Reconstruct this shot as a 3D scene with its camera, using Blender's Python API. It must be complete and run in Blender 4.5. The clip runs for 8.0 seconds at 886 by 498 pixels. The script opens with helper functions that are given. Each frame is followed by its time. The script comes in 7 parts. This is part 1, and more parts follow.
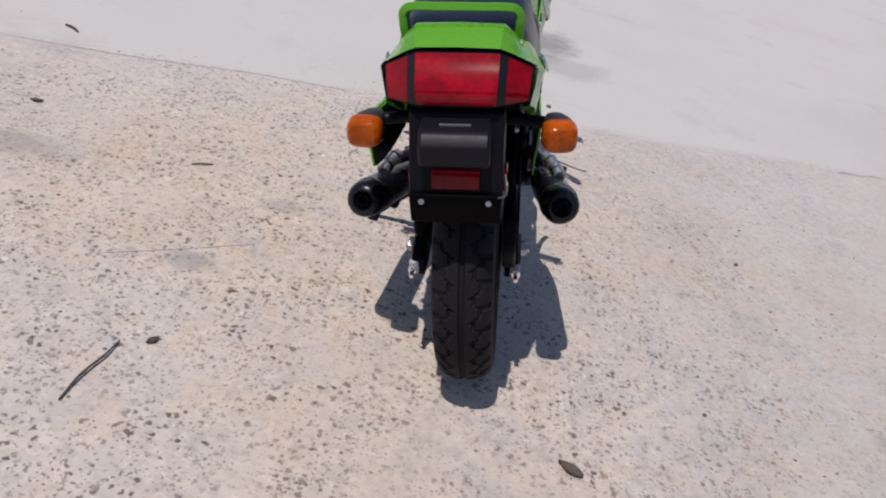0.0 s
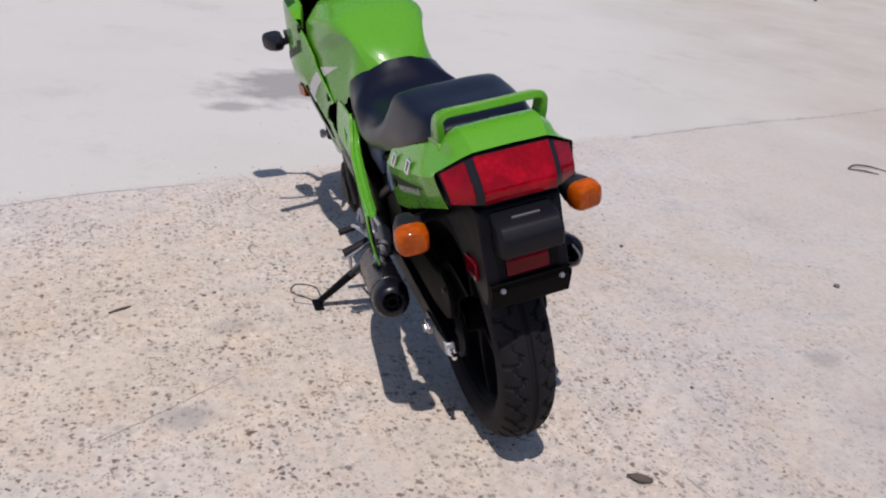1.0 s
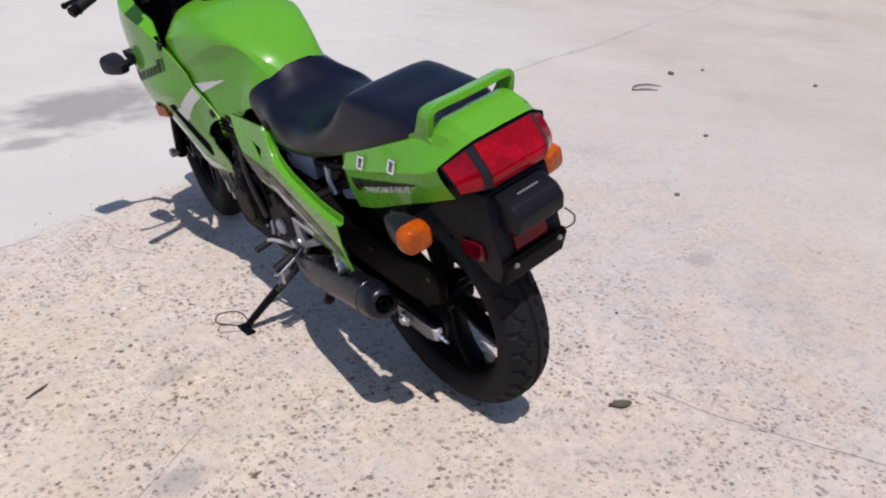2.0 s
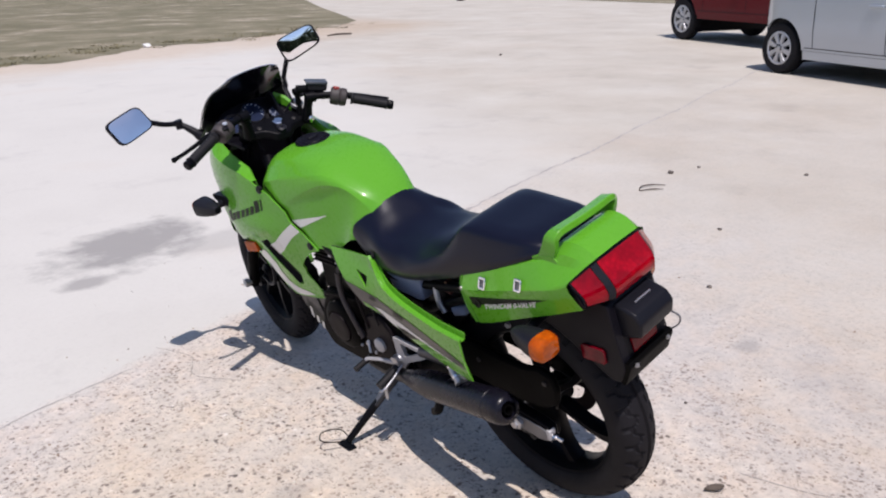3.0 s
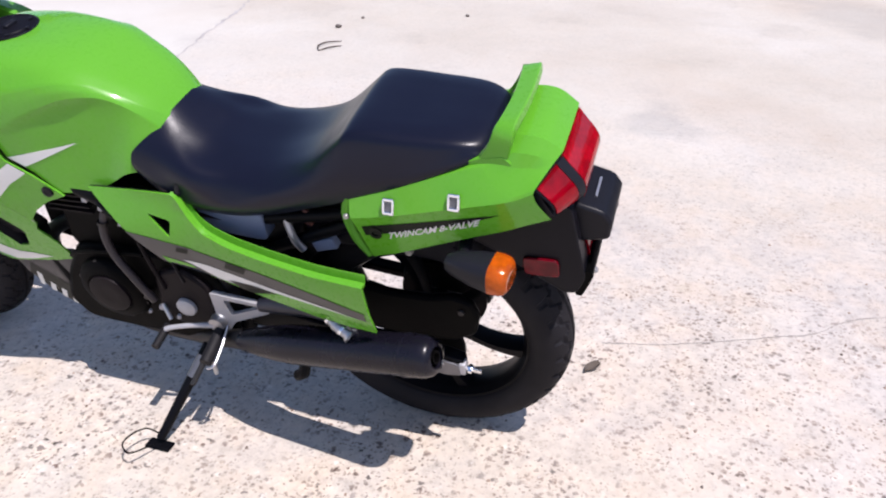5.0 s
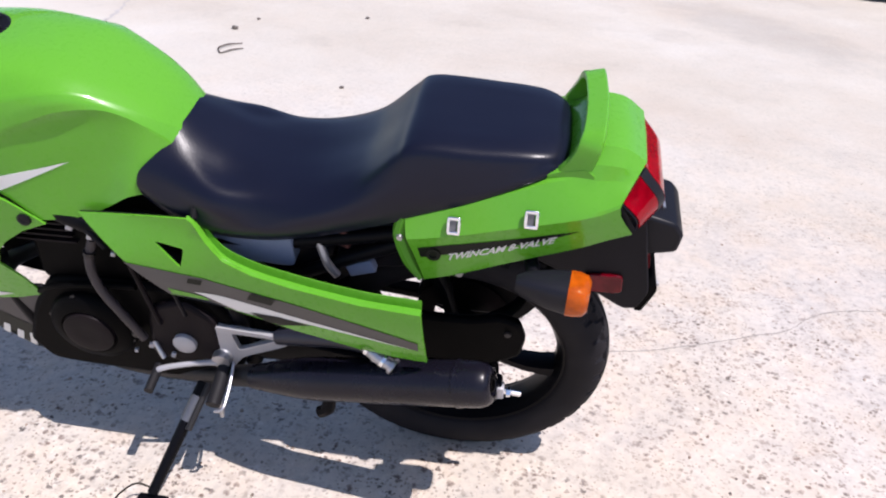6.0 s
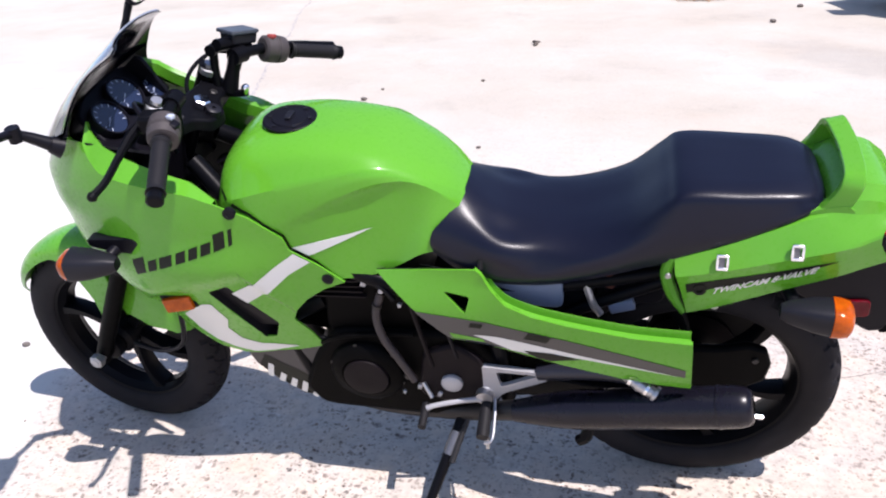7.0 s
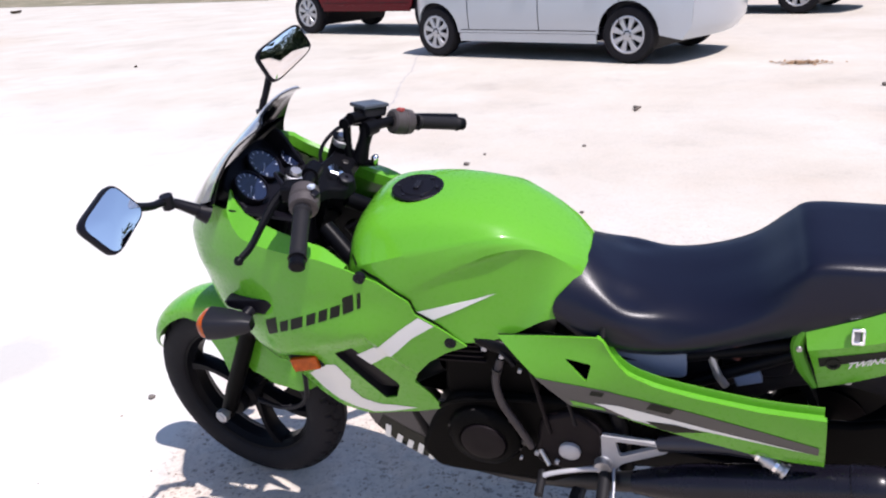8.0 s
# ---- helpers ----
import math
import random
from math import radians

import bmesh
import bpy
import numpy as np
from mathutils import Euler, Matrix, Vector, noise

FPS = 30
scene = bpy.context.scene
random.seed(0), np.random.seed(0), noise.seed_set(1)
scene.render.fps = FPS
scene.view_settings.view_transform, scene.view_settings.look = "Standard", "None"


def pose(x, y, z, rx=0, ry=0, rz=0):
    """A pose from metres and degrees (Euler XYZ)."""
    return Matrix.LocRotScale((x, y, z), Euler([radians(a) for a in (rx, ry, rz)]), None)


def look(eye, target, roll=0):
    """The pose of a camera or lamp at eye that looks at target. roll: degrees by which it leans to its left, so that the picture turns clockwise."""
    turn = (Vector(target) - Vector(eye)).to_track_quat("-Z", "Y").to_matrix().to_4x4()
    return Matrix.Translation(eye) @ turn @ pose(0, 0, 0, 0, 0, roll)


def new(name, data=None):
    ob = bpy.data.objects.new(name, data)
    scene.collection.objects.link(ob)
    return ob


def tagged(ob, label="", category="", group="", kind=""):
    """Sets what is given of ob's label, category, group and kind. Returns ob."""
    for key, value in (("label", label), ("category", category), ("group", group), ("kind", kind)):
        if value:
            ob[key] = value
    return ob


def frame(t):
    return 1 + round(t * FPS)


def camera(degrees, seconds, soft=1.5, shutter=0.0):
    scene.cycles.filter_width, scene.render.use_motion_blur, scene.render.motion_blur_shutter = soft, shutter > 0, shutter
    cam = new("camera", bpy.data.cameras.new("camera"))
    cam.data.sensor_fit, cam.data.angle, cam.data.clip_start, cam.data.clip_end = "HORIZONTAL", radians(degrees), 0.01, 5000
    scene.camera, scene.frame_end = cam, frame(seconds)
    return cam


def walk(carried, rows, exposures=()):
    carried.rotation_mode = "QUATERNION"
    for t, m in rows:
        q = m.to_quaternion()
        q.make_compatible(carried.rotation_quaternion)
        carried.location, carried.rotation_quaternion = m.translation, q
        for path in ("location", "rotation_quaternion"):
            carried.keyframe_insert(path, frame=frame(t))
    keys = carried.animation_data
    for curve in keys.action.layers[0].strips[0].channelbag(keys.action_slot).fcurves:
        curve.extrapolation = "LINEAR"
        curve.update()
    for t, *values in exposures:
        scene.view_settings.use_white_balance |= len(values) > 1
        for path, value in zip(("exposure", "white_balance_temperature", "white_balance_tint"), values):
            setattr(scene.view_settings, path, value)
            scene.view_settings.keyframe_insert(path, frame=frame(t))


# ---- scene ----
# ---- camera and its walk ----
cam = camera(57.3, 8.0, soft=2.1)
PATH = [
    (0, (-0.185, -1.607, 1.222), (-0.123, 0.124, 0.223), 15.3),
    (0.3, (-0.377, -1.531, 1.247), (-0.122, 0.214, 0.305), 4.8),
    (0.5, (-0.494, -1.514, 1.241), (-0.107, 0.227, 0.337), 8.0),
    (0.8, (-0.69, -1.506, 1.256), (-0.118, 0.174, 0.447), 8.8),
    (1, (-0.814, -1.502, 1.271), (-0.135, 0.167, 0.404), 7.6),
    (1.3, (-0.95, -1.435, 1.262), (-0.128, 0.075, 0.341), 9.9),
    (1.5, (-1.029, -1.383, 1.254), (-0.121, 0.149, 0.343), 4.6),
    (1.6, (-1.054, -1.328, 1.251), (-0.065, 0.124, 0.294), 3.9),
    (2.8, (-1.56, -1.239, 1.375), (-0.273, 0.144, 0.716), -1.0),
    (3, (-1.57, -1.2, 1.379), (-0.296, 0.197, 0.728), -1.2),
    (3.5, (-1.464, -1.028, 1.353), (-0.236, 0.379, 0.638), -5.3),
    (4, (-1.379, -0.87, 1.334), (0.023, 0.253, 0.455), -0.4),
    (4.5, (-1.456, -0.653, 1.317), (0.117, 0.139, 0.369), -0.2),
    (4.7, (-1.492, -0.563, 1.311), (0.139, 0.098, 0.361), -0.0),
    (5.8, (-1.437, -0.124, 1.266), (0.28, 0.142, 0.275), 3.1),
    (6, (-1.451, -0.071, 1.263), (0.296, 0.115, 0.307), 3.7),
    (6.5, (-1.569, 0.125, 1.307), (0.196, 0.324, 0.387), 2.4),
    (7, (-1.676, 0.25, 1.327), (0.1, 0.626, 0.487), -2.1),
    (7.5, (-1.709, 0.29, 1.335), (0.061, 0.749, 0.525), -2.4),
    (8, (-1.719, 0.304, 1.353), (0.06, 0.903, 0.663), -3.7),
]
EXPOSURES = [(t, stops, 6450 if t < 3.9 else (6380 if t < 4.2 else 6300), 18.5 if t < 4.0 else 20.0) for t, stops in ((0.0, -0.33), (1.5, -0.14), (3.0, 0.07), (3.5, 0.08), (4.0, 0.27), (4.5, 0.43), (6.0, 0.48), (6.5, 0.49), (7.0, 0.67), (7.5, 0.71), (8.0, 0.63))]
walk(cam, [(t, look(eye, target, roll)) for t, eye, target, roll in PATH], EXPOSURES)

# ---- world and sun ----
SUN_FROM = Vector((-0.28, -0.42, 1.0)).normalized()
world = bpy.data.worlds.new("world")
scene.world = world
world.use_nodes = True
wn = world.node_tree.nodes
sky = wn.new("ShaderNodeTexSky")
sky.sky_type = "NISHITA"
sky.sun_disc = False
sky.sun_elevation = math.asin(SUN_FROM.z)
sky.sun_rotation = math.atan2(SUN_FROM.x, SUN_FROM.y)
sky.dust_density = 0.6
world.node_tree.links.new(sky.outputs[0], wn["Background"].inputs[0])
wn["Background"].inputs[1].default_value = 0.112
sun_data = bpy.data.lights.new("sun", "SUN")
sun_data.energy = 4.25
sun_data.angle = radians(0.53)
sun_data.color = (1.0, 0.963, 0.90)
sun = new("sun", sun_data)
sun.matrix_world = look(SUN_FROM * 30, (0, 0, 0))


# ---- materials ----
class Nodes:
    """A node material under construction."""

    def __init__(self, name, colour=(0.5, 0.5, 0.5), rough=0.5, metal=0.0, **more):
        self.mat = bpy.data.materials.new(name)
        self.mat.use_nodes = True
        self.tree = self.mat.node_tree
        self.bsdf = self.tree.nodes["Principled BSDF"]
        self.put("Base Color", (*colour, 1))
        self.put("Roughness", rough)
        self.put("Metallic", metal)
        for key, value in more.items():
            self.put(key.replace("_", " "), value)

    def put(self, key, value):
        if isinstance(value, bpy.types.NodeSocket):
            self.tree.links.new(value, self.bsdf.inputs[key])
        else:
            self.bsdf.inputs[key].default_value = value

    def node(self, kind, out=0, props=(), **inputs):
        n = self.tree.nodes.new(kind)
        for key, value in props:
            if key == "operation":
                n.operation = value
            elif key == "vector_type":
                n.vector_type = value
            elif key == "bands_direction":
                n.bands_direction = value
        for key, value in inputs.items():
            socket = n.inputs[int(key[1:])] if key[0] == "i" and key[1:].isdigit() else n.inputs[key.replace("_", " ")]
            if isinstance(value, bpy.types.NodeSocket):
                self.tree.links.new(value, socket)
            else:
                socket.default_value = value
        return n.outputs[out]

    def coords(self, kind="Object"):
        n = self.tree.nodes.new("ShaderNodeTexCoord")
        return n.outputs[kind]

    def noise(self, scale, detail=4.0, rough=0.6, vec=None, out=0):
        return self.node("ShaderNodeTexNoise", out, Vector=vec or self.coords(), Scale=scale, Detail=detail, Roughness=rough)

    def ramp(self, fac, stops):
        n = self.tree.nodes.new("ShaderNodeValToRGB")
        self.tree.links.new(fac, n.inputs[0])
        el = n.color_ramp.elements
        while len(el) < len(stops):
            el.new(0.5)
        for e, (at, c) in zip(el, stops):
            e.position = at
            e.color = (*c, 1) if isinstance(c, tuple) else (c, c, c, 1)
        return n.outputs[0]

    def mix(self, fac, a, b, blend="MIX"):
        n = self.tree.nodes.new("ShaderNodeMix")
        n.data_type, n.blend_type = "RGBA", blend
        for i, v in ((0, fac), (6, a), (7, b)):
            if isinstance(v, bpy.types.NodeSocket):
                self.tree.links.new(v, n.inputs[i])
            else:
                n.inputs[i].default_value = (*v, 1) if isinstance(v, tuple) else v
        return n.outputs[2]

    def maths(self, op, a, b=0.0, clamp=False):
        n = self.tree.nodes.new("ShaderNodeMath")
        n.operation, n.use_clamp = op, clamp
        for i, v in ((0, a), (1, b)):
            if isinstance(v, bpy.types.NodeSocket):
                self.tree.links.new(v, n.inputs[i])
            else:
                n.inputs[i].default_value = v
        return n.outputs[0]

    def bump(self, height, strength=0.3, distance=0.002):
        self.put("Normal", self.node("ShaderNodeBump", Height=height, Strength=strength, Distance=distance))


def paint(name, colour, rough=0.28, coat=0.6, dust=0.05):
    """Glossy painted plastic with faint dust and fine scuffs."""
    m = Nodes(name, colour, rough, 0.0, Coat_Weight=coat, Coat_Roughness=0.06)
    m.put("Specular IOR Level", 0.12)
    big = m.noise(6.0, 5.0)
    fine = m.noise(90.0, 3.0)
    pale = tuple(0.8 * c + 0.08 for c in colour)
    m.put("Base Color", m.mix(m.maths("MULTIPLY", m.ramp(big, [(0.45, 0.0), (0.8, 1.0)]), dust), colour, pale))
    m.put("Roughness", m.node("ShaderNodeMapRange", Value=fine, To_Min=rough - 0.05, To_Max=rough + 0.1))
    m.bump(m.noise(14.0, 2.0), 0.04, 0.004)
    return m.mat


def plastic(name, colour, rough=0.5, grain=160.0, dust=0.25, metal=0.0, bump=0.15, spec=0.3):
    """Moulded plastic, rubber or cast metal with grain and dust."""
    m = Nodes(name, colour, rough, metal)
    pale = tuple(1.6 * c + 0.0008 for c in colour)
    m.put("Specular IOR Level", spec)
    m.put("Base Color", m.mix(m.maths("MULTIPLY", m.ramp(m.noise(9.0, 6.0), [(0.4, 0.0), (0.75, 1.0)]), dust), colour, pale))
    fine = m.noise(grain, 3.0)
    m.put("Roughness", m.node("ShaderNodeMapRange", Value=m.noise(25.0), To_Min=rough - 0.1, To_Max=rough + 0.12))
    m.bump(fine, bump, 0.0012)
    return m.mat


GREEN = paint("lime_green_paint", (0.088, 0.305, 0.018), 0.26, 0.5)
GREEN_DULL = paint("lime_green_paint_inner", (0.075, 0.26, 0.018), 0.5, 0.1)
DECAL_WHITE = paint("silver_white_decal", (0.62, 0.62, 0.60), 0.35, 0.4)
DECAL_GREY = paint("dark_grey_decal", (0.075, 0.07, 0.066), 0.4, 0.3)
DECAL_BLACK = paint("black_decal", (0.006, 0.008, 0.005), 0.4, 0.1, 0.02)
BELLY_GREY = paint("grey_belly_paint", (0.05, 0.046, 0.046), 0.45, 0.3)
BLACK_PLASTIC = plastic("black_plastic", (0.0052, 0.0048, 0.0075), 0.4, dust=0.15, spec=0.13)
GREY_PLASTIC = plastic("grey_plastic", (0.0095, 0.0095, 0.0135), 0.42, spec=0.2)
HOOD_BLACK = plastic("hood_plastic", (0.006, 0.006, 0.009), 0.42, dust=0.2, spec=0.18)
RUBBER = plastic("tyre_rubber", (0.0095, 0.0088, 0.0108), 0.7, 220.0, 0.6, spec=0.15)
GRIP_RUBBER = plastic("grip_rubber", (0.009, 0.0085, 0.010), 0.6, 300.0, 0.4, spec=0.2)
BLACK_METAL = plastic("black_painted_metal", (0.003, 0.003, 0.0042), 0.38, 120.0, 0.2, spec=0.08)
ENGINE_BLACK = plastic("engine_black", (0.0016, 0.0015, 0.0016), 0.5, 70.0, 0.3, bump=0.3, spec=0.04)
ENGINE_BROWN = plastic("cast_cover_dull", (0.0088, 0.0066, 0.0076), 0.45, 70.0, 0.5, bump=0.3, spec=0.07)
ALUMINIUM = plastic("cast_aluminium", (0.40, 0.40, 0.42), 0.38, 90.0, 0.3, 0.85)
CHROME = plastic("chrome", (0.8, 0.8, 0.82), 0.12, 40.0, 0.1, 1.0, 0.02)
MUFFLER_BLACK = plastic("satin_black_muffler", (0.0055, 0.005, 0.009), 0.27, 60.0, 0.5, 0.0, 0.05, 0.28)
WEAR_METAL = plastic("burnt_steel", (0.035, 0.033, 0.033), 0.45, 50.0, 0.5, 0.6)
TANK_PLASTIC = plastic("translucent_bottle_plastic", (0.15, 0.185, 0.27), 0.4, 40.0, 0.35)


def seat_vinyl():
    m = Nodes("black_seat_vinyl", (0.018, 0.018, 0.024), 0.42)
    v = m.node("ShaderNodeTexVoronoi", 0, Vector=m.coords(), Scale=420.0)
    m.put("Base Color", m.mix(m.maths("MULTIPLY", m.noise(7.0, 5.0), 0.4), (0.0035, 0.0042, 0.0115), (0.0078, 0.0090, 0.0215)))
    m.put("Specular IOR Level", 0.25)
    m.put("Roughness", m.node("ShaderNodeMapRange", Value=m.noise(18.0), To_Min=0.26, To_Max=0.35))
    m.bump(m.maths("ADD", v, m.noise(160.0)), 0.12, 0.0008)
    return m.mat


SEAT = seat_vinyl()


def lens(name, colour):
    """Coloured moulded lamp lens with fine prisms."""
    m = Nodes(name, colour, 0.06)
    m.put("Specular IOR Level", 0.25)
    m.put("Subsurface Weight", 0.12)
    m.put("Subsurface Radius", (0.02, 0.006, 0.003))
    m.put("Subsurface Scale", 0.4)
    cell = m.node("ShaderNodeTexVoronoi", 0, Vector=m.coords(), Scale=85.0)
    deep = m.mix(m.ramp(m.noise(26.0, 4.0), [(0.40, 0.0), (0.66, 1.0)]), tuple(0.70 * c for c in colour), tuple(1.15 * c for c in colour))
    m.put("Base Color", m.mix(0.35, deep, m.ramp(cell, [(0.1, 1.0), (0.6, 0.45)]), "MULTIPLY"))
    m.bump(cell, 0.02, 0.001)
    return m.mat


RED_LENS = lens("red_lens", (0.34, 0.002, 0.010))
DARK_RED = lens("dark_red_reflector", (0.26, 0.001, 0.008))
SIDE_RED = lens("red_side_reflector", (0.13, 0.0015, 0.007))
DIM_RED = lens("dirty_red_reflector", (0.20, 0.001, 0.006))
AMBER = lens("amber_lens", (0.50, 0.088, 0.003))


def mirror_mat():
    return Nodes("mirror_glass", (0.93, 0.94, 0.95), 0.015, 1.0).mat


MIRROR = mirror_mat()


SMOKE = Nodes("smoked_inner_face", (0.004, 0.004, 0.007), 0.12, 0.0, Coat_Weight=0.3).mat
# the bright glare on the smoked screen is put into this pale metallic colour
SCREEN_GLARE = Nodes("screen_painted_glare", (0.42, 0.44, 0.47), 0.16, 0.6, Coat_Weight=1.0, Coat_Roughness=0.03).mat
CAR_GLASS = Nodes("dark_car_glass", (0.012, 0.015, 0.017), 0.05, 0.0, Coat_Weight=0.6).mat
GAUGE = Nodes("gauge_face", (0.010, 0.016, 0.042), 0.2, 0.0, Coat_Weight=0.4).mat
GAUGE_MARK = Nodes("gauge_marks", (0.38, 0.42, 0.5), 0.5).mat
RELAY_RED = plastic("faded_red_relay", (0.075, 0.026, 0.022), 0.6)
RED_BUTTON = plastic("red_switch", (0.26, 0.045, 0.04), 0.6)
BROWN_GREY = plastic("worn_switch_housing", (0.045, 0.038, 0.038), 0.55, 90.0, 0.5)
VAN_SILVER = Nodes("silver_car_paint", (0.42, 0.455, 0.51), 0.3, 0.55, Coat_Weight=0.8, Coat_Roughness=0.05).mat
CAR_RED = paint("dark_red_car_paint", (0.10, 0.002, 0.007), 0.35, 0.15, 0.02)
CAR_DARK = paint("black_car_paint", (0.016, 0.017, 0.02), 0.3, 0.8)
HUBCAP = plastic("silver_hubcap", (0.42, 0.42, 0.44), 0.35, 60.0, 0.2, 0.6, 0.03)
LEAF_DRY = plastic("dry_leaf", (0.075, 0.06, 0.048), 0.8, 80.0, 0.6)
LITTER = plastic("brown_leaf_litter", (0.27, 0.17, 0.095), 0.9, 60.0, 0.6)
TWIG = plastic("dead_twig", (0.085, 0.07, 0.06), 0.85, 150.0, 0.6)
LID_GREY = plastic("reservoir_lid_grey", (0.045, 0.052, 0.066), 0.38, 120.0, 0.4)
DULL_ALU = plastic("dull_cast_aluminium", (0.36, 0.355, 0.37), 0.5, 90.0, 0.5, 0.3)
HOSE_GREY = plastic("grey_brown_hose_rubber", (0.040, 0.033, 0.034), 0.5, 120.0, 0.5)
ARM_GREY = plastic("dark_blue_grey_casting", (0.013, 0.0135, 0.021), 0.35, 80.0, 0.4, spec=0.35)
WEAR_BARE = plastic("bare_worn_steel", (0.13, 0.13, 0.14), 0.4, 50.0, 0.8, 0.7)
STONE = plastic("dark_stone", (0.11, 0.095, 0.085), 0.8, 200.0, 0.6)


def concrete(name):
    """Weathered concrete paving, its aggregate laid bare on the older side of the joint."""
    m = Nodes(name, (0.5, 0.46, 0.43), 0.9)
    p = m.coords("Object")
    sep = m.tree.nodes.new("ShaderNodeSeparateXYZ")
    m.tree.links.new(p, sep.inputs[0])
    # distance beyond the joint line y = 1.75 + 0.26 x, softened by a wandering edge
    d = m.maths("SUBTRACT", m.maths("SUBTRACT", sep.outputs[1], 1.75), m.maths("MULTIPLY", sep.outputs[0], 0.26))
    d = m.maths("ADD", d, m.maths("MULTIPLY", m.maths("SUBTRACT", m.noise(1.6, 5.0, vec=p), 0.5), 0.10))
    far = m.maths("MULTIPLY", m.maths("ADD", d, 0.02), 12.0, True)
    # the rough surface gives way to a smoother one further out
    fade = m.ramp(m.maths("MULTIPLY", m.maths("ADD", sep.outputs[0], m.maths("MULTIPLY", m.noise(0.8, 5.0, vec=p), 1.2)), 0.2), [(0.26, 1.0), (0.64, 0.22)])
    worn = m.maths("MULTIPLY", m.maths("SUBTRACT", 1.0, far), fade)
    big = m.noise(0.55, 6.0, vec=p)
    mid = m.noise(3.2, 8.0, 0.65, vec=p)
    fine = m.noise(38.0, 6.0, 0.7, vec=p)
    base_far = m.ramp(big, [(0.25, (0.485, 0.468, 0.43)), (0.5, (0.525, 0.508, 0.467)), (0.8, (0.555, 0.54, 0.50))])
    base_near = m.ramp(mid, [(0.25, (0.48, 0.445, 0.415)), (0.5, (0.537, 0.502, 0.472)), (0.8, (0.585, 0.555, 0.53))])
    spot_at = m.node("ShaderNodeMapping", 0, (("vector_type", "TEXTURE"),), Vector=p, Location=(-0.60, 0.35, 0), Rotation=(0, 0, radians(35)), Scale=(1.8, 1.4, 1))
    reach = m.maths("ADD", m.node("ShaderNodeVectorMath", 1, (("operation", "LENGTH"),), i0=spot_at), m.maths("MULTIPLY", m.maths("SUBTRACT", m.noise(1.9, 6.0, 0.6, vec=p), 0.5), 1.6))
    rubbed = m.ramp(reach, [(0.45, 1.0), (1.1, 0.0)])
    col = m.mix(worn, base_far, base_near)
    col = m.mix(m.maths("MULTIPLY", m.maths("MULTIPLY", worn, rubbed), 0.75), col, m.mix(1.0, col, (1.0, 0.95, 0.86), "MULTIPLY"))
    col = m.mix(m.maths("ADD", m.maths("MULTIPLY", worn, 0.36), 0.10), col, m.ramp(fine, [(0.3, 0.62), (0.5, 1.0), (0.7, 1.12)]), "MULTIPLY")
    # soft blotches a few centimetres wide, and a tint of its own for each grain of sand and stone
    blotch = m.ramp(m.noise(24.0, 4.0, 0.62, vec=p), [(0.30, (0.80, 0.79, 0.79)), (0.46, (0.97, 0.97, 0.97)), (0.58, (1.03, 1.02, 1.0)), (0.72, (1.06, 1.05, 1.03))])
    col = m.mix(m.maths("MULTIPLY", worn, m.ramp(m.noise(2.6, 4.0, 0.6, vec=p), [(0.36, 0.25), (0.60, 1.0)])), col, m.mix(1.0, col, blotch, "MULTIPLY"))
    zone_at = m.node("ShaderNodeMapping", 0, (("vector_type", "TEXTURE"),), Vector=p, Location=(-0.80, -0.15, 0), Rotation=(0, 0, radians(15)), Scale=(1.9, 2.4, 1))
    zone = m.maths("ADD", m.node("ShaderNodeVectorMath", 1, (("operation", "LENGTH"),), i0=zone_at), m.maths("MULTIPLY", m.maths("SUBTRACT", m.noise(1.4, 5.0, 0.6, vec=p), 0.5), 1.3))
    zone = m.ramp(zone, [(0.60, 1.0), (1.1, 0.42)])
    clumps = m.ramp(m.noise(4.2, 4.0, 0.6, vec=p), [(0.36, 0.25), (0.54, 1.0)])
    # aggregate: stones of mixed size and colour, thick in some patches and worn away in others
    for scale, size, amount, lo in ((52.0, 0.51, 0.94, 0.43), (34.0, 0.46, 0.95, 0.56), (98.0, 0.52, 0.74, 0.46)):
        warp = m.node("ShaderNodeVectorMath", 0, (("operation", "ADD"),), i0=p, i1=m.node("ShaderNodeVectorMath", 0, (("operation", "SCALE"),), i0=m.noise(scale * 1.7, 3.0, vec=p, out=1), Scale=1.1 / scale))
        vor = m.tree.nodes.new("ShaderNodeTexVoronoi")
        m.tree.links.new(warp, vor.inputs["Vector"])
        vor.inputs["Scale"].default_value = scale
        rnd = m.tree.nodes.new("ShaderNodeSeparateColor")
        m.tree.links.new(vor.outputs["Color"], rnd.inputs[0])
        spot = m.ramp(m.maths("MULTIPLY", vor.outputs["Distance"], m.maths("ADD", m.maths("MULTIPLY", rnd.outputs[2], 1.6), 0.8)), [(size - 0.12, 1.0), (size + 0.05, 0.0)])
        pick = m.ramp(rnd.outputs[0], [(lo, 0.0), (lo + 0.03, 1.0)])
        patch = m.maths("MULTIPLY", m.maths("MULTIPLY", zone, clumps), m.ramp(m.noise(9.0 + 0.03 * scale, 3.0, 0.6, vec=p), [(0.36, 0.25), (0.56, 1.0)]))
        fac = m.maths("MULTIPLY", m.maths("MULTIPLY", spot, pick), m.maths("ADD", m.maths("MULTIPLY", m.maths("MULTIPLY", worn, amount), patch), 0.03))
        stone = m.ramp(rnd.outputs[1], [(0.0, (0.040, 0.034, 0.034)), (0.22, (0.135, 0.085, 0.068)), (0.40, (0.21, 0.165, 0.145)), (0.58, (0.072, 0.060, 0.058)), (0.78, (0.18, 0.15, 0.14)), (0.90, (0.58, 0.54, 0.50)), (1.0, (0.68, 0.65, 0.61))])
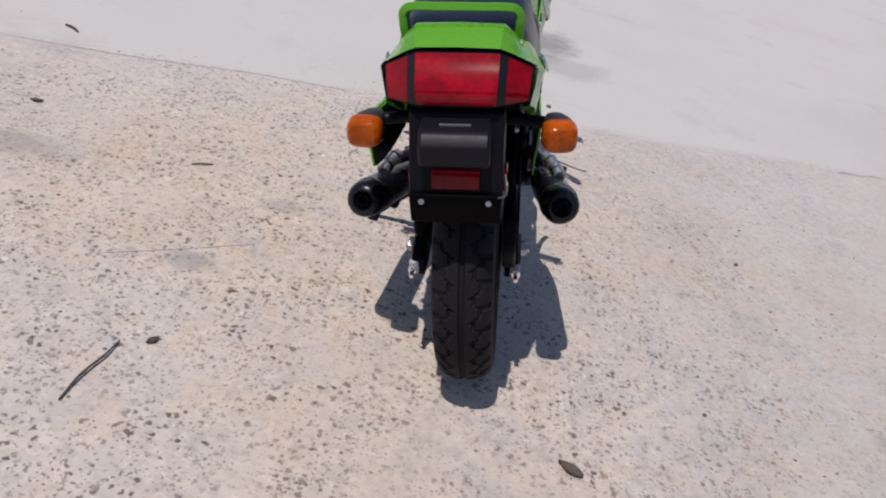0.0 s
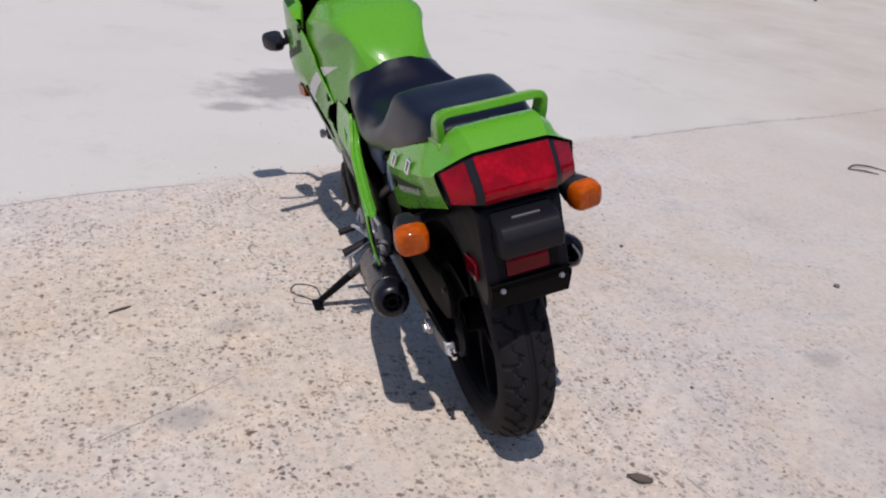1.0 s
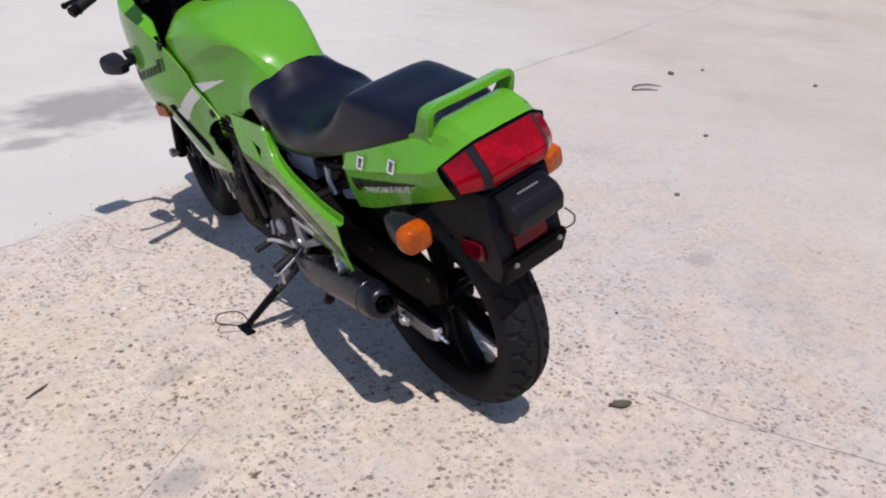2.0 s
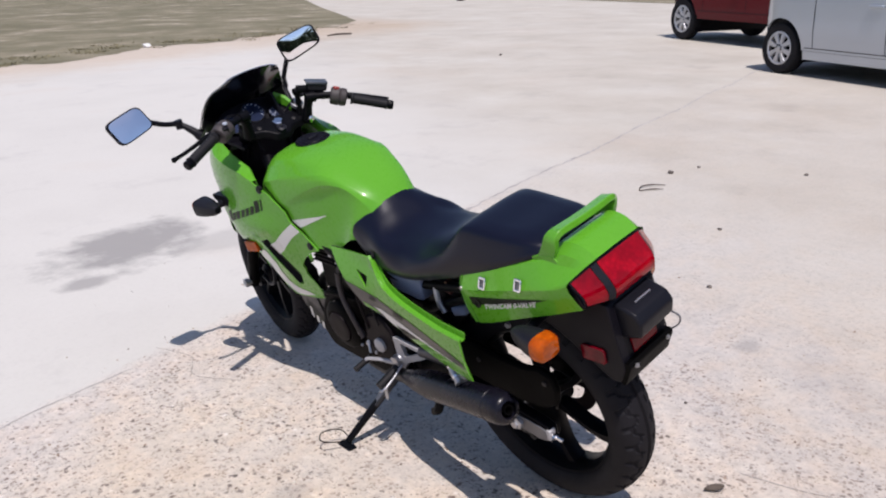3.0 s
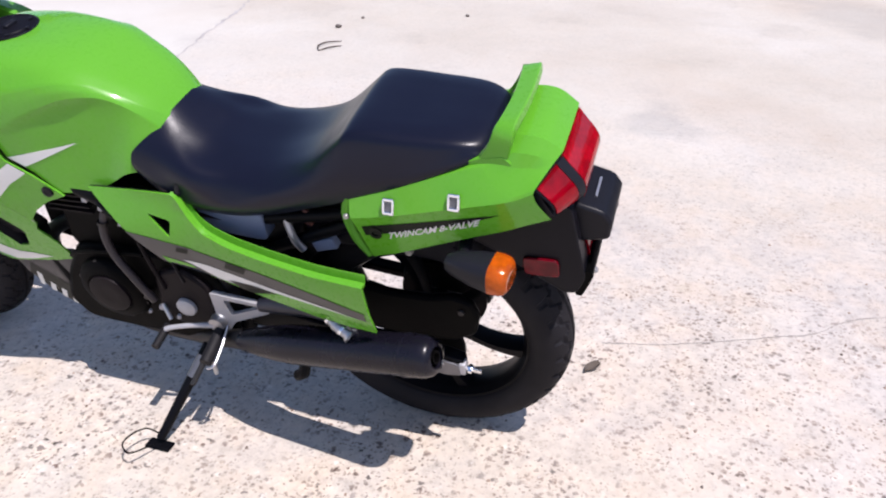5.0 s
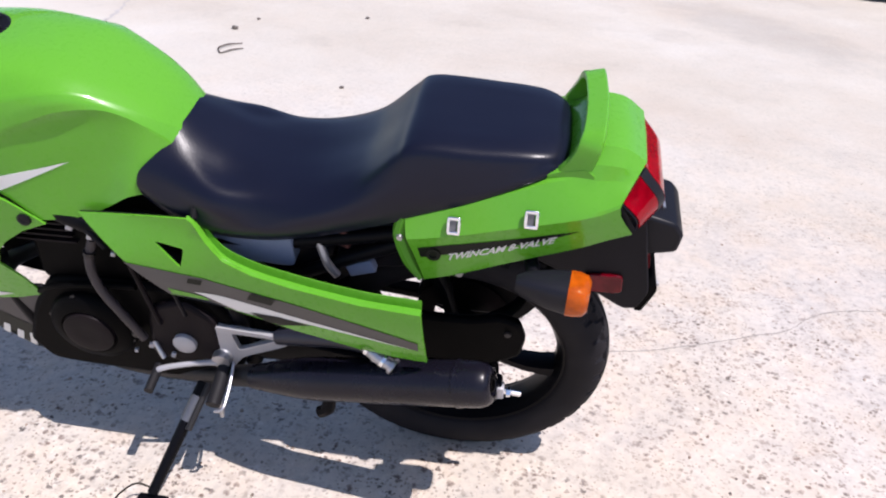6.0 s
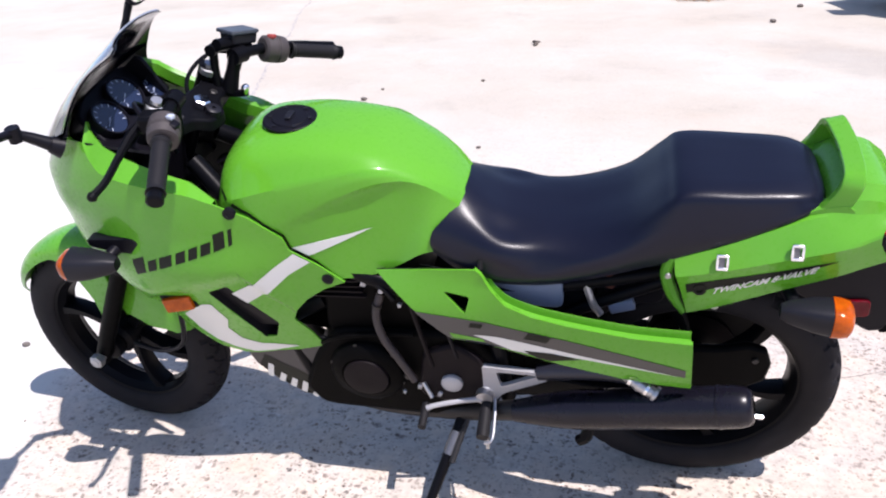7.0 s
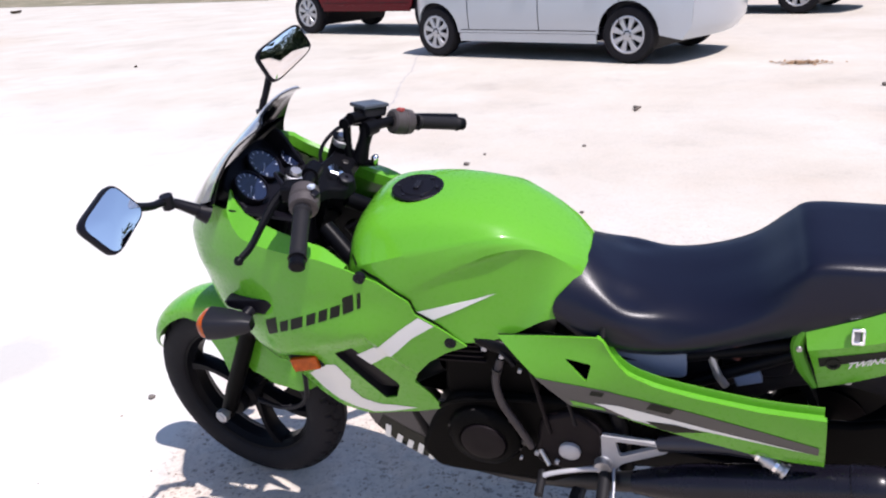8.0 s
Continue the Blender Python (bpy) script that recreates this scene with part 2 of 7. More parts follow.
        grain = m.ramp(rnd.outputs[1], [(0.0, 0.86), (0.5, 1.0), (1.0, 1.10)])
        col = m.mix(m.maths("MULTIPLY", m.maths("MULTIPLY", worn, patch), 0.40), col, m.mix(1.0, col, grain, "MULTIPLY"))
        col = m.mix(fac, col, stone)
    # the older surface is greyer on the far side of the motorcycle
    col = m.mix(m.maths("MULTIPLY", worn, m.ramp(m.maths("ADD", sep.outputs[0], m.maths("MULTIPLY", m.noise(1.1, 4.0, vec=p), 0.5)), [(0.35, 0.0), (1.0, 1.0)])), col, m.mix(1.0, col, (0.905, 0.90, 0.89), "MULTIPLY"))
    # soft grey, pink and tan mottling
    mottle = m.noise(7.5, 5.0, 0.6, vec=p)
    col = m.mix(m.maths("MULTIPLY", worn, 0.6), col, m.mix(1.0, col, m.ramp(mottle, [(0.32, (0.90, 0.92, 0.96)), (0.48, (1.02, 1.02, 1.03)), (0.60, (1.07, 1.0, 0.95)), (0.72, (0.99, 0.94, 0.85))]), "MULTIPLY"))
    col = m.mix(m.maths("MULTIPLY", worn, m.ramp(m.noise(0.9, 5.0, 0.55, vec=p), [(0.40, 0.0), (0.60, 0.75)])), col, m.mix(1.0, col, (1.02, 0.965, 0.87), "MULTIPLY"))
    col = m.mix(m.ramp(big, [(0.55, 0.0), (0.75, 0.35)]), col, (0.44, 0.36, 0.29))
    col = m.mix(m.ramp(m.noise(1.3, 7.0, 0.7, vec=p), [(0.56, 0.0), (0.72, 0.4)]), col, (0.33, 0.31, 0.30))
    # sand washed out of the verge
    edge = m.maths("SUBTRACT", sep.outputs[1], m.maths("ADD", m.maths("MULTIPLY", sep.outputs[0], 0.29), 13.3))
    edge = m.maths("ADD", edge, m.maths("MULTIPLY", m.maths("SUBTRACT", m.noise(0.8, 6.0, 0.65, vec=p), 0.5), 3.0))
    sand = m.maths("MULTIPLY", m.maths("MULTIPLY", m.maths("ADD", edge, 2.8), 0.55, True), m.maths("MULTIPLY", m.maths("SUBTRACT", 15.0, sep.outputs[0]), 0.5, True))
    col = m.mix(m.maths("MULTIPLY", sand, 0.85), col, m.mix(m.noise(6.0, 6.0, 0.7, vec=p), (0.40, 0.325, 0.25), (0.55, 0.47, 0.385)))
    # out in the lot the paving is a warmer, patchy cream
    out = m.maths("SUBTRACT", sep.outputs[0], m.maths("MULTIPLY", sep.outputs[1], 0.45))
    out = m.ramp(m.maths("MULTIPLY", m.maths("ADD", out, m.maths("MULTIPLY", m.noise(0.7, 6.0, 0.6, vec=p), 2.0)), 0.2), [(0.30, 0.0), (0.75, 1.0)])
    cream = m.ramp(m.noise(0.9, 8.0, 0.68, vec=m.node("ShaderNodeMapping", 0, Vector=p, Scale=(0.8, 0.7, 1.0))), [(0.32, (0.78, 0.735, 0.68)), (0.46, (0.86, 0.82, 0.77)), (0.56, (0.90, 0.87, 0.825)), (0.70, (0.98, 0.965, 0.94))])
    col = m.mix(out, col, m.mix(1.0, col, cream, "MULTIPLY"))
    # the damp grey stain beyond the joint and a few old spots
    for cx, cy, rx, ry, dark, turn in STAINS:
        loc = m.node("ShaderNodeMapping", 0, (("vector_type", "TEXTURE"),), Vector=p, Location=(cx, cy, 0), Rotation=(0, 0, radians(turn)), Scale=(rx, ry, 1))
        r = m.node("ShaderNodeVectorMath", 1, (("operation", "LENGTH"),), i0=loc)
        r = m.maths("ADD", r, m.maths("MULTIPLY", m.maths("SUBTRACT", m.noise(4.5, 6.0, 0.65, vec=p), 0.5), 1.5))
        col = m.mix(m.maths("MULTIPLY", m.ramp(r, [(0.45, 1.0), (0.95, 0.0)]), dark), col, (0.24, 0.23, 0.22))
    m.put("Base Color", col)
    m.put("Roughness", m.node("ShaderNodeMapRange", Value=fine, To_Min=0.8, To_Max=0.97))
    m.bump(m.maths("ADD", m.noise(120.0, 5.0, 0.7, vec=p), m.maths("MULTIPLY", mid, 0.3)), m.maths("ADD", m.maths("MULTIPLY", worn, 0.30), 0.02), 0.005)
    return m.mat


STAINS = [
    (0.0, 3.05, 0.60, 0.40, 0.85, 28), (-0.38, 2.62, 0.18, 0.12, 0.7, 10), (0.35, 2.75, 0.35, 0.25, 0.35, 0), (-1.42, 0.5, 0.18, 0.10, 0.5, 0),
    (-0.75, 0.13, 0.09, 0.06, 0.55, 0), (1.16, 0.09, 0.09, 0.07, 0.5, 0), (-0.6, 0.52, 0.1, 0.06, 0.4, 0), (7.77, -0.6, 0.4, 0.12, 0.7, 70),
    (4.6, -1.6, 1.2, 0.5, 0.25, 30), (2.2, -0.3, 0.3, 0.2, 0.3, 0),
]
CONCRETE = concrete("weathered_concrete")


def dry_ground():
    m = Nodes("sandy_verge", (0.45, 0.36, 0.28), 0.95)
    p = m.coords("Object")
    m.put("Base Color", m.ramp(m.noise(0.55, 8.0, 0.7, vec=p), [(0.3, (0.105, 0.094, 0.050)), (0.46, (0.15, 0.134, 0.080)), (0.58, (0.22, 0.19, 0.125)), (0.68, (0.46, 0.40, 0.33))]))
    m.bump(m.noise(20.0, 6.0, vec=p), 0.35, 0.008)
    return m.mat


SOIL = dry_ground()


def grass_mat():
    m = Nodes("dry_grass", (0.15, 0.15, 0.07), 0.8)
    rnd = m.node("ShaderNodeNewGeometry", 8)
    m.put("Base Color", m.ramp(rnd, [(0.0, (0.13, 0.118, 0.062)), (0.5, (0.165, 0.148, 0.082)), (1.0, (0.22, 0.19, 0.115))]))
    return m.mat


GRASS = grass_mat()
WOODS = plastic("far_foliage", (0.03, 0.045, 0.02), 0.9, 3.0, 0.5)


# ---- mesh helpers ----
def part(name, bm, material, parent=None, label="", smooth=38.0, solid=0.0, bevel=0.0):
    """Links a bmesh as one mesh object under a thing or a part."""
    bmesh.ops.recalc_face_normals(bm, faces=bm.faces)
    me = bpy.data.meshes.new(name)
    if smooth:
        for f in bm.faces:
            f.smooth = True
        for e in bm.edges:
            if len(e.link_faces) == 2 and e.calc_face_angle(0.0) > radians(smooth):
                e.smooth = False
    bm.to_mesh(me)
    bm.free()
    me.materials.append(material)
    ob = new(name, me)
    if parent:
        ob.parent = parent
    if label:
        ob["label"] = label
    if solid:
        mod = ob.modifiers.new("thickness", "SOLIDIFY")
        mod.thickness, mod.offset = solid, -1.0
        crisp = ob.modifiers.new("crisp", "EDGE_SPLIT")
        crisp.split_angle = radians(max(40.0, min(smooth, 60.0)) if smooth else 40.0)
    if bevel:
        mod = ob.modifiers.new("rounding", "BEVEL")
        mod.width, mod.segments, mod.limit_method, mod.angle_limit = bevel, 2, "ANGLE", radians(35)
    return ob


def P(s, l, h):
    """A place on the motorcycle: s ahead of the rear axle, l to its left, h above the ground line."""
    return Vector((-l, s, h))


def spline(points, n, closed=False):
    """n places along a smooth curve through the points (Catmull-Rom by chord length)."""
    p = np.array(points, float)
    if closed:
        p = np.concatenate([p[-1:], p, p[:2]])
    else:
        p = np.concatenate([2 * p[:1] - p[1:2], p, 2 * p[-1:] - p[-2:-1]])
    seg = np.linalg.norm(np.diff(p, axis=0), axis=1) ** 0.5 + 1e-9
    k = np.concatenate([[0], np.cumsum(seg)])
    lo, hi = k[1], k[-2]
    out = []
    for t in np.linspace(lo, hi, n, endpoint=not closed):
        i = int(np.clip(np.searchsorted(k, t, side="right") - 1, 1, len(p) - 3))
        t0, t1, t2, t3 = k[i - 1 : i + 3]
        a1 = (t1 - t) / (t1 - t0) * p[i - 1] + (t - t0) / (t1 - t0) * p[i]
        a2 = (t2 - t) / (t2 - t1) * p[i] + (t - t1) / (t2 - t1) * p[i + 1]
        a3 = (t3 - t) / (t3 - t2) * p[i + 1] + (t - t2) / (t3 - t2) * p[i + 2]
        b1 = (t2 - t) / (t2 - t0) * a1 + (t - t0) / (t2 - t0) * a2
        b2 = (t3 - t) / (t3 - t1) * a2 + (t - t1) / (t3 - t1) * a3
        out.append((t2 - t) / (t2 - t1) * b1 + (t - t1) / (t2 - t1) * b2)
    return np.array(out)


def dense(sections, rows, cols):
    """A fine grid of places from a few sections, each a list of as many (s, l, h)."""
    a = np.array([spline(sec, cols) for sec in sections])
    return np.stack([spline(a[:, j], rows) for j in range(cols)], 1)


def grid_mesh(bm, g, wrap=False):
    """Adds a grid of (s, l, h) places as quads. Returns its rows of vertices."""
    vs = [[bm.verts.new(P(*q)) for q in row] for row in g]
    n = len(g[0])
    for a, b in zip(vs, vs[1:]):
        for j in range(n if wrap else n - 1):
            bm.faces.new((a[j], a[(j + 1) % n], b[(j + 1) % n], b[j]))
    return vs


def halves(sections, rows, cols):
    """A body symmetric about the middle plane: each section runs from the middle down one side."""
    g = dense(sections, rows, cols)
    other = g[:, :0:-1] * np.array([1, -1, 1])
    return np.concatenate([other, g], 1)


def facets(sections, rows, steps):
    """Like halves, with straight faces between a section's points and smooth lines lengthwise."""
    a = np.array(sections, float)
    f = np.linspace(0, 1, steps, endpoint=False)[:, None]
    a = np.array([np.concatenate([p + (q - p) * f for p, q in zip(sec, sec[1:])] + [sec[-1:]]) for sec in a])
    g = np.stack([spline(a[:, j], rows) for j in range(a.shape[1])], 1)
    return np.concatenate([g[:, :0:-1] * np.array([1, -1, 1]), g], 1)


def tube(bm, points, radius, segs=10, n=None, caps=True):
    """A round bar along a smooth line; radius may be a list."""
    pts = spline(points, n or 6 * len(points)) if len(points) > 2 else np.array(points, float)
    rad = np.interp(np.linspace(0, 1, len(pts)), np.linspace(0, 1, len(radius)), radius) if isinstance(radius, (list, tuple)) else [radius] * len(pts)
    pv = [Vector(q) for q in pts]
    side = None
    rings = []
    for i, q in enumerate(pv):
        d = (pv[min(i + 1, len(pv) - 1)] - pv[max(i - 1, 0)]).normalized()
        if side is None:
            side = d.orthogonal().normalized()
        side = (side - d * side.dot(d)).normalized()
        up = d.cross(side)
        rings.append([bm.verts.new(q + (side * math.cos(a) + up * math.sin(a)) * rad[i]) for a in (2 * math.pi * j / segs for j in range(segs))])
    for a, b in zip(rings, rings[1:]):
        for j in range(segs):
            bm.faces.new((a[j], a[(j + 1) % segs], b[(j + 1) % segs], b[j]))
    if caps:
        bm.faces.new(rings[0][::-1])
        bm.faces.new(rings[-1])
    return bm


def bar(points, radius, segs=10, n=None):
    """A new bmesh with a round bar through (s, l, h) places."""
    return tube(bmesh.new(), [P(*q) for q in points], radius, segs, n)


def revolve(bm, profile, centre, axis, segs=48, ahead=None):
    """Turns (along, radius) points about an axis."""
    axis = Vector(axis).normalized()
    u = (Vector(ahead) if ahead else axis.orthogonal())
    u = (u - axis * u.dot(axis)).normalized()
    w = axis.cross(u)
    rings = []
    for k in range(segs):
        a = 2 * math.pi * k / segs
        d = u * math.cos(a) + w * math.sin(a)
        rings.append([bm.verts.new(Vector(centre) + axis * x + d * r) for x, r in profile])
    for k in range(segs):
        a, b = rings[k], rings[(k + 1) % segs]
        for j in range(len(profile) - 1):
            bm.faces.new((a[j], a[j + 1], b[j + 1], b[j]))
    bmesh.ops.remove_doubles(bm, verts=bm.verts, dist=1e-5)
    return bm


def block(centre, size, turn=(0, 0, 0), taper=1.0, bm=None):
    """A box about a place, in the motorcycle's or a car's axes; taper narrows its top."""
    bm = bm or bmesh.new()
    m = Matrix.Translation(centre) @ Euler([radians(a) for a in turn]).to_matrix().to_4x4()
    vs = []
    for z in (-0.5, 0.5):
        k = taper if z > 0 else 1.0
        for x, y in ((-0.5, -0.5), (0.5, -0.5), (0.5, 0.5), (-0.5, 0.5)):
            vs.append(bm.verts.new(m @ Vector((x * size[0] * k, y * size[1] * k, z * size[2]))))
    for f in ((3, 2, 1, 0), (4, 5, 6, 7), (0, 1, 5, 4), (1, 2, 6, 5), (2, 3, 7, 6), (3, 0, 4, 7)):
        bm.faces.new([vs[i] for i in f])
    return bm


def prism(outline, axis_from, axis_to, bm=None):
    """A solid between two copies of an outline, given by two functions from 2D to 3D."""
    bm = bm or bmesh.new()
    a = [bm.verts.new(axis_from(*q)) for q in outline]
    b = [bm.verts.new(axis_to(*q)) for q in outline]
    bm.faces.new(a[::-1])
    bm.faces.new(b)
    for i in range(len(a)):
        j = (i + 1) % len(a)
        bm.faces.new((a[i], a[j], b[j], b[i]))
    return bm


def side_prism(outline, l0, l1):
    """A solid whose outline lies in the side view (s, h), from l0 to l1."""
    return prism(outline, lambda s, h: P(s, l0, h), lambda s, h: P(s, l1, h))


def rounded(outline, r=0.25, n=4):
    """Rounds the corners of a 2D outline by a share of its edges."""
    out = []
    pts = [np.array(q, float) for q in outline]
    for i, q in enumerate(pts):
        a, b = pts[i - 1], pts[(i + 1) % len(pts)]
        p0, p1 = q + (a - q) * r, q + (b - q) * r
        for t in np.linspace(0, 1, n):
            out.append(tuple((1 - t) ** 2 * p0 + 2 * t * (1 - t) * q + t * t * p1))
    return out


def sheet(outline, surface, step=0.02, holes=(), lines=()):
    """A curved sheet: a 2D outline with holes, filled finely and laid on a surface (a function to 3D)."""
    from mathutils import geometry

    def split(loop):
        res = []
        for i, a in enumerate(loop):
            b = loop[(i + 1) % len(loop)]
            k = max(1, int(math.dist(a, b) / step))
            res += [(a[0] + (b[0] - a[0]) * j / k, a[1] + (b[1] - a[1]) * j / k) for j in range(k)]
        return res

    def inside(q, loop):
        odd = False
        for i in range(len(loop)):
            (x0, y0), (x1, y1) = loop[i - 1], loop[i]
            if (y0 > q[1]) != (y1 > q[1]) and q[0] < (x1 - x0) * (q[1] - y0) / (y1 - y0) + x0:
                odd = not odd
        return odd

    loops = [split(outline)] + [split(h) for h in holes]
    verts, edges = [], []
    for loop in loops:
        k = len(verts)
        verts += [Vector(q) for q in loop]
        edges += [(k + i, k + (i + 1) % len(loop)) for i in range(len(loop))]
    xs, ys = [q[0] for q in loops[0]], [q[1] for q in loops[0]]
    marks = []
    for line in lines:
        k = len(verts)
        own = [q for q in split(line)[: -max(1, int(math.dist(line[-1], line[0]) / step))]] + [line[-1]]
        verts += [Vector(q) for q in own]
        edges += [(k + i, k + i + 1) for i in range(len(own) - 1)]
        marks += own
    rim = np.array([q for loop in loops for q in loop] + marks)
    for i in range(1, int((max(xs) - min(xs)) / step) + 1):
        for j in range(1, int((max(ys) - min(ys)) / step) + 1):
            q = (min(xs) + i * step, min(ys) + j * step)
            if inside(q, loops[0]) and not any(inside(q, h) for h in loops[1:]) and np.min(np.hypot(rim[:, 0] - q[0], rim[:, 1] - q[1])) > 0.45 * step:
                verts.append(Vector(q))
    vo, _, fo, *_ = geometry.delaunay_2d_cdt(verts, edges, [], 0, 1e-6)
    bm = bmesh.new()
    vs = [bm.verts.new(surface(*q)) for q in vo]
    for f in fo:
        c = sum((vo[i] for i in f), Vector((0, 0))) / len(f)
        if inside(c, loops[0]) and not any(inside(c, h) for h in loops[1:]):
            bm.faces.new([vs[i] for i in f])
    bmesh.ops.delete(bm, geom=[v for v in bm.verts if not v.link_faces], context="VERTS")
    return bm


def thing(name, m, label, category, group=""):
    """A thing of several parts: an Empty at its base."""
    ob = new(name)
    ob.matrix_world = m
    ob.empty_display_size = 0.1
    return tagged(ob, label, category, group)


# ---- the motorcycle ----
LEAN = 13.8
bike = thing("motorcycle", pose(0, 0, 0.002, 0, -LEAN, 0), "lime green sport motorcycle on its side stand with a loose panel", "motorcycle")

# tank: three strips that meet at creases along the shoulder and the knee recess
# guide lines from front to back: middle, shoulder crease, knee crease, lower edge and those between
TANK_RIDGE = [(0.995, 0.0, 0.8), (0.975, 0.0, 0.878), (0.93, 0.0, 0.914), (0.85, 0.0, 0.925), (0.76, 0.0, 0.928), (0.67, 0.0, 0.912), (0.603, 0.0, 0.881), (0.537, 0.0, 0.839), (0.496, 0.0, 0.8)]
TANK_CROWN = [(0.995, 0.05, 0.8), (0.975, 0.05, 0.876), (0.93, 0.05, 0.912), (0.85, 0.055, 0.925), (0.76, 0.055, 0.926), (0.67, 0.045, 0.911), (0.603, 0.03, 0.8805), (0.537, 0.025, 0.839), (0.496, 0.015, 0.799)]
TANK_BROW = [(0.993, 0.095, 0.8), (0.97, 0.1, 0.867), (0.93, 0.105, 0.898), (0.85, 0.11, 0.91), (0.76, 0.103, 0.914), (0.67, 0.088, 0.905), (0.603, 0.062, 0.8785), (0.538, 0.05, 0.837), (0.497, 0.03, 0.798)]
TANK_CREASE = [(0.99, 0.128, 0.798), (0.962, 0.148, 0.828), (0.93, 0.158, 0.842), (0.85, 0.151, 0.862), (0.76, 0.137, 0.879), (0.67, 0.117, 0.892), (0.603, 0.091, 0.871), (0.54, 0.073, 0.832), (0.499, 0.045, 0.797)]
TANK_FACET = [(0.989, 0.137, 0.794), (0.961, 0.155, 0.811), (0.926, 0.163, 0.812), (0.85, 0.156, 0.825), (0.76, 0.143, 0.855), (0.67, 0.125, 0.88), (0.602, 0.099, 0.866), (0.542, 0.081, 0.828), (0.504, 0.062, 0.793)]
TANK_KNEE = [(0.988, 0.145, 0.785), (0.96, 0.16, 0.79), (0.922, 0.17, 0.778), (0.85, 0.158, 0.785), (0.76, 0.146, 0.829), (0.67, 0.128, 0.864), (0.601, 0.104, 0.86), (0.544, 0.088, 0.824), (0.51, 0.077, 0.787)]
TANK_RECESS = [(0.987, 0.147, 0.775), (0.96, 0.16, 0.775), (0.92, 0.171, 0.762), (0.85, 0.1575, 0.772), (0.76, 0.1425, 0.815), (0.67, 0.121, 0.848), (0.601, 0.103, 0.84), (0.548, 0.093, 0.812), (0.52, 0.088, 0.778)]
TANK_SIDE = [(0.985, 0.15, 0.755), (0.958, 0.162, 0.755), (0.918, 0.172, 0.745), (0.85, 0.1568, 0.75), (0.76, 0.1432, 0.78), (0.672, 0.1235, 0.79), (0.605, 0.109, 0.785), (0.558, 0.108, 0.775), (0.535, 0.104, 0.76)]
TANK_LOW = [(0.98, 0.152, 0.71), (0.955, 0.165, 0.72), (0.91, 0.173, 0.71), (0.85, 0.157, 0.71), (0.76, 0.1445, 0.73), (0.68, 0.1285, 0.73), (0.62, 0.119, 0.73), (0.573, 0.124, 0.735), (0.548, 0.115, 0.738)]
TANK_HEM = [(0.98, 0.15, 0.66), (0.95, 0.16, 0.66), (0.9, 0.165, 0.66), (0.85, 0.156, 0.655), (0.76, 0.149, 0.65), (0.69, 0.136, 0.655), (0.64, 0.129, 0.675), (0.585, 0.13, 0.71), (0.56, 0.125, 0.715)]
TANK_TOP = list(zip(TANK_RIDGE, TANK_CROWN, TANK_BROW, TANK_CREASE))
TANK_SHOULDER = list(zip(TANK_CREASE, TANK_FACET, TANK_KNEE))
TANK_SIDES = list(zip(TANK_KNEE, TANK_RECESS, TANK_SIDE, TANK_LOW, TANK_HEM))
strips = [dense(TANK_TOP, 60, 18), dense(TANK_SHOULDER, 60, 9)[:, 1:], dense(TANK_SIDES, 60, 18)[:, 1:]]
half_tank = np.concatenate(strips, 1)
tank_grid = np.concatenate([half_tank[:, :0:-1] * np.array([1, -1, 1]), half_tank], 1)
bm = bmesh.new()
grid_mesh(bm, tank_grid)
tank = part("fuel_tank", bm, GREEN, bike, "lime green fuel tank with a white flash", smooth=31)


def skin(ob):
    """A tree for laying decals on a part's surface."""
    from mathutils.bvhtree import BVHTree

    me = ob.data
    return BVHTree.FromPolygons([v.co for v in me.vertices], [p.vertices[:] for p in me.polygons])


def laid(tree, lift=0.0012, side=1, fallback=0.15):
    """A function that lays (s, h) on a part's outer surface, seen from its left (side 1) or right (-1)."""
    def at(s, h):
        hit, normal, _, _ = tree.ray_cast(P(s, 0.6 * side, h), Vector((side, 0, 0)))
        if hit is None:
            return P(s, (fallback + lift) * side, h)
        if normal.dot(Vector((-side, 0, 0))) < 0:
            normal = -normal
        return hit + normal * lift
    return at


tank_skin = skin(tank)
for side in (1, -1):
    part("flash", sheet([(0.676, 0.768), (0.838, 0.730), (0.807, 0.709)], laid(tank_skin, 0.0012, side), 0.012), DECAL_WHITE, tank, "tapering silver-white flash")
    part("tank_seam", sheet([(0.744, 0.642), (0.750, 0.642), (0.797, 0.690), (0.843, 0.728), (0.851, 0.759), (0.905, 0.810), (0.966, 0.843), (0.963, 0.848), (0.902, 0.815), (0.846, 0.761), (0.839, 0.731), (0.792, 0.694)], laid(tank_skin, 0.0008, side), 0.014), DECAL_BLACK, tank, "dark gap along the fairing")

# filler cap
cap_n = Vector((0.0, -0.03, 1)).normalized()
bm = bmesh.new()
revolve(bm, [(-0.01, 0.0), (-0.01, 0.052), (0.003, 0.054), (0.005, 0.05), (0.0035, 0.044), (0.0035, 0.036), (0.006, 0.034), (0.006, 0.0)], P(0.853, 0.0, 0.9265), cap_n, 40)
cap = part("filler_cap", bm, BLACK_PLASTIC, tank, "black round filler cap")
part("lock", block(P(0.853, 0, 0.9345), (0.03, 0.012, 0.008)), GREY_PLASTIC, cap, bevel=0.002)
for k in range(6):
    a = 2 * math.pi * k / 6
    part("screw", revolve(bmesh.new(), [(0, 0.0045), (0.003, 0.004), (0.003, 0)], P(0.853 + 0.041 * math.cos(a), 0.041 * math.sin(a), 0.930), cap_n, 8), GREY_PLASTIC, cap)

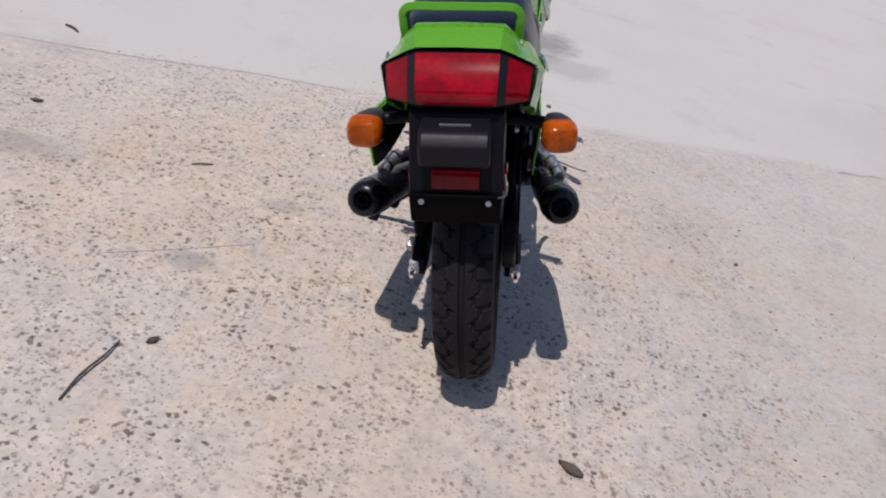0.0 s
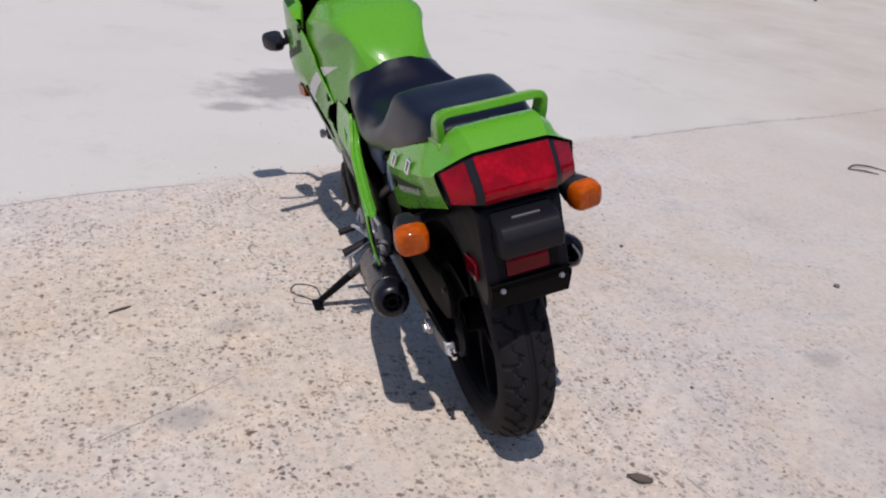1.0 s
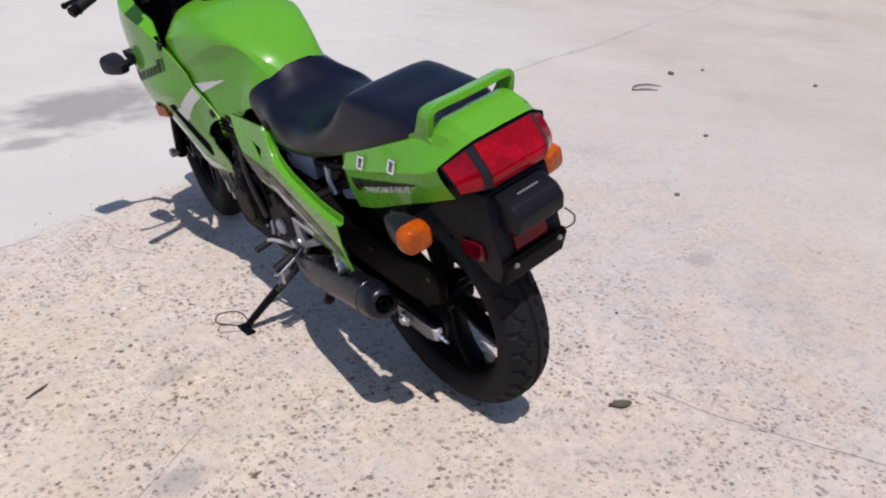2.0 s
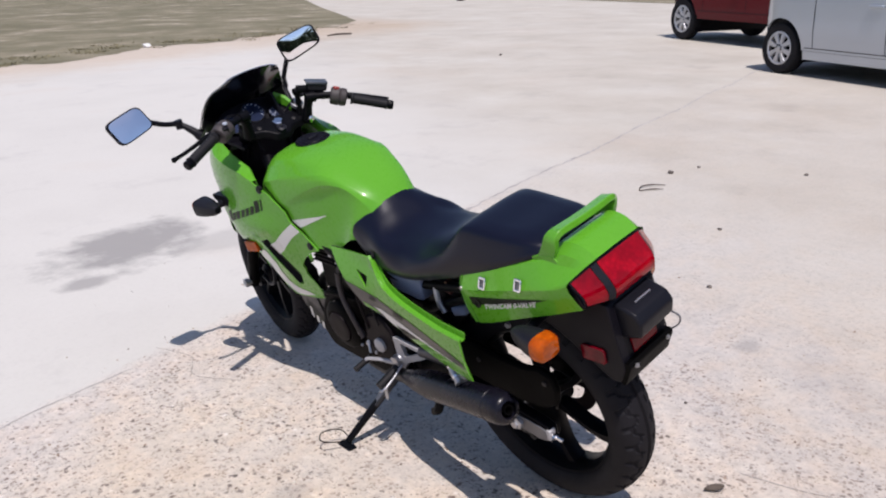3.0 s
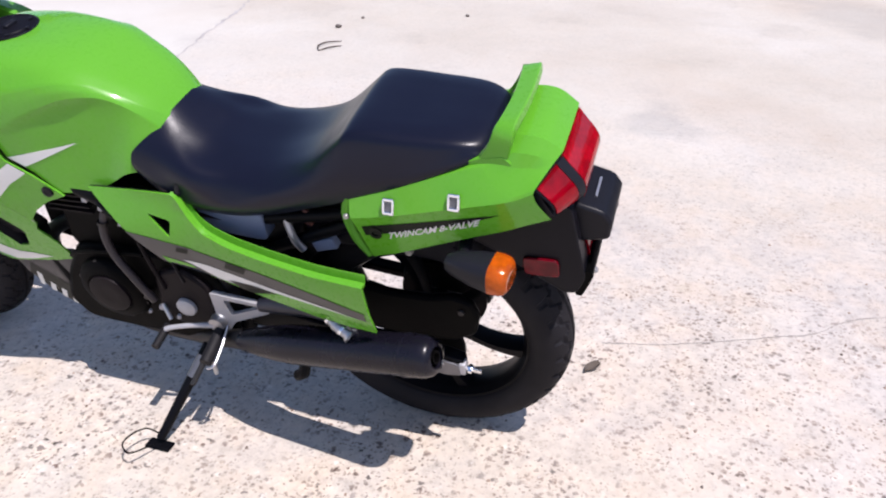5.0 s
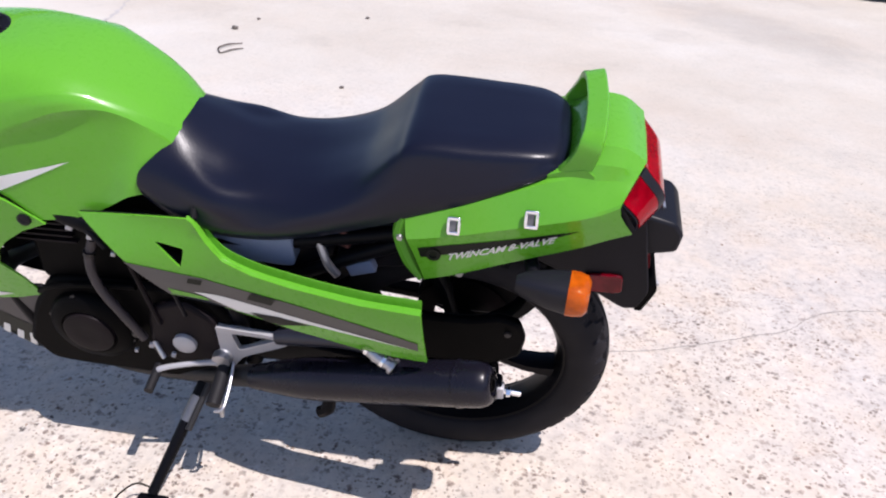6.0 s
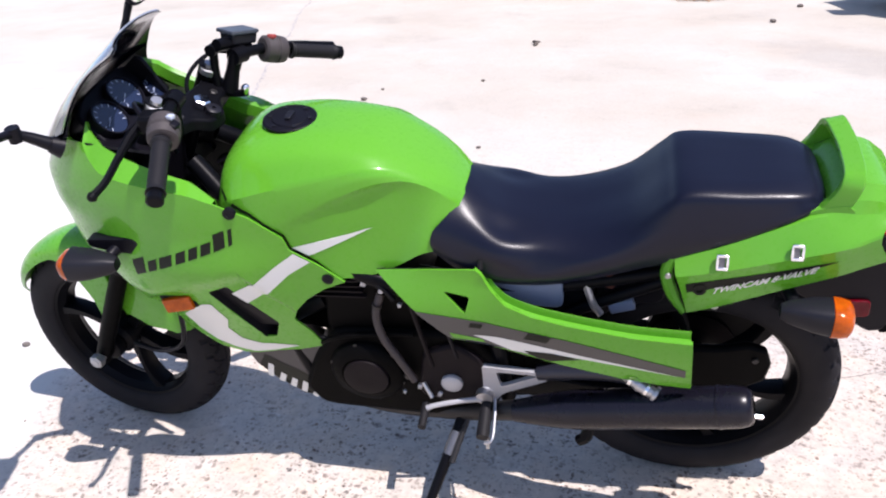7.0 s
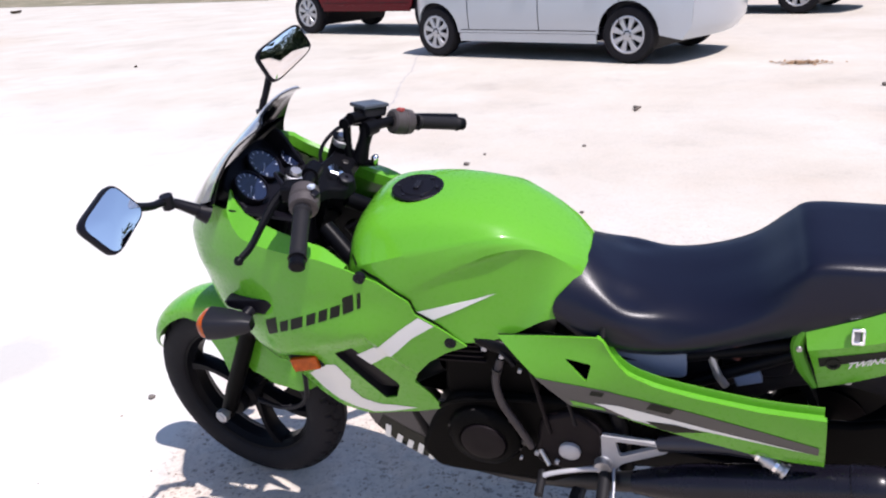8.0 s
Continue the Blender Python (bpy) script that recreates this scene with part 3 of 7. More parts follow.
# seat
# guide lines from the nose to the back, the middle first
SEAT_RIDGE = [(0.505, 0.0, 0.812), (0.475, 0.0, 0.787), (0.43, 0.0, 0.759), (0.36, 0.0, 0.749), (0.28, 0.0, 0.754), (0.2, 0.0, 0.787), (0.135, 0.0, 0.843), (0.112, 0.0, 0.861), (0.0, 0.0, 0.864), (-0.085, 0.0, 0.863), (-0.125, 0.0, 0.853), (-0.138, 0.0, 0.825)]
SEAT_TOP = [(0.507, 0.03, 0.81), (0.475, 0.04, 0.785), (0.43, 0.05, 0.758), (0.36, 0.055, 0.748), (0.28, 0.055, 0.754), (0.2, 0.055, 0.787), (0.135, 0.05, 0.843), (0.112, 0.05, 0.861), (0.0, 0.05, 0.864), (-0.085, 0.045, 0.863), (-0.125, 0.04, 0.853), (-0.138, 0.035, 0.825)]
SEAT_CROWN = [(0.513, 0.06, 0.803), (0.478, 0.075, 0.777), (0.43, 0.09, 0.75), (0.36, 0.1, 0.742), (0.28, 0.1, 0.749), (0.2, 0.095, 0.783), (0.135, 0.085, 0.84), (0.112, 0.085, 0.859), (0.0, 0.083, 0.863), (-0.085, 0.075, 0.861), (-0.124, 0.067, 0.85), (-0.136, 0.06, 0.825)]
SEAT_ROLL = [(0.525, 0.085, 0.79), (0.487, 0.104, 0.7684), (0.432, 0.13, 0.7445), (0.36, 0.127, 0.731), (0.28, 0.13, 0.7376), (0.2, 0.122, 0.7726), (0.135, 0.115, 0.834), (0.112, 0.113, 0.853), (0.0, 0.11, 0.856), (-0.085, 0.1, 0.855), (-0.122, 0.083, 0.845), (-0.133, 0.075, 0.825)]
SEAT_EDGE = [(0.545, 0.108, 0.775), (0.5, 0.126, 0.747), (0.436, 0.147, 0.722), (0.36, 0.1475, 0.701), (0.28, 0.147, 0.7226), (0.2, 0.138, 0.7591), (0.135, 0.129, 0.811), (0.112, 0.125, 0.831), (0.0, 0.12, 0.838), (-0.085, 0.108, 0.844), (-0.12, 0.092, 0.84), (-0.13, 0.083, 0.827)]
SEAT_FLANK = [(0.562, 0.122, 0.758), (0.51, 0.135, 0.72), (0.44, 0.146, 0.695), (0.36, 0.152, 0.69), (0.28, 0.151, 0.706), (0.2, 0.145, 0.742), (0.135, 0.138, 0.784), (0.1, 0.134, 0.8), (0.0, 0.127, 0.815), (-0.085, 0.113, 0.836), (-0.118, 0.097, 0.838), (-0.127, 0.088, 0.829)]
SEAT_SIDE = [(0.566, 0.128, 0.735), (0.515, 0.138, 0.7), (0.445, 0.146, 0.675), (0.36, 0.15, 0.675), (0.28, 0.149, 0.69), (0.2, 0.145, 0.722), (0.135, 0.14, 0.752), (0.1, 0.138, 0.768), (0.0, 0.132, 0.795), (-0.085, 0.117, 0.828), (-0.116, 0.1, 0.832), (-0.125, 0.09, 0.828)]
SEAT_HEM = [(0.562, 0.125, 0.712), (0.515, 0.132, 0.678), (0.45, 0.136, 0.655), (0.36, 0.138, 0.655), (0.28, 0.138, 0.672), (0.2, 0.138, 0.7), (0.135, 0.136, 0.724), (0.1, 0.135, 0.74), (0.0, 0.13, 0.782), (-0.085, 0.116, 0.82), (-0.115, 0.1, 0.826), (-0.123, 0.09, 0.826)]
SEAT_SECTIONS = list(zip(SEAT_RIDGE, SEAT_TOP, SEAT_CROWN, SEAT_ROLL, SEAT_EDGE, SEAT_FLANK, SEAT_SIDE, SEAT_HEM))
bm = bmesh.new()
grid_mesh(bm, halves(SEAT_SECTIONS, 90, 26))
seat = part("seat", bm, SEAT, bike, "stepped black vinyl dual seat", smooth=80)
# tail
# guide lines from front to back, the middle first
TAIL_DECK = [(0.116, 0.0, 0.72), (0.05, 0.0, 0.74), (-0.04, 0.0, 0.79), (-0.115, 0.0, 0.822), (-0.16, 0.0, 0.870), (-0.212, 0.0, 0.873), (-0.249, 0.0, 0.850)]
TAIL_DECK_EDGE = [(0.116, 0.1, 0.728), (0.05, 0.1, 0.752), (-0.04, 0.09, 0.798), (-0.115, 0.08, 0.826), (-0.16, 0.078, 0.868), (-0.211, 0.076, 0.871), (-0.248, 0.072, 0.848)]
TAIL_SHELF = [(0.116, 0.128, 0.74), (0.05, 0.126, 0.765), (-0.04, 0.118, 0.803), (-0.115, 0.106, 0.83), (-0.16, 0.100, 0.850), (-0.207, 0.098, 0.851), (-0.238, 0.092, 0.838)]
TAIL_SHELF_EDGE = [(0.115, 0.136, 0.736), (0.05, 0.135, 0.761), (-0.04, 0.127, 0.799), (-0.115, 0.116, 0.826), (-0.16, 0.112, 0.829), (-0.2, 0.108, 0.832), (-0.231, 0.105, 0.83)]
TAIL_RIDGE_TOP = [(0.112, 0.149, 0.712), (0.05, 0.151, 0.728), (-0.04, 0.151, 0.757), (-0.12, 0.149, 0.781), (-0.165, 0.146, 0.793), (-0.192, 0.140, 0.8), (-0.216, 0.135, 0.812)]
TAIL_RIDGE = [(0.11, 0.152, 0.706), (0.048, 0.154, 0.722), (-0.04, 0.155, 0.75), (-0.12, 0.153, 0.774), (-0.165, 0.15, 0.787), (-0.191, 0.143, 0.794), (-0.214, 0.139, 0.806)]
TAIL_RIDGE_UNDER = [(0.107, 0.151, 0.698), (0.046, 0.152, 0.714), (-0.04, 0.153, 0.742), (-0.12, 0.151, 0.766), (-0.166, 0.148, 0.779), (-0.193, 0.142, 0.786), (-0.217, 0.137, 0.79)]
TAIL_SIDE = [(0.095, 0.147, 0.66), (0.04, 0.148, 0.68), (-0.04, 0.148, 0.71), (-0.12, 0.146, 0.74), (-0.167, 0.144, 0.755), (-0.198, 0.138, 0.766), (-0.225, 0.134, 0.775)]
TAIL_HEM = [(0.082, 0.142, 0.612), (0.035, 0.141, 0.628), (-0.04, 0.14, 0.662), (-0.12, 0.138, 0.697), (-0.17, 0.136, 0.718), (-0.205, 0.131, 0.733), (-0.242, 0.127, 0.748)]
TAIL_LIP = [(0.082, 0.128, 0.606), (0.035, 0.128, 0.622), (-0.04, 0.126, 0.656), (-0.12, 0.122, 0.692), (-0.17, 0.12, 0.713), (-0.205, 0.118, 0.728), (-0.238, 0.115, 0.744)]
TAIL_SECTIONS = list(zip(TAIL_DECK, TAIL_DECK_EDGE, TAIL_SHELF, TAIL_SHELF_EDGE, TAIL_RIDGE_TOP, TAIL_RIDGE, TAIL_RIDGE_UNDER, TAIL_SIDE, TAIL_HEM, TAIL_LIP))
bm = bmesh.new()
grid_mesh(bm, facets(TAIL_SECTIONS, 40, 3))
tail = part("tail_cowl", bm, GREEN, bike, "angular lime green tail cowl", smooth=16)
tail_skin = skin(tail)
for side in (1, -1):
    at = laid(tail_skin, 0.001, side, 0.148)
    part("stripe", sheet([(0.092, 0.690), (-0.16, 0.758), (-0.10, 0.728), (0.02, 0.688), (0.087, 0.668)], at, 0.012), DECAL_BLACK, tail, "tapering black stripe")
    part("fixing_hole", revolve(bmesh.new(), [(0.0, 0.0), (0.001, 0.0115), (0.004, 0.0125), (0.004, 0.007), (0.001, 0.006), (0.001, 0)], laid(tail_skin, 0.0, side, 0.15)(0.066, 0.679), (-side, 0, 0), 18), DECAL_BLACK, tail)
    for s, h in ((0.034, 0.743), (-0.085, 0.774)):
        q = laid(tail_skin, 0.003, side, 0.145)(s, h)
        part("hook_seat", block(q + Vector((side * 0.001, 0.002, 0)), (0.004, 0.013, 0.022), (0, side * 22, 0)), WEAR_BARE, tail, bevel=0.001)
        turn = Matrix.Rotation(side * radians(22), 3, "Y")
        bm = bmesh.new()
        for dy, dz, wy, wz in ((0.0, 0.012, 0.020, 0.006), (0.0, -0.012, 0.020, 0.006), (0.0085, 0.0, 0.005, 0.024), (-0.0085, 0.0, 0.005, 0.024)):
            block(q + turn @ Vector((-side * 0.003, dy, dz)), (0.005, wy, wz), (0, side * 22, 0), bm=bm)
        part("luggage_hook", bm, CHROME, tail, "small chrome luggage hook", bevel=0.0015)
    bm = bar([(0.118, side * 0.128, 0.735), (0.125, side * 0.13, 0.70), (0.11, side * 0.135, 0.65), (0.088, side * 0.14, 0.612)], [0.010, 0.012, 0.012, 0.006], 8)
    part("front_tab", bm, GREEN_DULL, tail)
    part("bolt", revolve(bmesh.new(), [(0, 0.006), (0.004, 0.005), (0.004, 0)], P(0.123, side * 0.141, 0.70), (-side, 0, 0), 10), ALUMINIUM, tail)

# lettering on both sides of the tail
font = bpy.data.curves.new("tail_lettering", "FONT")
font.body, font.size, font.shear, font.space_character = "TWINCAM 8-VALVE", 0.026, 0.35, 1.0
font.extrude, font.resolution_u, font.offset = 0.0, 3, 0.0007
font_ob = new("tail_lettering", font)
bpy.context.view_layer.update()
flat = font_ob.to_mesh()
letter_v = [tuple(v.co) for v in flat.vertices]
letter_f = [tuple(p.vertices) for p in flat.polygons]
font_ob.to_mesh_clear()
bpy.data.objects.remove(font_ob)
letter_w = max(v[0] for v in letter_v)
for side in (1, -1):
    at = laid(tail_skin, 0.0022, side, 0.15)
    bm = bmesh.new()
    vs = []
    for x, y, _ in letter_v:
        k = x / letter_w if side > 0 else 1 - x / letter_w
        vs.append(bm.verts.new(at(0.045 - 0.172 * k - (0.2 * y if side < 0 else 0), 0.668 + 0.062 * k + y * 0.8)))
    for f in letter_f:
        if len(set(f)) > 2:
            bm.faces.new([vs[i] for i in f])
    part("lettering", bm, DECAL_WHITE, tail, "white slanted lettering TWINCAM 8-VALVE", smooth=0)

# tail lamp
def lamp_at(l, v, out=0.0):
    k = min(1.0, max(0.0, (abs(l) - 0.073) / 0.057))
    top = (-0.247 + 0.030 * k, 0.842 - 0.032 * k)
    low = (-0.284 + 0.034 * k, 0.757)
    s = top[0] + (low[0] - top[0]) * v - (0.016 - 0.008 * k) * math.sin(math.pi * min(1.0, max(0.0, v)) ** 1.4) - out
    return P(s, l * (1 - 0.055 * v), top[1] + (low[1] - top[1]) * v)


lamp = part("tail_lamp", sheet([(-0.132, 0.0), (0.132, 0.0), (0.132, 1.03), (-0.132, 1.03)], lambda l, v: lamp_at(l, v, -0.004), 0.02), BLACK_PLASTIC, bike, "wide red tail lamp set in the cowl", solid=0.004)
for l0, l1, mat, tag in ((-0.073, 0.073, RED_LENS, "lens"), (0.088, 0.129, DARK_RED, "lens"), (-0.129, -0.088, DARK_RED, "lens"), (0.074, 0.087, GREY_PLASTIC, "divider"), (-0.087, -0.074, GREY_PLASTIC, "divider")):
    part(tag, sheet([(l0, 0.03), (l1, 0.03), (l1, 0.97), (l0, 0.97)], lamp_at, 0.012), mat, lamp, solid=0.005)

part("bucket", side_prism([(-0.236, 0.836), (-0.276, 0.757), (-0.15, 0.757), (-0.15, 0.836)], -0.072, 0.072), BLACK_PLASTIC, lamp)
part("bucket", side_prism([(-0.214, 0.808), (-0.246, 0.757), (-0.15, 0.757), (-0.15, 0.808)], 0.072, 0.128), BLACK_PLASTIC, lamp)
part("bucket", side_prism([(-0.214, 0.808), (-0.246, 0.757), (-0.15, 0.757), (-0.15, 0.808)], -0.128, -0.072), BLACK_PLASTIC, lamp)

# grab rail
bm = bmesh.new()
rail_line = [(-0.132, 0.098, 0.822), (-0.146, 0.102, 0.850), (-0.154, 0.103, 0.872), (-0.158, 0.101, 0.887), (-0.161, 0.093, 0.895), (-0.163, 0.078, 0.8975), (-0.166, 0.036, 0.898), (-0.167, 0.0, 0.8985)]
rail_line += [(s, -l, h) for s, l, h in rail_line[-2::-1]]
pts = spline(rail_line, 60)
rings = []
for i, q in enumerate(pts):
    d = Vector(pts[min(i + 1, 59)] - pts[max(i - 1, 0)]).normalized()
    w = Vector((0.97, 0, -0.25))
    w = (w - d * w.dot(d)).normalized()
    up = w.cross(d).normalized()
    wide = 0.0165 + 0.006 * min(1, abs(i / 59 - 0.5) * 2.1) ** 4
    r = [bm.verts.new(P(*(Vector(q) + w * (a * wide) + up * (b * 0.0075)))) for a, b in ((-1, -0.75), (-1, 0.75), (-0.88, 1), (0.88, 1), (1, 0.75), (1, -0.75), (0.88, -1), (-0.88, -1))]
    rings.append(r)
for a, b in zip(rings, rings[1:]):
    for k in range(8):
        bm.faces.new((a[k], a[(k + 1) % 8], b[(k + 1) % 8], b[k]))
bm.faces.new(rings[0])
bm.faces.new(rings[-1])
rail = part("grab_rail", bm, GREEN, bike, "lime green passenger grab rail")
for side in (1, -1):
    part("mount", side_prism(rounded([(-0.062, 0.800), (-0.168, 0.814), (-0.172, 0.836), (-0.158, 0.848), (-0.118, 0.840), (-0.075, 0.822)], 0.15), side * 0.080, side * 0.110), GREEN, rail, bevel=0.003)

# rear mudguard and plate lamp
bm = side_prism(rounded([(-0.02, 0.66), (-0.10, 0.705), (-0.235, 0.742), (-0.268, 0.742), (-0.284, 0.66), (-0.300, 0.585), (-0.285, 0.545), (-0.262, 0.540), (-0.20, 0.578), (-0.11, 0.630)], 0.2), -0.084, 0.084)
guard = part("rear_mudguard", bm, BLACK_PLASTIC, bike, "black plastic rear mudguard with a plate lamp", bevel=0.008)
bm = side_prism(rounded([(-0.260, 0.738), (-0.320, 0.722), (-0.336, 0.700), (-0.332, 0.664), (-0.275, 0.650)], 0.2), -0.062, 0.062)
hood = part("plate_lamp_hood", bm, HOOD_BLACK, guard, bevel=0.006)
part("ridge", block(P(-0.300, 0, 0.7295), (0.055, 0.004, 0.003), (14, 0, 0)), ALUMINIUM, hood)
part("rear_reflector", side_prism(rounded([(-0.280, 0.646), (-0.293, 0.642), (-0.300, 0.606), (-0.286, 0.604)], 0.2), -0.043, 0.043), DIM_RED, guard, "red rear reflector", bevel=0.003)
bm = side_prism(rounded([(-0.285, 0.598), (-0.310, 0.602), (-0.313, 0.590), (-0.295, 0.538), (-0.282, 0.538)], 0.15), -0.082, 0.082)
bracket = part("plate_bracket", bm, ENGINE_BLACK, guard, bevel=0.003)
for l in (-0.06, 0.06):
    part("bolt", revolve(bmesh.new(), [(0, 0.006), (0.005, 0.005), (0.005, 0)], P(-0.312, l, 0.588), (0, -0.9, 0.3), 8), ALUMINIUM, bracket)
part("wire_clip", bar([(-0.312, -0.078, 0.60), (-0.325, -0.090, 0.612), (-0.326, -0.092, 0.630), (-0.305, -0.088, 0.642)], 0.0022, 6), WEAR_BARE, guard)
for side in (1, -1):
    part("side_reflector", side_prism(rounded([(-0.184, 0.618), (-0.250, 0.622), (-0.254, 0.582), (-0.190, 0.578)], 0.2), side * 0.084, side * 0.091), SIDE_RED, guard, "small red side reflector", bevel=0.002)

# indicators
def indicator(s, l, h, side, back, stalk, rear=True):
    """A stalked turn signal; back is the way its lens faces."""
    d = Vector((-side * 0.10, back, 0.0)).normalized()
    up = Vector((0, 0, 1))
    w = d.cross(up)
    c = P(s, l, h)

    def ring(x, rw, rh, n=20):
        return [c + d * x + w * (rw * abs(math.cos(a)) ** 0.6 * math.copysign(1, math.cos(a))) + up * (rh * abs(math.sin(a)) ** 0.6 * math.copysign(1, math.sin(a))) for a in (2 * math.pi * k / n for k in range(n))]

    def shell(rows, close=(True, True)):
        b = bmesh.new()
        vs = [[b.verts.new(q) for q in r] for r in rows]
        for x, y in zip(vs, vs[1:]):
            for k in range(len(x)):
                b.faces.new((x[k], x[(k + 1) % len(x)], y[(k + 1) % len(x)], y[k]))
        if close[0]:
            b.faces.new(vs[0])
        if close[1]:
            b.faces.new(vs[-1])
        return b

    body = part("turn_signal", shell([ring(-0.075, 0.012, 0.012), ring(-0.06, 0.019, 0.019), ring(-0.02, 0.030, 0.026), ring(0.008, 0.033, 0.029)] + ([] if rear else [ring(0.020, 0.034, 0.030)])), GREY_PLASTIC, bike, "grey turn signal with an amber lens")
    part("lens", shell([ring(0.0085, 0.034, 0.030), ring(0.022, 0.034, 0.030), ring(0.036, 0.031, 0.027), ring(0.042, 0.024, 0.020)] if rear else [ring(0.0195, 0.031, 0.027), ring(0.030, 0.030, 0.026), ring(0.038, 0.024, 0.020)]), AMBER, body, "amber lens")
    root = P(*stalk)
    b = tube(bmesh.new(), [c - d * 0.045, (c - d * 0.045 + root) / 2, root], [0.013, 0.012, 0.016], 10)
    part("stalk", b, BLACK_PLASTIC, body)


for side in (1, -1):
    indicator(-0.147, side * 0.183, 0.662, side, -1, (-0.085, side * 0.08, 0.668))
    indicator(1.255, side * 0.232, 0.722, side, 1, (1.19, side * 0.17, 0.738), False)
    part("signal_base", side_prism(rounded([(1.255, 0.755), (1.15, 0.762), (1.135, 0.742), (1.16, 0.722), (1.25, 0.735)], 0.2), side * 0.17, side * 0.195), BLACK_PLASTIC, bike, bevel=0.006)

# fairing: a plan line from the tank round to the nose, narrowed and drawn back with height
PLAN = spline([(0.70, 0.150), (0.80, 0.160), (0.90, 0.177), (1.0, 0.194), (1.10, 0.197), (1.20, 0.184), (1.28, 0.156), (1.345, 0.112), (1.385, 0.058), (1.398, 0.0)], 120)
PLAN_U = 0.70 + np.concatenate([[0], np.cumsum(np.linalg.norm(np.diff(PLAN, axis=0), axis=1))])
U_NOSE = float(PLAN_U[-1])
HK = [0.22, 0.30, 0.40, 0.48, 0.55, 0.62, 0.70, 0.80, 0.85, 0.90, 0.95, 1.0]
WK = [0.50, 0.58, 0.68, 0.77, 0.87, 0.95, 1.0, 1.0, 0.985, 0.95, 0.88, 0.80]
NK = [-0.2, -0.2, -0.16, -0.13, -0.10, -0.06, -0.02, 0.0, -0.005, -0.035, -0.075, -0.12]


def fairing_at(side, lift=0.0):
    def at(u, h):
        s, l = np.interp(u, PLAN_U, PLAN[:, 0]), np.interp(u, PLAN_U, PLAN[:, 1])
        k = np.clip((u - 1.08) / 0.34, 0, 1)
        k = k * k * (3 - 2 * k)
        low = np.clip((0.62 - h) / 0.2, 0, 1) * np.clip((u - 1.0) / 0.25, 0, 1) * 0.03
        s = s + np.interp(h, HK, NK) * k
        w = np.interp(h, HK, WK)
        if h < 0.7:
            w = 1 - (1 - w) * np.clip((u - 0.7) / 0.25, 0.35, 1)
        crease = np.interp(u, [0.80, 0.84, 0.862, 0.908, 0.936, 0.952, 1.06, 1.16, 1.30], [0.40, 0.51, 0.565, 0.624, 0.664, 0.688, 0.656, 0.615, 0.54])
        l = l * w - low + 0.010 * np.clip((0.76 - h) / 0.08, 0, 1) * np.clip((u - 0.85) / 0.1, 0, 1) - 0.013 * np.clip((crease - h) / 0.035, 0, 1)
        return P(float(s) + lift * float(k), side * (float(l) + lift * (1 - float(k))), float(h))
    return at


CREASE = [(0.80, 0.40), (0.84, 0.51), (0.862, 0.565), (0.908, 0.624), (0.936, 0.664), (0.952, 0.688), (1.06, 0.656), (1.16, 0.615), (1.30, 0.54)]
CREASES = [CREASE, [(u, h - 0.035) for u, h in CREASE]]
FAIRING = [(0.965, 0.848), (1.011, 0.868), (1.075, 0.880), (1.139, 0.891), (1.195, 0.904), (1.235, 0.930), (1.26, 0.950), (1.34, 0.945), (1.42, 0.930), (U_NOSE, 0.918), (U_NOSE, 0.72), (1.42, 0.69), (1.33, 0.685), (1.275, 0.66), (1.235, 0.60), (1.24, 0.54), (1.225, 0.50), (1.14, 0.438), (1.085, 0.402), (1.03, 0.390), (0.96, 0.400), (0.89, 0.414), (0.830, 0.432), (0.852, 0.476), (0.880, 0.522), (0.862, 0.562), (0.83, 0.598), (0.79, 0.626), (0.744, 0.645), (0.793, 0.692), (0.84, 0.729), (0.848, 0.760), (0.903, 0.812)]
DUCT = rounded([(1.036, 0.622), (0.990, 0.641), (0.917, 0.510), (0.936, 0.460), (0.962, 0.456)], 0.08, 3)
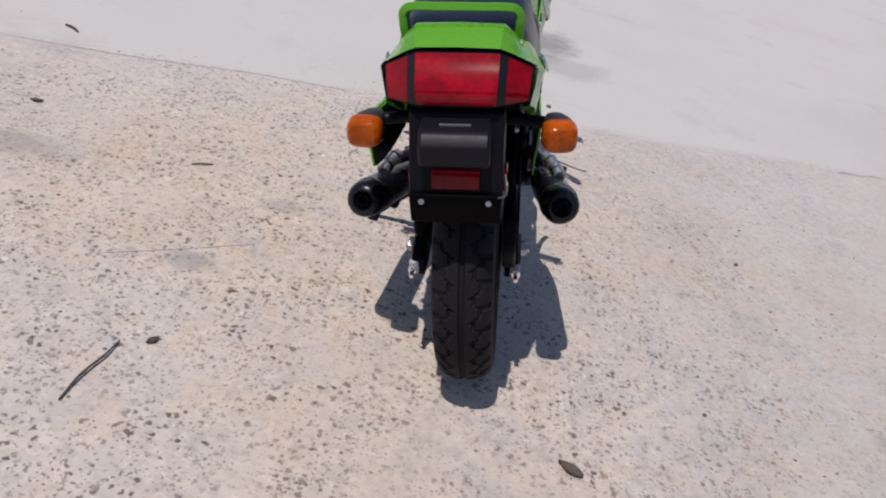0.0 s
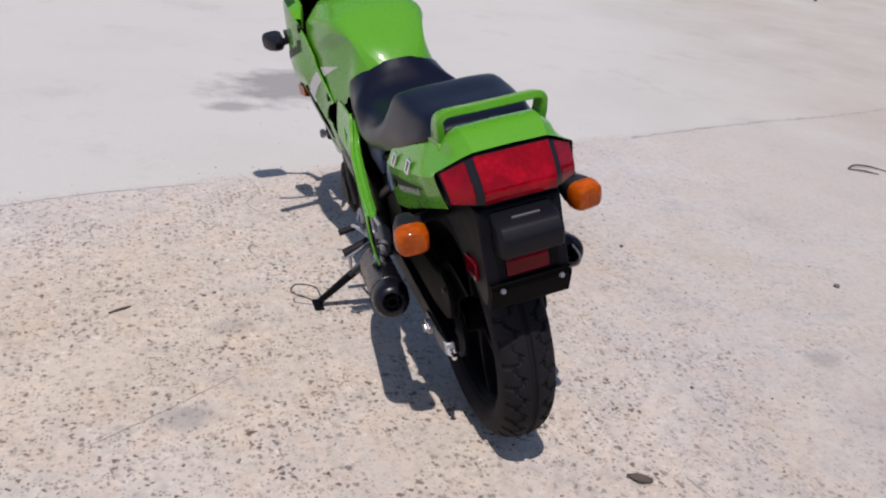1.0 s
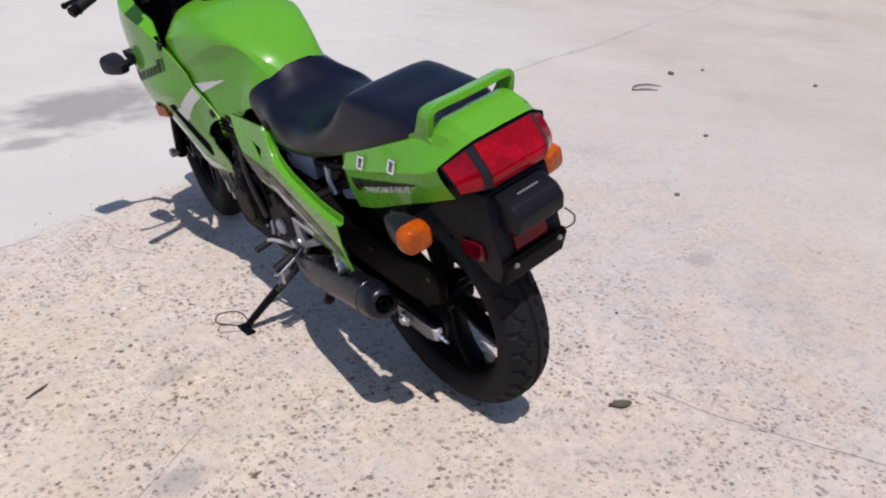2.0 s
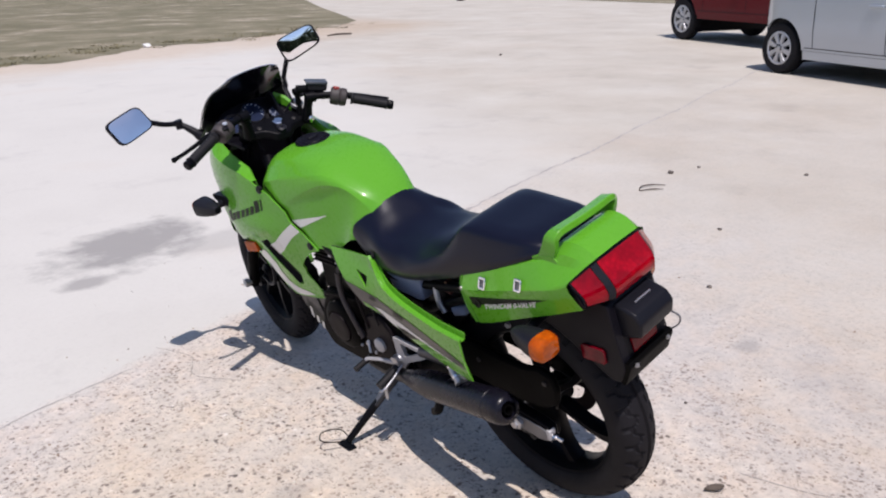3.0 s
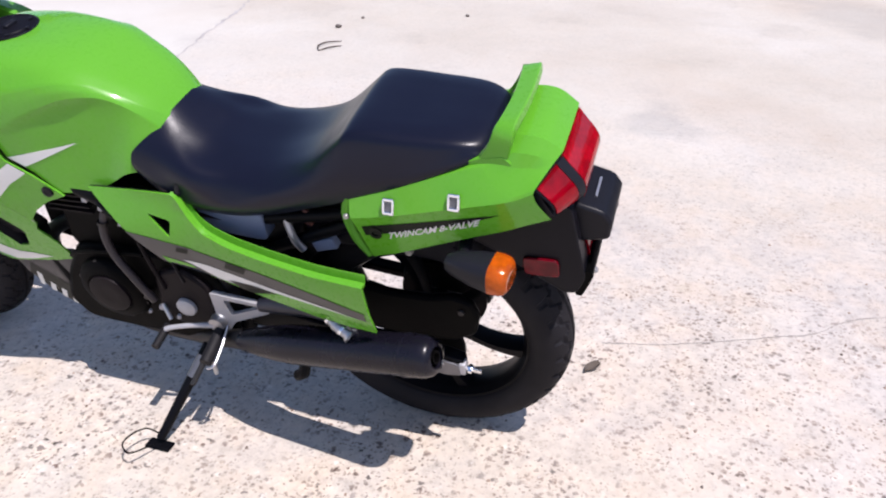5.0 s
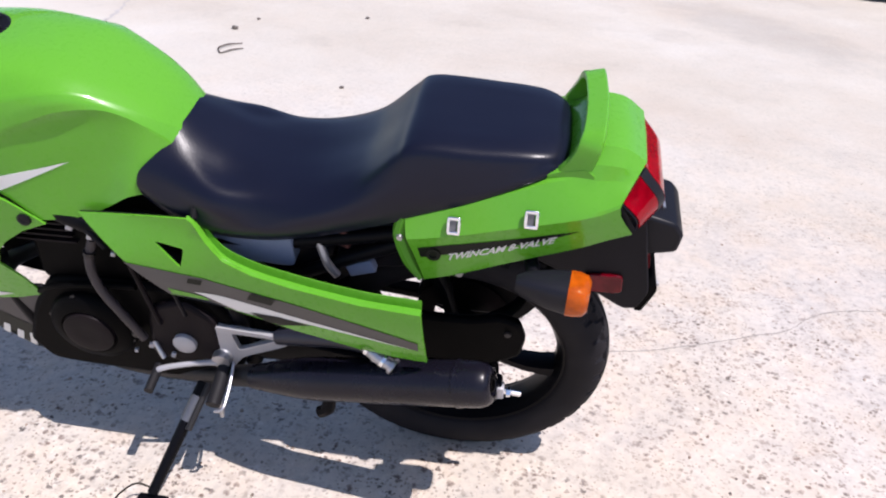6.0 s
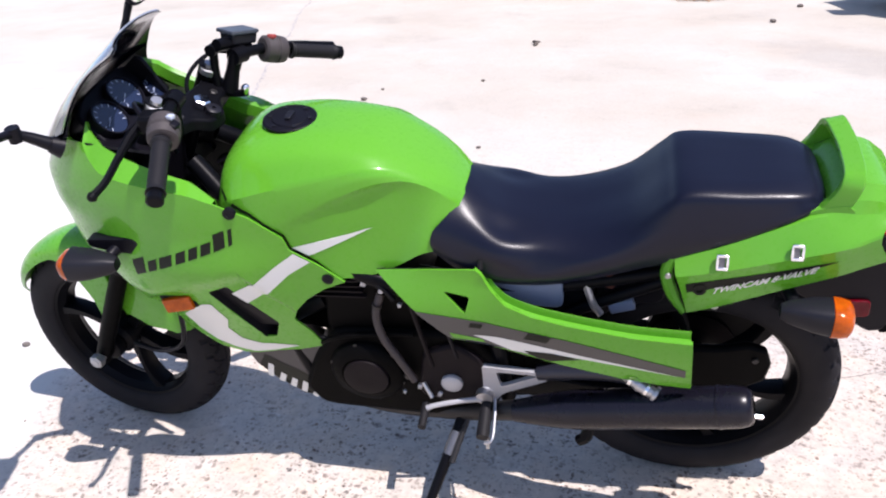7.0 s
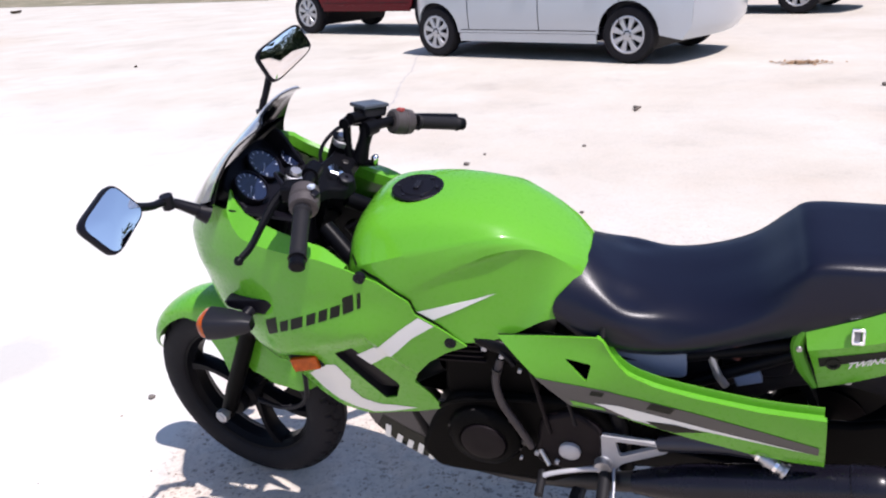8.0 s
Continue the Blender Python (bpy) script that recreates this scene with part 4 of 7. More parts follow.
for side in (1, -1):
    tag = "lime green fairing side with dark lettering and a white flash" if side > 0 else "lime green fairing side with a white flash"
    fairing = part("fairing", sheet(FAIRING, fairing_at(side), 0.014, [DUCT], CREASES), GREEN, bike, tag, smooth=24, solid=0.004)
    # rolled upper rim
    rim = spline([(0.965, 0.848), (1.011, 0.868), (1.075, 0.880), (1.139, 0.891), (1.195, 0.904), (1.235, 0.930), (1.26, 0.950)], 28)
    bm = bmesh.new()
    rows = []
    for u, h in rim:
        q = fairing_at(side)(u, h)
        rise = float(np.interp(u, [0.965, 1.04, 1.14, 1.205, 1.26], [0.0, 0.010, 0.030, 0.045, 0.028] if side > 0 else [0.0, 0.014, 0.050, 0.072, 0.050]))
        inner = Vector((side * float(np.interp(u, [0.965, 1.02, 1.26], [0.015, 0.036, 0.034])), 0, rise))
        rows.append([bm.verts.new(q), bm.verts.new(q + inner), bm.verts.new(q + inner + Vector((side * 0.005, 0, -0.004))), bm.verts.new(q + inner + Vector((side * 0.006, 0, -0.030)))])
    for a, b in zip(rows, rows[1:]):
        for k in range(3):
            bm.faces.new((a[k], a[k + 1], b[k + 1], b[k]))
    part("rim", bm, GREEN, fairing, smooth=30, solid=0.003)
    LINER = [(0.98, 0.815), (1.011, 0.835), (1.139, 0.865), (1.25, 0.91), (1.40, 0.92), (U_NOSE, 0.90), (U_NOSE, 0.72), (1.30, 0.68), (1.22, 0.56), (1.10, 0.50), (0.90, 0.48), (0.88, 0.70)]
    if side < 0:
        LINER = [(u, h - 0.055 if h > 0.7 else h) for u, h in LINER]
    part("inner_liner", sheet(LINER, fairing_at(side, -0.016), 0.03), BLACK_PLASTIC, fairing, "black inner fairing liner")
    # inner wall of the air duct
    bm = bmesh.new()
    ring0 = [fairing_at(side)(*q) for q in DUCT]
    v0 = [bm.verts.new(q) for q in ring0]
    v1 = [bm.verts.new(q + Vector((side * 0.05, -0.02, 0))) for q in ring0]
    for k in range(len(v0)):
        j = (k + 1) % len(v0)
        bm.faces.new((v0[k], v0[j], v1[j], v1[k]))
    part("duct", bm, BLACK_PLASTIC, fairing, "black air duct")
    up = fairing_at(side, 0.0012)
    part("flash", sheet([(0.834, 0.723), (0.880, 0.691), (0.932, 0.648), (0.985, 0.620), (0.962, 0.586), (0.906, 0.622), (0.856, 0.668), (0.805, 0.700)], up, 0.014, (), CREASES), DECAL_WHITE, fairing, "tapering silver-white flash")
    part("flash", sheet([(1.140, 0.524), (1.066, 0.578), (1.045, 0.580), (1.027, 0.524), (1.040, 0.488), (1.022, 0.452), (0.976, 0.432), (0.892, 0.427), (0.955, 0.406), (1.005, 0.400), (1.046, 0.408), (1.088, 0.428), (1.122, 0.470)], up, 0.014, (), CREASES), DECAL_WHITE, fairing, "tapering silver-white flash")
    # the maker's lettering as a row of plain slanted bars
    for k, (w, tall) in enumerate(((0.030, 0.040), (0.022, 0.027), (0.030, 0.027), (0.022, 0.027), (0.020, 0.027), (0.022, 0.027), (0.024, 0.040), (0.008, 0.038))):
        x = (0.0, 0.034, 0.060, 0.095, 0.121, 0.145, 0.171, 0.199)[k]
        f = x / 0.207
        u0, h0 = (1.178 - 0.233 * f, 0.672 + 0.083 * f) if side > 0 else (0.952 + 0.226 * f, 0.752 - 0.083 * f)
        du, dh = (-1.0, 0.36) if side > 0 else (1.0, -0.36)
        lean = -0.006 * side
        quad = [(u0, h0), (u0 + w * du, h0 + w * dh), (u0 + w * du + lean, h0 + w * dh + tall), (u0 + lean, h0 + tall)]
        part("lettering_bar", sheet(quad, up, 0.012), DECAL_BLACK, fairing, "dark lettering bar")
    for u, h in ((0.937, 0.826), (0.777, 0.655)):
        q = fairing_at(side)(u, h)
        part("fixing", revolve(bmesh.new(), [(-0.006, 0.0125), (0.0036, 0.0120), (0.0042, 0.0105), (0.0042, 0.006), (0.0030, 0.005), (0.0030, 0)], q, (-side, 0, 0.08), 20), BLACK_PLASTIC, fairing, "black fairing screw")
    q = fairing_at(side)(1.115, 0.585)
    part("side_marker", block(q + Vector((-side * 0.008, 0, 0)), (0.018, 0.062, 0.036), (-8, 0, side * 8)), AMBER, fairing, "amber side marker", bevel=0.003)
    part("marker_frame", block(q + Vector((-side * 0.002, 0, 0.003)), (0.012, 0.072, 0.046), (-8, 0, side * 8)), BLACK_PLASTIC, fairing, bevel=0.003)

# belly panel with its script
BELLY = [(1.045, 0.432), (0.95, 0.432), (0.83, 0.456), (0.805, 0.44), (0.81, 0.39), (0.835, 0.30), (0.850, 0.240), (0.915, 0.245), (0.975, 0.288), (1.018, 0.340)]
for side in (1, -1):
    def belly_at(s, h, side=side, lift=0.0):
        return P(s, side * (0.120 - 0.09 * max(0, 0.40 - h) ** 1.1 + 0.05 * (0.9 - s) + lift), h)

    belly = part("belly_panel", sheet(BELLY, belly_at, 0.02), BELLY_GREY, bike, "scuffed grey belly panel with white script", solid=0.004)
    part("dark_field", sheet([(1.012, 0.336), (0.972, 0.291), (0.912, 0.248), (0.853, 0.244), (0.845, 0.292), (0.93, 0.338), (0.990, 0.376)], lambda s, hh, b=belly_at: b(s, hh, lift=0.0009), 0.012), DECAL_BLACK, belly, "black field under the script")
    for k in range(5):
        x = 1.000 - 0.025 * k
        h = 0.300 - 0.0150 * k
        tall = (0.046, 0.030, 0.030, 0.038, 0.028)[k]
        part("script_bar", sheet([(x, h), (x - 0.013, h - 0.006), (x - 0.024, h + tall - 0.007), (x - 0.012, h + tall)], lambda s, hh, b=belly_at: b(s, hh, lift=0.0015), 0.012), DECAL_WHITE, belly, "white script bar")

# windscreen
def screen_at(a, v):
    """a: -1 to 1 across; v: 0 at the base to 1 at the top edge."""
    w = float(np.interp(v, [0, 0.25, 0.5, 0.75, 1.0], [0.166, 0.156, 0.140, 0.120, 0.096]))
    s = 1.345 - 0.205 * v + 0.003 * math.sin(math.pi * v) - (0.112 - 0.084 * v) * abs(a) ** 2.2
    h = 0.925 + 0.195 * v + 0.005 * math.sin(math.pi * v) + (0.055 - 0.063 * v + 0.02 * math.sin(math.pi * v)) * abs(a) ** 2.0
    return P(s, w * math.sin(a * 1.35) / math.sin(1.35), h)


# outer shell carries the painted glare; a dark sheet is added to blacken the inside
screen = part("windscreen", sheet([(-1, 0), (1, 0), (1, 0.84), (0.95, 0.94), (0.82, 1.0), (-0.82, 1.0), (-0.95, 0.94), (-1, 0.84)], screen_at, 0.06), SCREEN_GLARE, bike, "dark smoked windscreen with glare coloured into its outer face", smooth=80, solid=0.003)
part("dark_inner_sheet", sheet([(-1, 0), (1, 0), (1, 0.84), (0.95, 0.94), (0.82, 1.0), (-0.82, 1.0), (-0.95, 0.94), (-1, 0.84)], lambda a, v: screen_at(a, v) + Vector((0.0045 * a, -0.006, -0.002)), 0.06), SMOKE, screen, "dark sheet added inside the screen", smooth=80, solid=0.001)

# dash panel and gauges
bm = bmesh.new()
rows = []
for v in np.linspace(0, 1, 6):
    rows.append([(1.30 - 0.16 * v - 0.09 * abs(a) ** 2, 0.145 * a * (1 - 0.12 * v), 0.93 - 0.03 * v + 0.02 * abs(a)) for a in np.linspace(-0.72, 1, 13)])
grid_mesh(bm, rows)
dash = part("dash", bm, BLACK_PLASTIC, bike, "black dash panel with round gauges", solid=0.006)
part("inner_wall", block(P(1.16, 0.0, 0.80), (0.20, 0.02, 0.22), (12, 0, 0)), BLACK_PLASTIC, dash)
gn = Vector((0, -0.72, 0.69)).normalized()
for l, s, h, r in ((0.070, 1.193, 0.960, 0.039), (-0.014, 1.203, 0.968, 0.041), (-0.085, 1.182, 0.944, 0.025)):
    c = P(s, l, h)
    g = part("gauge", revolve(bmesh.new(), [(-0.06, r * 0.7), (-0.04, r * 0.95), (0.0, r), (0.006, r), (0.006, r * 0.92), (0.001, r * 0.9), (0.001, 0)], c, gn, 32), BLACK_PLASTIC, dash, "round gauge with pale marks")
    part("face", revolve(bmesh.new(), [(0.0018, r * 0.89), (0.0018, 0.0)], c, gn, 28), GAUGE, g)
    ux = Vector((1, 0, 0))
    uy = gn.cross(ux)
    bm = bmesh.new()
    for k in range(11):
        a = radians(-40 + 26 * k)
        d = ux * math.cos(a) + uy * math.sin(a)
        t = gn.cross(d)
        p0, p1 = c + gn * 0.0026 + d * r * 0.66, c + gn * 0.0026 + d * r * 0.82
        bm.faces.new([bm.verts.new(q) for q in (p0 - t * 0.0011, p1 - t * 0.0011, p1 + t * 0.0011, p0 + t * 0.0011)])
    a = radians(205)
    d = ux * math.cos(a) + uy * math.sin(a)
    t = gn.cross(d)
    bm.faces.new([bm.verts.new(q) for q in (c + gn * 0.003 - t * 0.0014, c + gn * 0.003 + d * r * 0.75, c + gn * 0.003 + t * 0.0014)])
    part("marks", bm, GAUGE_MARK, g, smooth=0)

# black pod that holds the gauges
pod_c, pod_u = P(1.198, -0.008, 0.962), Vector((1, 0, 0))
pod_v = gn.cross(pod_u)
POD = rounded([(-0.128, -0.055), (-0.120, 0.040), (-0.062, 0.062), (0.062, 0.062), (0.128, 0.030), (0.134, -0.045), (0.060, -0.066), (-0.070, -0.066)], 0.25)
part("gauge_pod", prism(POD, lambda a, b: pod_c - gn * 0.010 + pod_u * a + pod_v * b, lambda a, b: pod_c - gn * 0.075 + pod_u * (a * 0.92) + pod_v * (b * 0.9)), BLACK_PLASTIC, dash, "black moulded gauge pod", bevel=0.006)
part("pod_hood", side_prism(rounded([(1.278, 0.958), (1.206, 1.014), (1.192, 1.008), (1.152, 0.925), (1.20, 0.895)], 0.12), -0.100, -0.090), BLACK_PLASTIC, dash, bevel=0.003)
part("screen_liner", sheet([(-0.97, 0.0), (0.97, 0.0), (0.92, 0.22), (-0.92, 0.22)], lambda a, v: screen_at(a, v) + Vector((0, -0.014, -0.004)), 0.08), BLACK_PLASTIC, dash, smooth=80, solid=0.003)

# mirrors
def mirror(corners, arm, tag, tilt=0.0):
    """A mirror head between four rounded corners, on an arm; tilt turns its face upward."""
    q = [P(*c) for c in corners]
    c = sum(q, Vector()) / 4
    n = (q[1] - q[3]).cross(q[2] - q[0]).normalized()
    if n.y > 0:
        n = -n
    w = (q[1] - q[0]).normalized()
    w = (w - n * w.dot(n)).normalized()
    u = n.cross(w)
    lean_back = -tilt if u.z > 0 else tilt
    outline = rounded([((v - c).dot(w), (v - c).dot(u)) for v in q], 0.24, 5)

    def lay(k, x):
        return [c + n * (x + lean_back * b * k) + w * (a * k) + u * (b * k) for a, b in outline]

    bm = bmesh.new()
    rows = [[bm.verts.new(v) for v in lay(*r)] for r in ((1.02, 0.0), (1.05, -0.004), (1.04, -0.012), (0.88, -0.026), (0.5, -0.036))]
    for a, b in zip(rows, rows[1:]):
        for k in range(len(a)):
            bm.faces.new((a[k], a[(k + 1) % len(a)], b[(k + 1) % len(a)], b[k]))
    bm.faces.new(rows[-1])
    bm.faces.new(rows[0])
    head = part("mirror", bm, BLACK_PLASTIC, bike, tag)
    bm = bmesh.new()
    rings = [[bm.verts.new(v) for v in lay(k, 0.0012 + 0.0030 * (1 - k * k))] for k in (0.95, 0.75, 0.5, 0.25)]
    for a, b in zip(rings, rings[1:]):
        for k in range(len(a)):
            bm.faces.new((a[k], a[(k + 1) % len(a)], b[(k + 1) % len(a)], b[k]))
    bm.faces.new(rings[-1])
    part("mirror_glass", bm, MIRROR, head, smooth=80)
    part("arm", bar(arm, [0.009, 0.008, 0.009, 0.014], 10), BLACK_PLASTIC, head)
    part("joint", revolve(bmesh.new(), [(-0.014, 0.0), (-0.014, 0.013), (0.014, 0.013), (0.014, 0)], P(*arm[-2]), (0, 0, 1), 16), BLACK_PLASTIC, head)
    part("base", revolve(bmesh.new(), [(-0.012, 0.0), (-0.012, 0.022), (0.010, 0.016), (0.014, 0.0)], P(*arm[-1]), P(*arm[-2]) - P(*arm[-1]), 16), BLACK_PLASTIC, head)


mirror([(1.298, 0.422, 1.082), (1.311, 0.302, 1.101), (1.292, 0.282, 1.028), (1.279, 0.403, 1.005)], [(1.300, 0.29, 1.040), (1.302, 0.245, 1.015), (1.300, 0.200, 0.998), (1.255, 0.165, 0.955)], "black rounded rear-view mirror reflecting the sky", 0.20)
mirror([(1.288, -0.220, 1.136), (1.221, -0.331, 1.169), (1.197, -0.340, 1.104), (1.247, -0.220, 1.064)], [(1.268, -0.240, 1.082), (1.282, -0.226, 1.045), (1.300, -0.212, 0.990), (1.265, -0.195, 0.925)], "black rounded rear-view mirror reflecting the yard", -0.17)

# ---- steering: fork, bars and front wheel, turned a little ----
AXIS = Vector((0, -0.454, 0.891))
STEER = Matrix.Translation((-0.008, 1.524, 0)) @ Matrix.Rotation(radians(-9.0), 4, AXIS) @ Matrix.Translation((0.008, -1.524, 0))
FORE = Matrix.Translation((0.010, 0.040, 0))


def steered(bm):
    bm.transform(STEER)
    return bm


def fore(bm):
    """Parts about the front axle, moved to its place and then steered."""
    bm.transform(STEER @ FORE)
    return bm


def wheel(name, s, h, R, half, turn, label, tread):
    """A cast wheel with its tyre, about its axle; turn: the pose laid over it."""
    c = P(s, -0.008, h)
    hub = part(name, revolve(bmesh.new(), [(-0.055, 0.0), (-0.055, 0.03), (-0.045, 0.042), (0.045, 0.042), (0.055, 0.03), (0.055, 0.0)], c, (1, 0, 0), 28), BLACK_METAL, bike, label)
    hub.data.transform(turn)
    bm = bmesh.new()
    prof = [(x * half, R - r) for x, r in ((-0.62, 0.088), (-0.80, 0.083), (-0.97, 0.064), (-1.0, 0.046), (-0.94, 0.030), (-0.80, 0.017), (-0.62, 0.009), (-0.42, 0.004), (-0.22, 0.001), (0, 0.0), (0.22, 0.001), (0.42, 0.004), (0.62, 0.009), (0.80, 0.017), (0.94, 0.030), (1.0, 0.046), (0.97, 0.064), (0.80, 0.083), (0.62, 0.088))]
    segs, fine = 408, spline(prof, 79)
    ring = []
    for k in range(segs):
        a = 2 * math.pi * k / segs
        d = Vector((0, math.cos(a), math.sin(a)))
        row = []
        for x, r in fine:
            cut = 0.0
            v = abs(x) / half
            if r > R - 0.026:
                z = (k + (6.0 if x > 0 else 0.0)) % 12.0
                wave = 0.50 + 0.11 * max(-1.0, min(1.0, 1.8 * math.sin(2 * math.pi * z / 12.0)))
                if abs(v - wave) < 0.055 or (z < 2.6 and wave < v < 0.95) or (7.0 < z < 8.4 and 0.22 < v < wave) or v < 0.028 * tread:
                    cut = 0.006
            row.append(bm.verts.new(c + Vector((x, 0, 0)) + d * (r - cut)))
        ring.append(row)
    for k in range(segs):
        p, q = ring[k], ring[(k + 1) % segs]
        for j in range(len(fine) - 1):
            bm.faces.new((p[j], p[j + 1], q[j + 1], q[j]))
    bm.transform(turn)
    part("tyre", bm, RUBBER, hub, "black treaded rubber tyre")
    r0 = R - 0.083
    w = half * 0.66
    bm = revolve(bmesh.new(), [(-w, r0 + 0.004), (-w - 0.004, r0), (-w, r0 - 0.008), (-w * 0.75, r0 - 0.012), (-w * 0.5, r0 - 0.020), (w * 0.5, r0 - 0.020), (w * 0.75, r0 - 0.012), (w, r0 - 0.008), (w + 0.004, r0), (w, r0 + 0.004), (0, r0 - 0.008), (-w, r0 + 0.004)], c, (1, 0, 0), 64)
    bm.transform(turn)
    part("rim", bm, BLACK_METAL, hub, "black cast rim")
    for k in range(6):
        a0 = 2 * math.pi * (k + 0.21) / 6
        rows = []
        bm = bmesh.new()
        for f in np.linspace(0, 1, 7):
            r = 0.036 + (r0 - 0.016 - 0.036) * f
            a = a0 + 0.10 * math.sin(f * math.pi)
            wide = 0.010 + 0.007 * (2 * f - 1) ** 2
            d, t = Vector((0, math.cos(a), math.sin(a))), Vector((0, -math.sin(a), math.cos(a)))
            rows.append([bm.verts.new(c + d * r + t * (wide * y) + Vector((x * (0.018 + 0.006 * f), 0, 0))) for x, y in ((-1, -0.7), (-0.4, -1), (0.4, -1), (1, -0.7), (1, 0.7), (0.4, 1), (-0.4, 1), (-1, 0.7))])
        for p, q in zip(rows, rows[1:]):
            for j in range(8):
                bm.faces.new((p[j], p[(j + 1) % 8], q[(j + 1) % 8], q[j]))
        bm.transform(turn)
        part("spoke", bm, BLACK_METAL, hub)
    return hub


rear = wheel("rear_wheel", 0.033, 0.307, 0.307, 0.064, Matrix.Identity(4), "black cast rear wheel with a road tyre", 2)
front = wheel("front_wheel", 1.40, 0.283, 0.283, 0.052, STEER @ FORE, "black cast front wheel with a road tyre", 1)


def disc(c, r0, r1, side_x, parent, turn):
    bm = revolve(bmesh.new(), [(-0.002, r0), (-0.002, r1), (0.002, r1), (0.002, r0), (-0.002, r0)], c + Vector((side_x, 0, 0)), (1, 0, 0), 48)
    bm.transform(turn)
    part("brake_disc", bm, ENGINE_BROWN if parent is rear else WEAR_METAL, parent, "worn steel brake disc")


disc(P(1.40, -0.008, 0.283), 0.075, 0.135, 0.062, front, STEER @ FORE)
disc(P(0.033, -0.008, 0.307), 0.06, 0.100, 0.068, rear, Matrix.Identity(4))
bm = revolve(bmesh.new(), [(-0.004, 0.03), (-0.004, 0.092), (0.004, 0.092), (0.004, 0.03), (-0.004, 0.03)], P(0.033, 0.068, 0.307), (1, 0, 0), 40)
part("sprocket", bm, BLACK_METAL, rear)

for side in (1, -1):
    up = 0.95 / 0.891
    leg = part("fork_leg", fore(bar([(1.415, side * 0.092, 0.262), (1.37, side * 0.092, 0.35), (1.252, side * 0.092, 0.58)], [0.018, 0.021, 0.020], 16)), ENGINE_BLACK, bike, "black front fork leg")
    # bright tube coloured black: the shade inside the fairing is put into its colour
    part("stanchion", steered(bar([(1.29, side * 0.092, 0.57), (1.065, side * 0.092, 1.0)], 0.0175, 14)), BLACK_METAL, leg)
    part("fork_cap", steered(revolve(bmesh.new(), [(0, 0.02), (0.012, 0.02), (0.014, 0.012), (0.022, 0.011), (0.022, 0)], P(1.068, side * 0.092, 0.985), AXIS, 16)), ALUMINIUM, leg)
part("front_axle", fore(bar([(1.40, 0.135, 0.283), (1.40, -0.135, 0.283)], 0.011, 12)), ALUMINIUM, front)
part("axle_nut", fore(revolve(bmesh.new(), [(-0.01, 0.018), (0.006, 0.018), (0.008, 0.014), (0.008, 0)], P(1.40, 0.125, 0.283), (-1, 0, 0), 6)), ALUMINIUM, front, smooth=0)
# brake caliper and hose
part("brake_caliper", fore(side_prism(rounded([(1.30, 0.30), (1.27, 0.36), (1.285, 0.42), (1.335, 0.41), (1.345, 0.33)], 0.25), -0.10, -0.05)), BLACK_METAL, bike, "black front brake caliper", bevel=0.006)
part("speedometer_drive", fore(revolve(bmesh.new(), [(0.0, 0.034), (0.022, 0.032), (0.026, 0.018), (0.026, 0)], P(1.40, 0.055, 0.283), (-1, 0, 0), 20)), BLACK_METAL, front)
part("brake_hose", fore(bar([(1.30, 0.085, 0.33), (1.22, 0.09, 0.33), (1.14, 0.10, 0.38), (1.12, 0.10, 0.48), (1.13, 0.085, 0.58)], 0.006, 8, 30)), BLACK_PLASTIC, bike)

# front mudguard
rows = []
for a in np.linspace(radians(22), radians(158), 30):
    f = (a - radians(22)) / radians(136)
    R_ = 0.283 + 0.030 - 0.012 * (2 * f - 1) ** 2
    half = 0.062 * (0.45 + 0.55 * min(1, 6 * f) ** 0.5)
    skirt = float(np.interp(f, [0.0, 0.35, 0.55, 0.75, 0.92, 1.0], [0.012, 0.020, 0.085, 0.140, 0.110, 0.04]))
    row = []
    for v, k in [(-1.06, 1.0), (-1.04, 0.5)] + [(v, 0.0) for v in np.linspace(-1, 1, 11)] + [(1.04, 0.5), (1.06, 1.0)]:
        drop = 0.022 * min(1, abs(v)) ** 3 + skirt * k
        row.append((1.40 + (R_ - drop) * math.cos(a), half * v, 0.283 + (R_ - drop) * math.sin(a)))
    rows.append(row)
bm = bmesh.new()
grid_mesh(bm, rows)
fender = part("front_mudguard", fore(bm), GREEN, bike, "lime green front mudguard", smooth=70, solid=0.003)
for side in (1, -1):
    part("stay", fore(side_prism(rounded([(1.445, 0.53), (1.345, 0.565), (1.325, 0.48), (1.352, 0.385), (1.385, 0.36), (1.40, 0.44)], 0.2), side * 0.064, side * 0.072)), GREEN, fender, bevel=0.004)

# yokes, bars, levers, switches
yoke = part("top_yoke", steered(prism(rounded([(1.075, 0.06), (1.075, -0.06), (1.085, -0.105), (1.06, -0.122), (1.035, -0.105), (1.025, -0.05), (1.0, -0.022), (1.0, 0.022), (1.025, 0.05), (1.035, 0.105), (1.06, 0.122), (1.085, 0.105)], 0.2), lambda s, l: P(s, l, 0.925 + (s - 1.03) * 0.5), lambda s, l: P(s, l, 0.950 + (s - 1.03) * 0.5))), BLACK_METAL, bike, "black top yoke with the ignition lock", bevel=0.004)
part("ignition_lock", steered(revolve(bmesh.new(), [(-0.03, 0.015), (0.012, 0.015), (0.014, 0.012), (0.014, 0.004), (0.010, 0.004), (0.010, 0)], P(1.012, 0.0, 0.940), AXIS, 20)), GREY_PLASTIC, yoke)
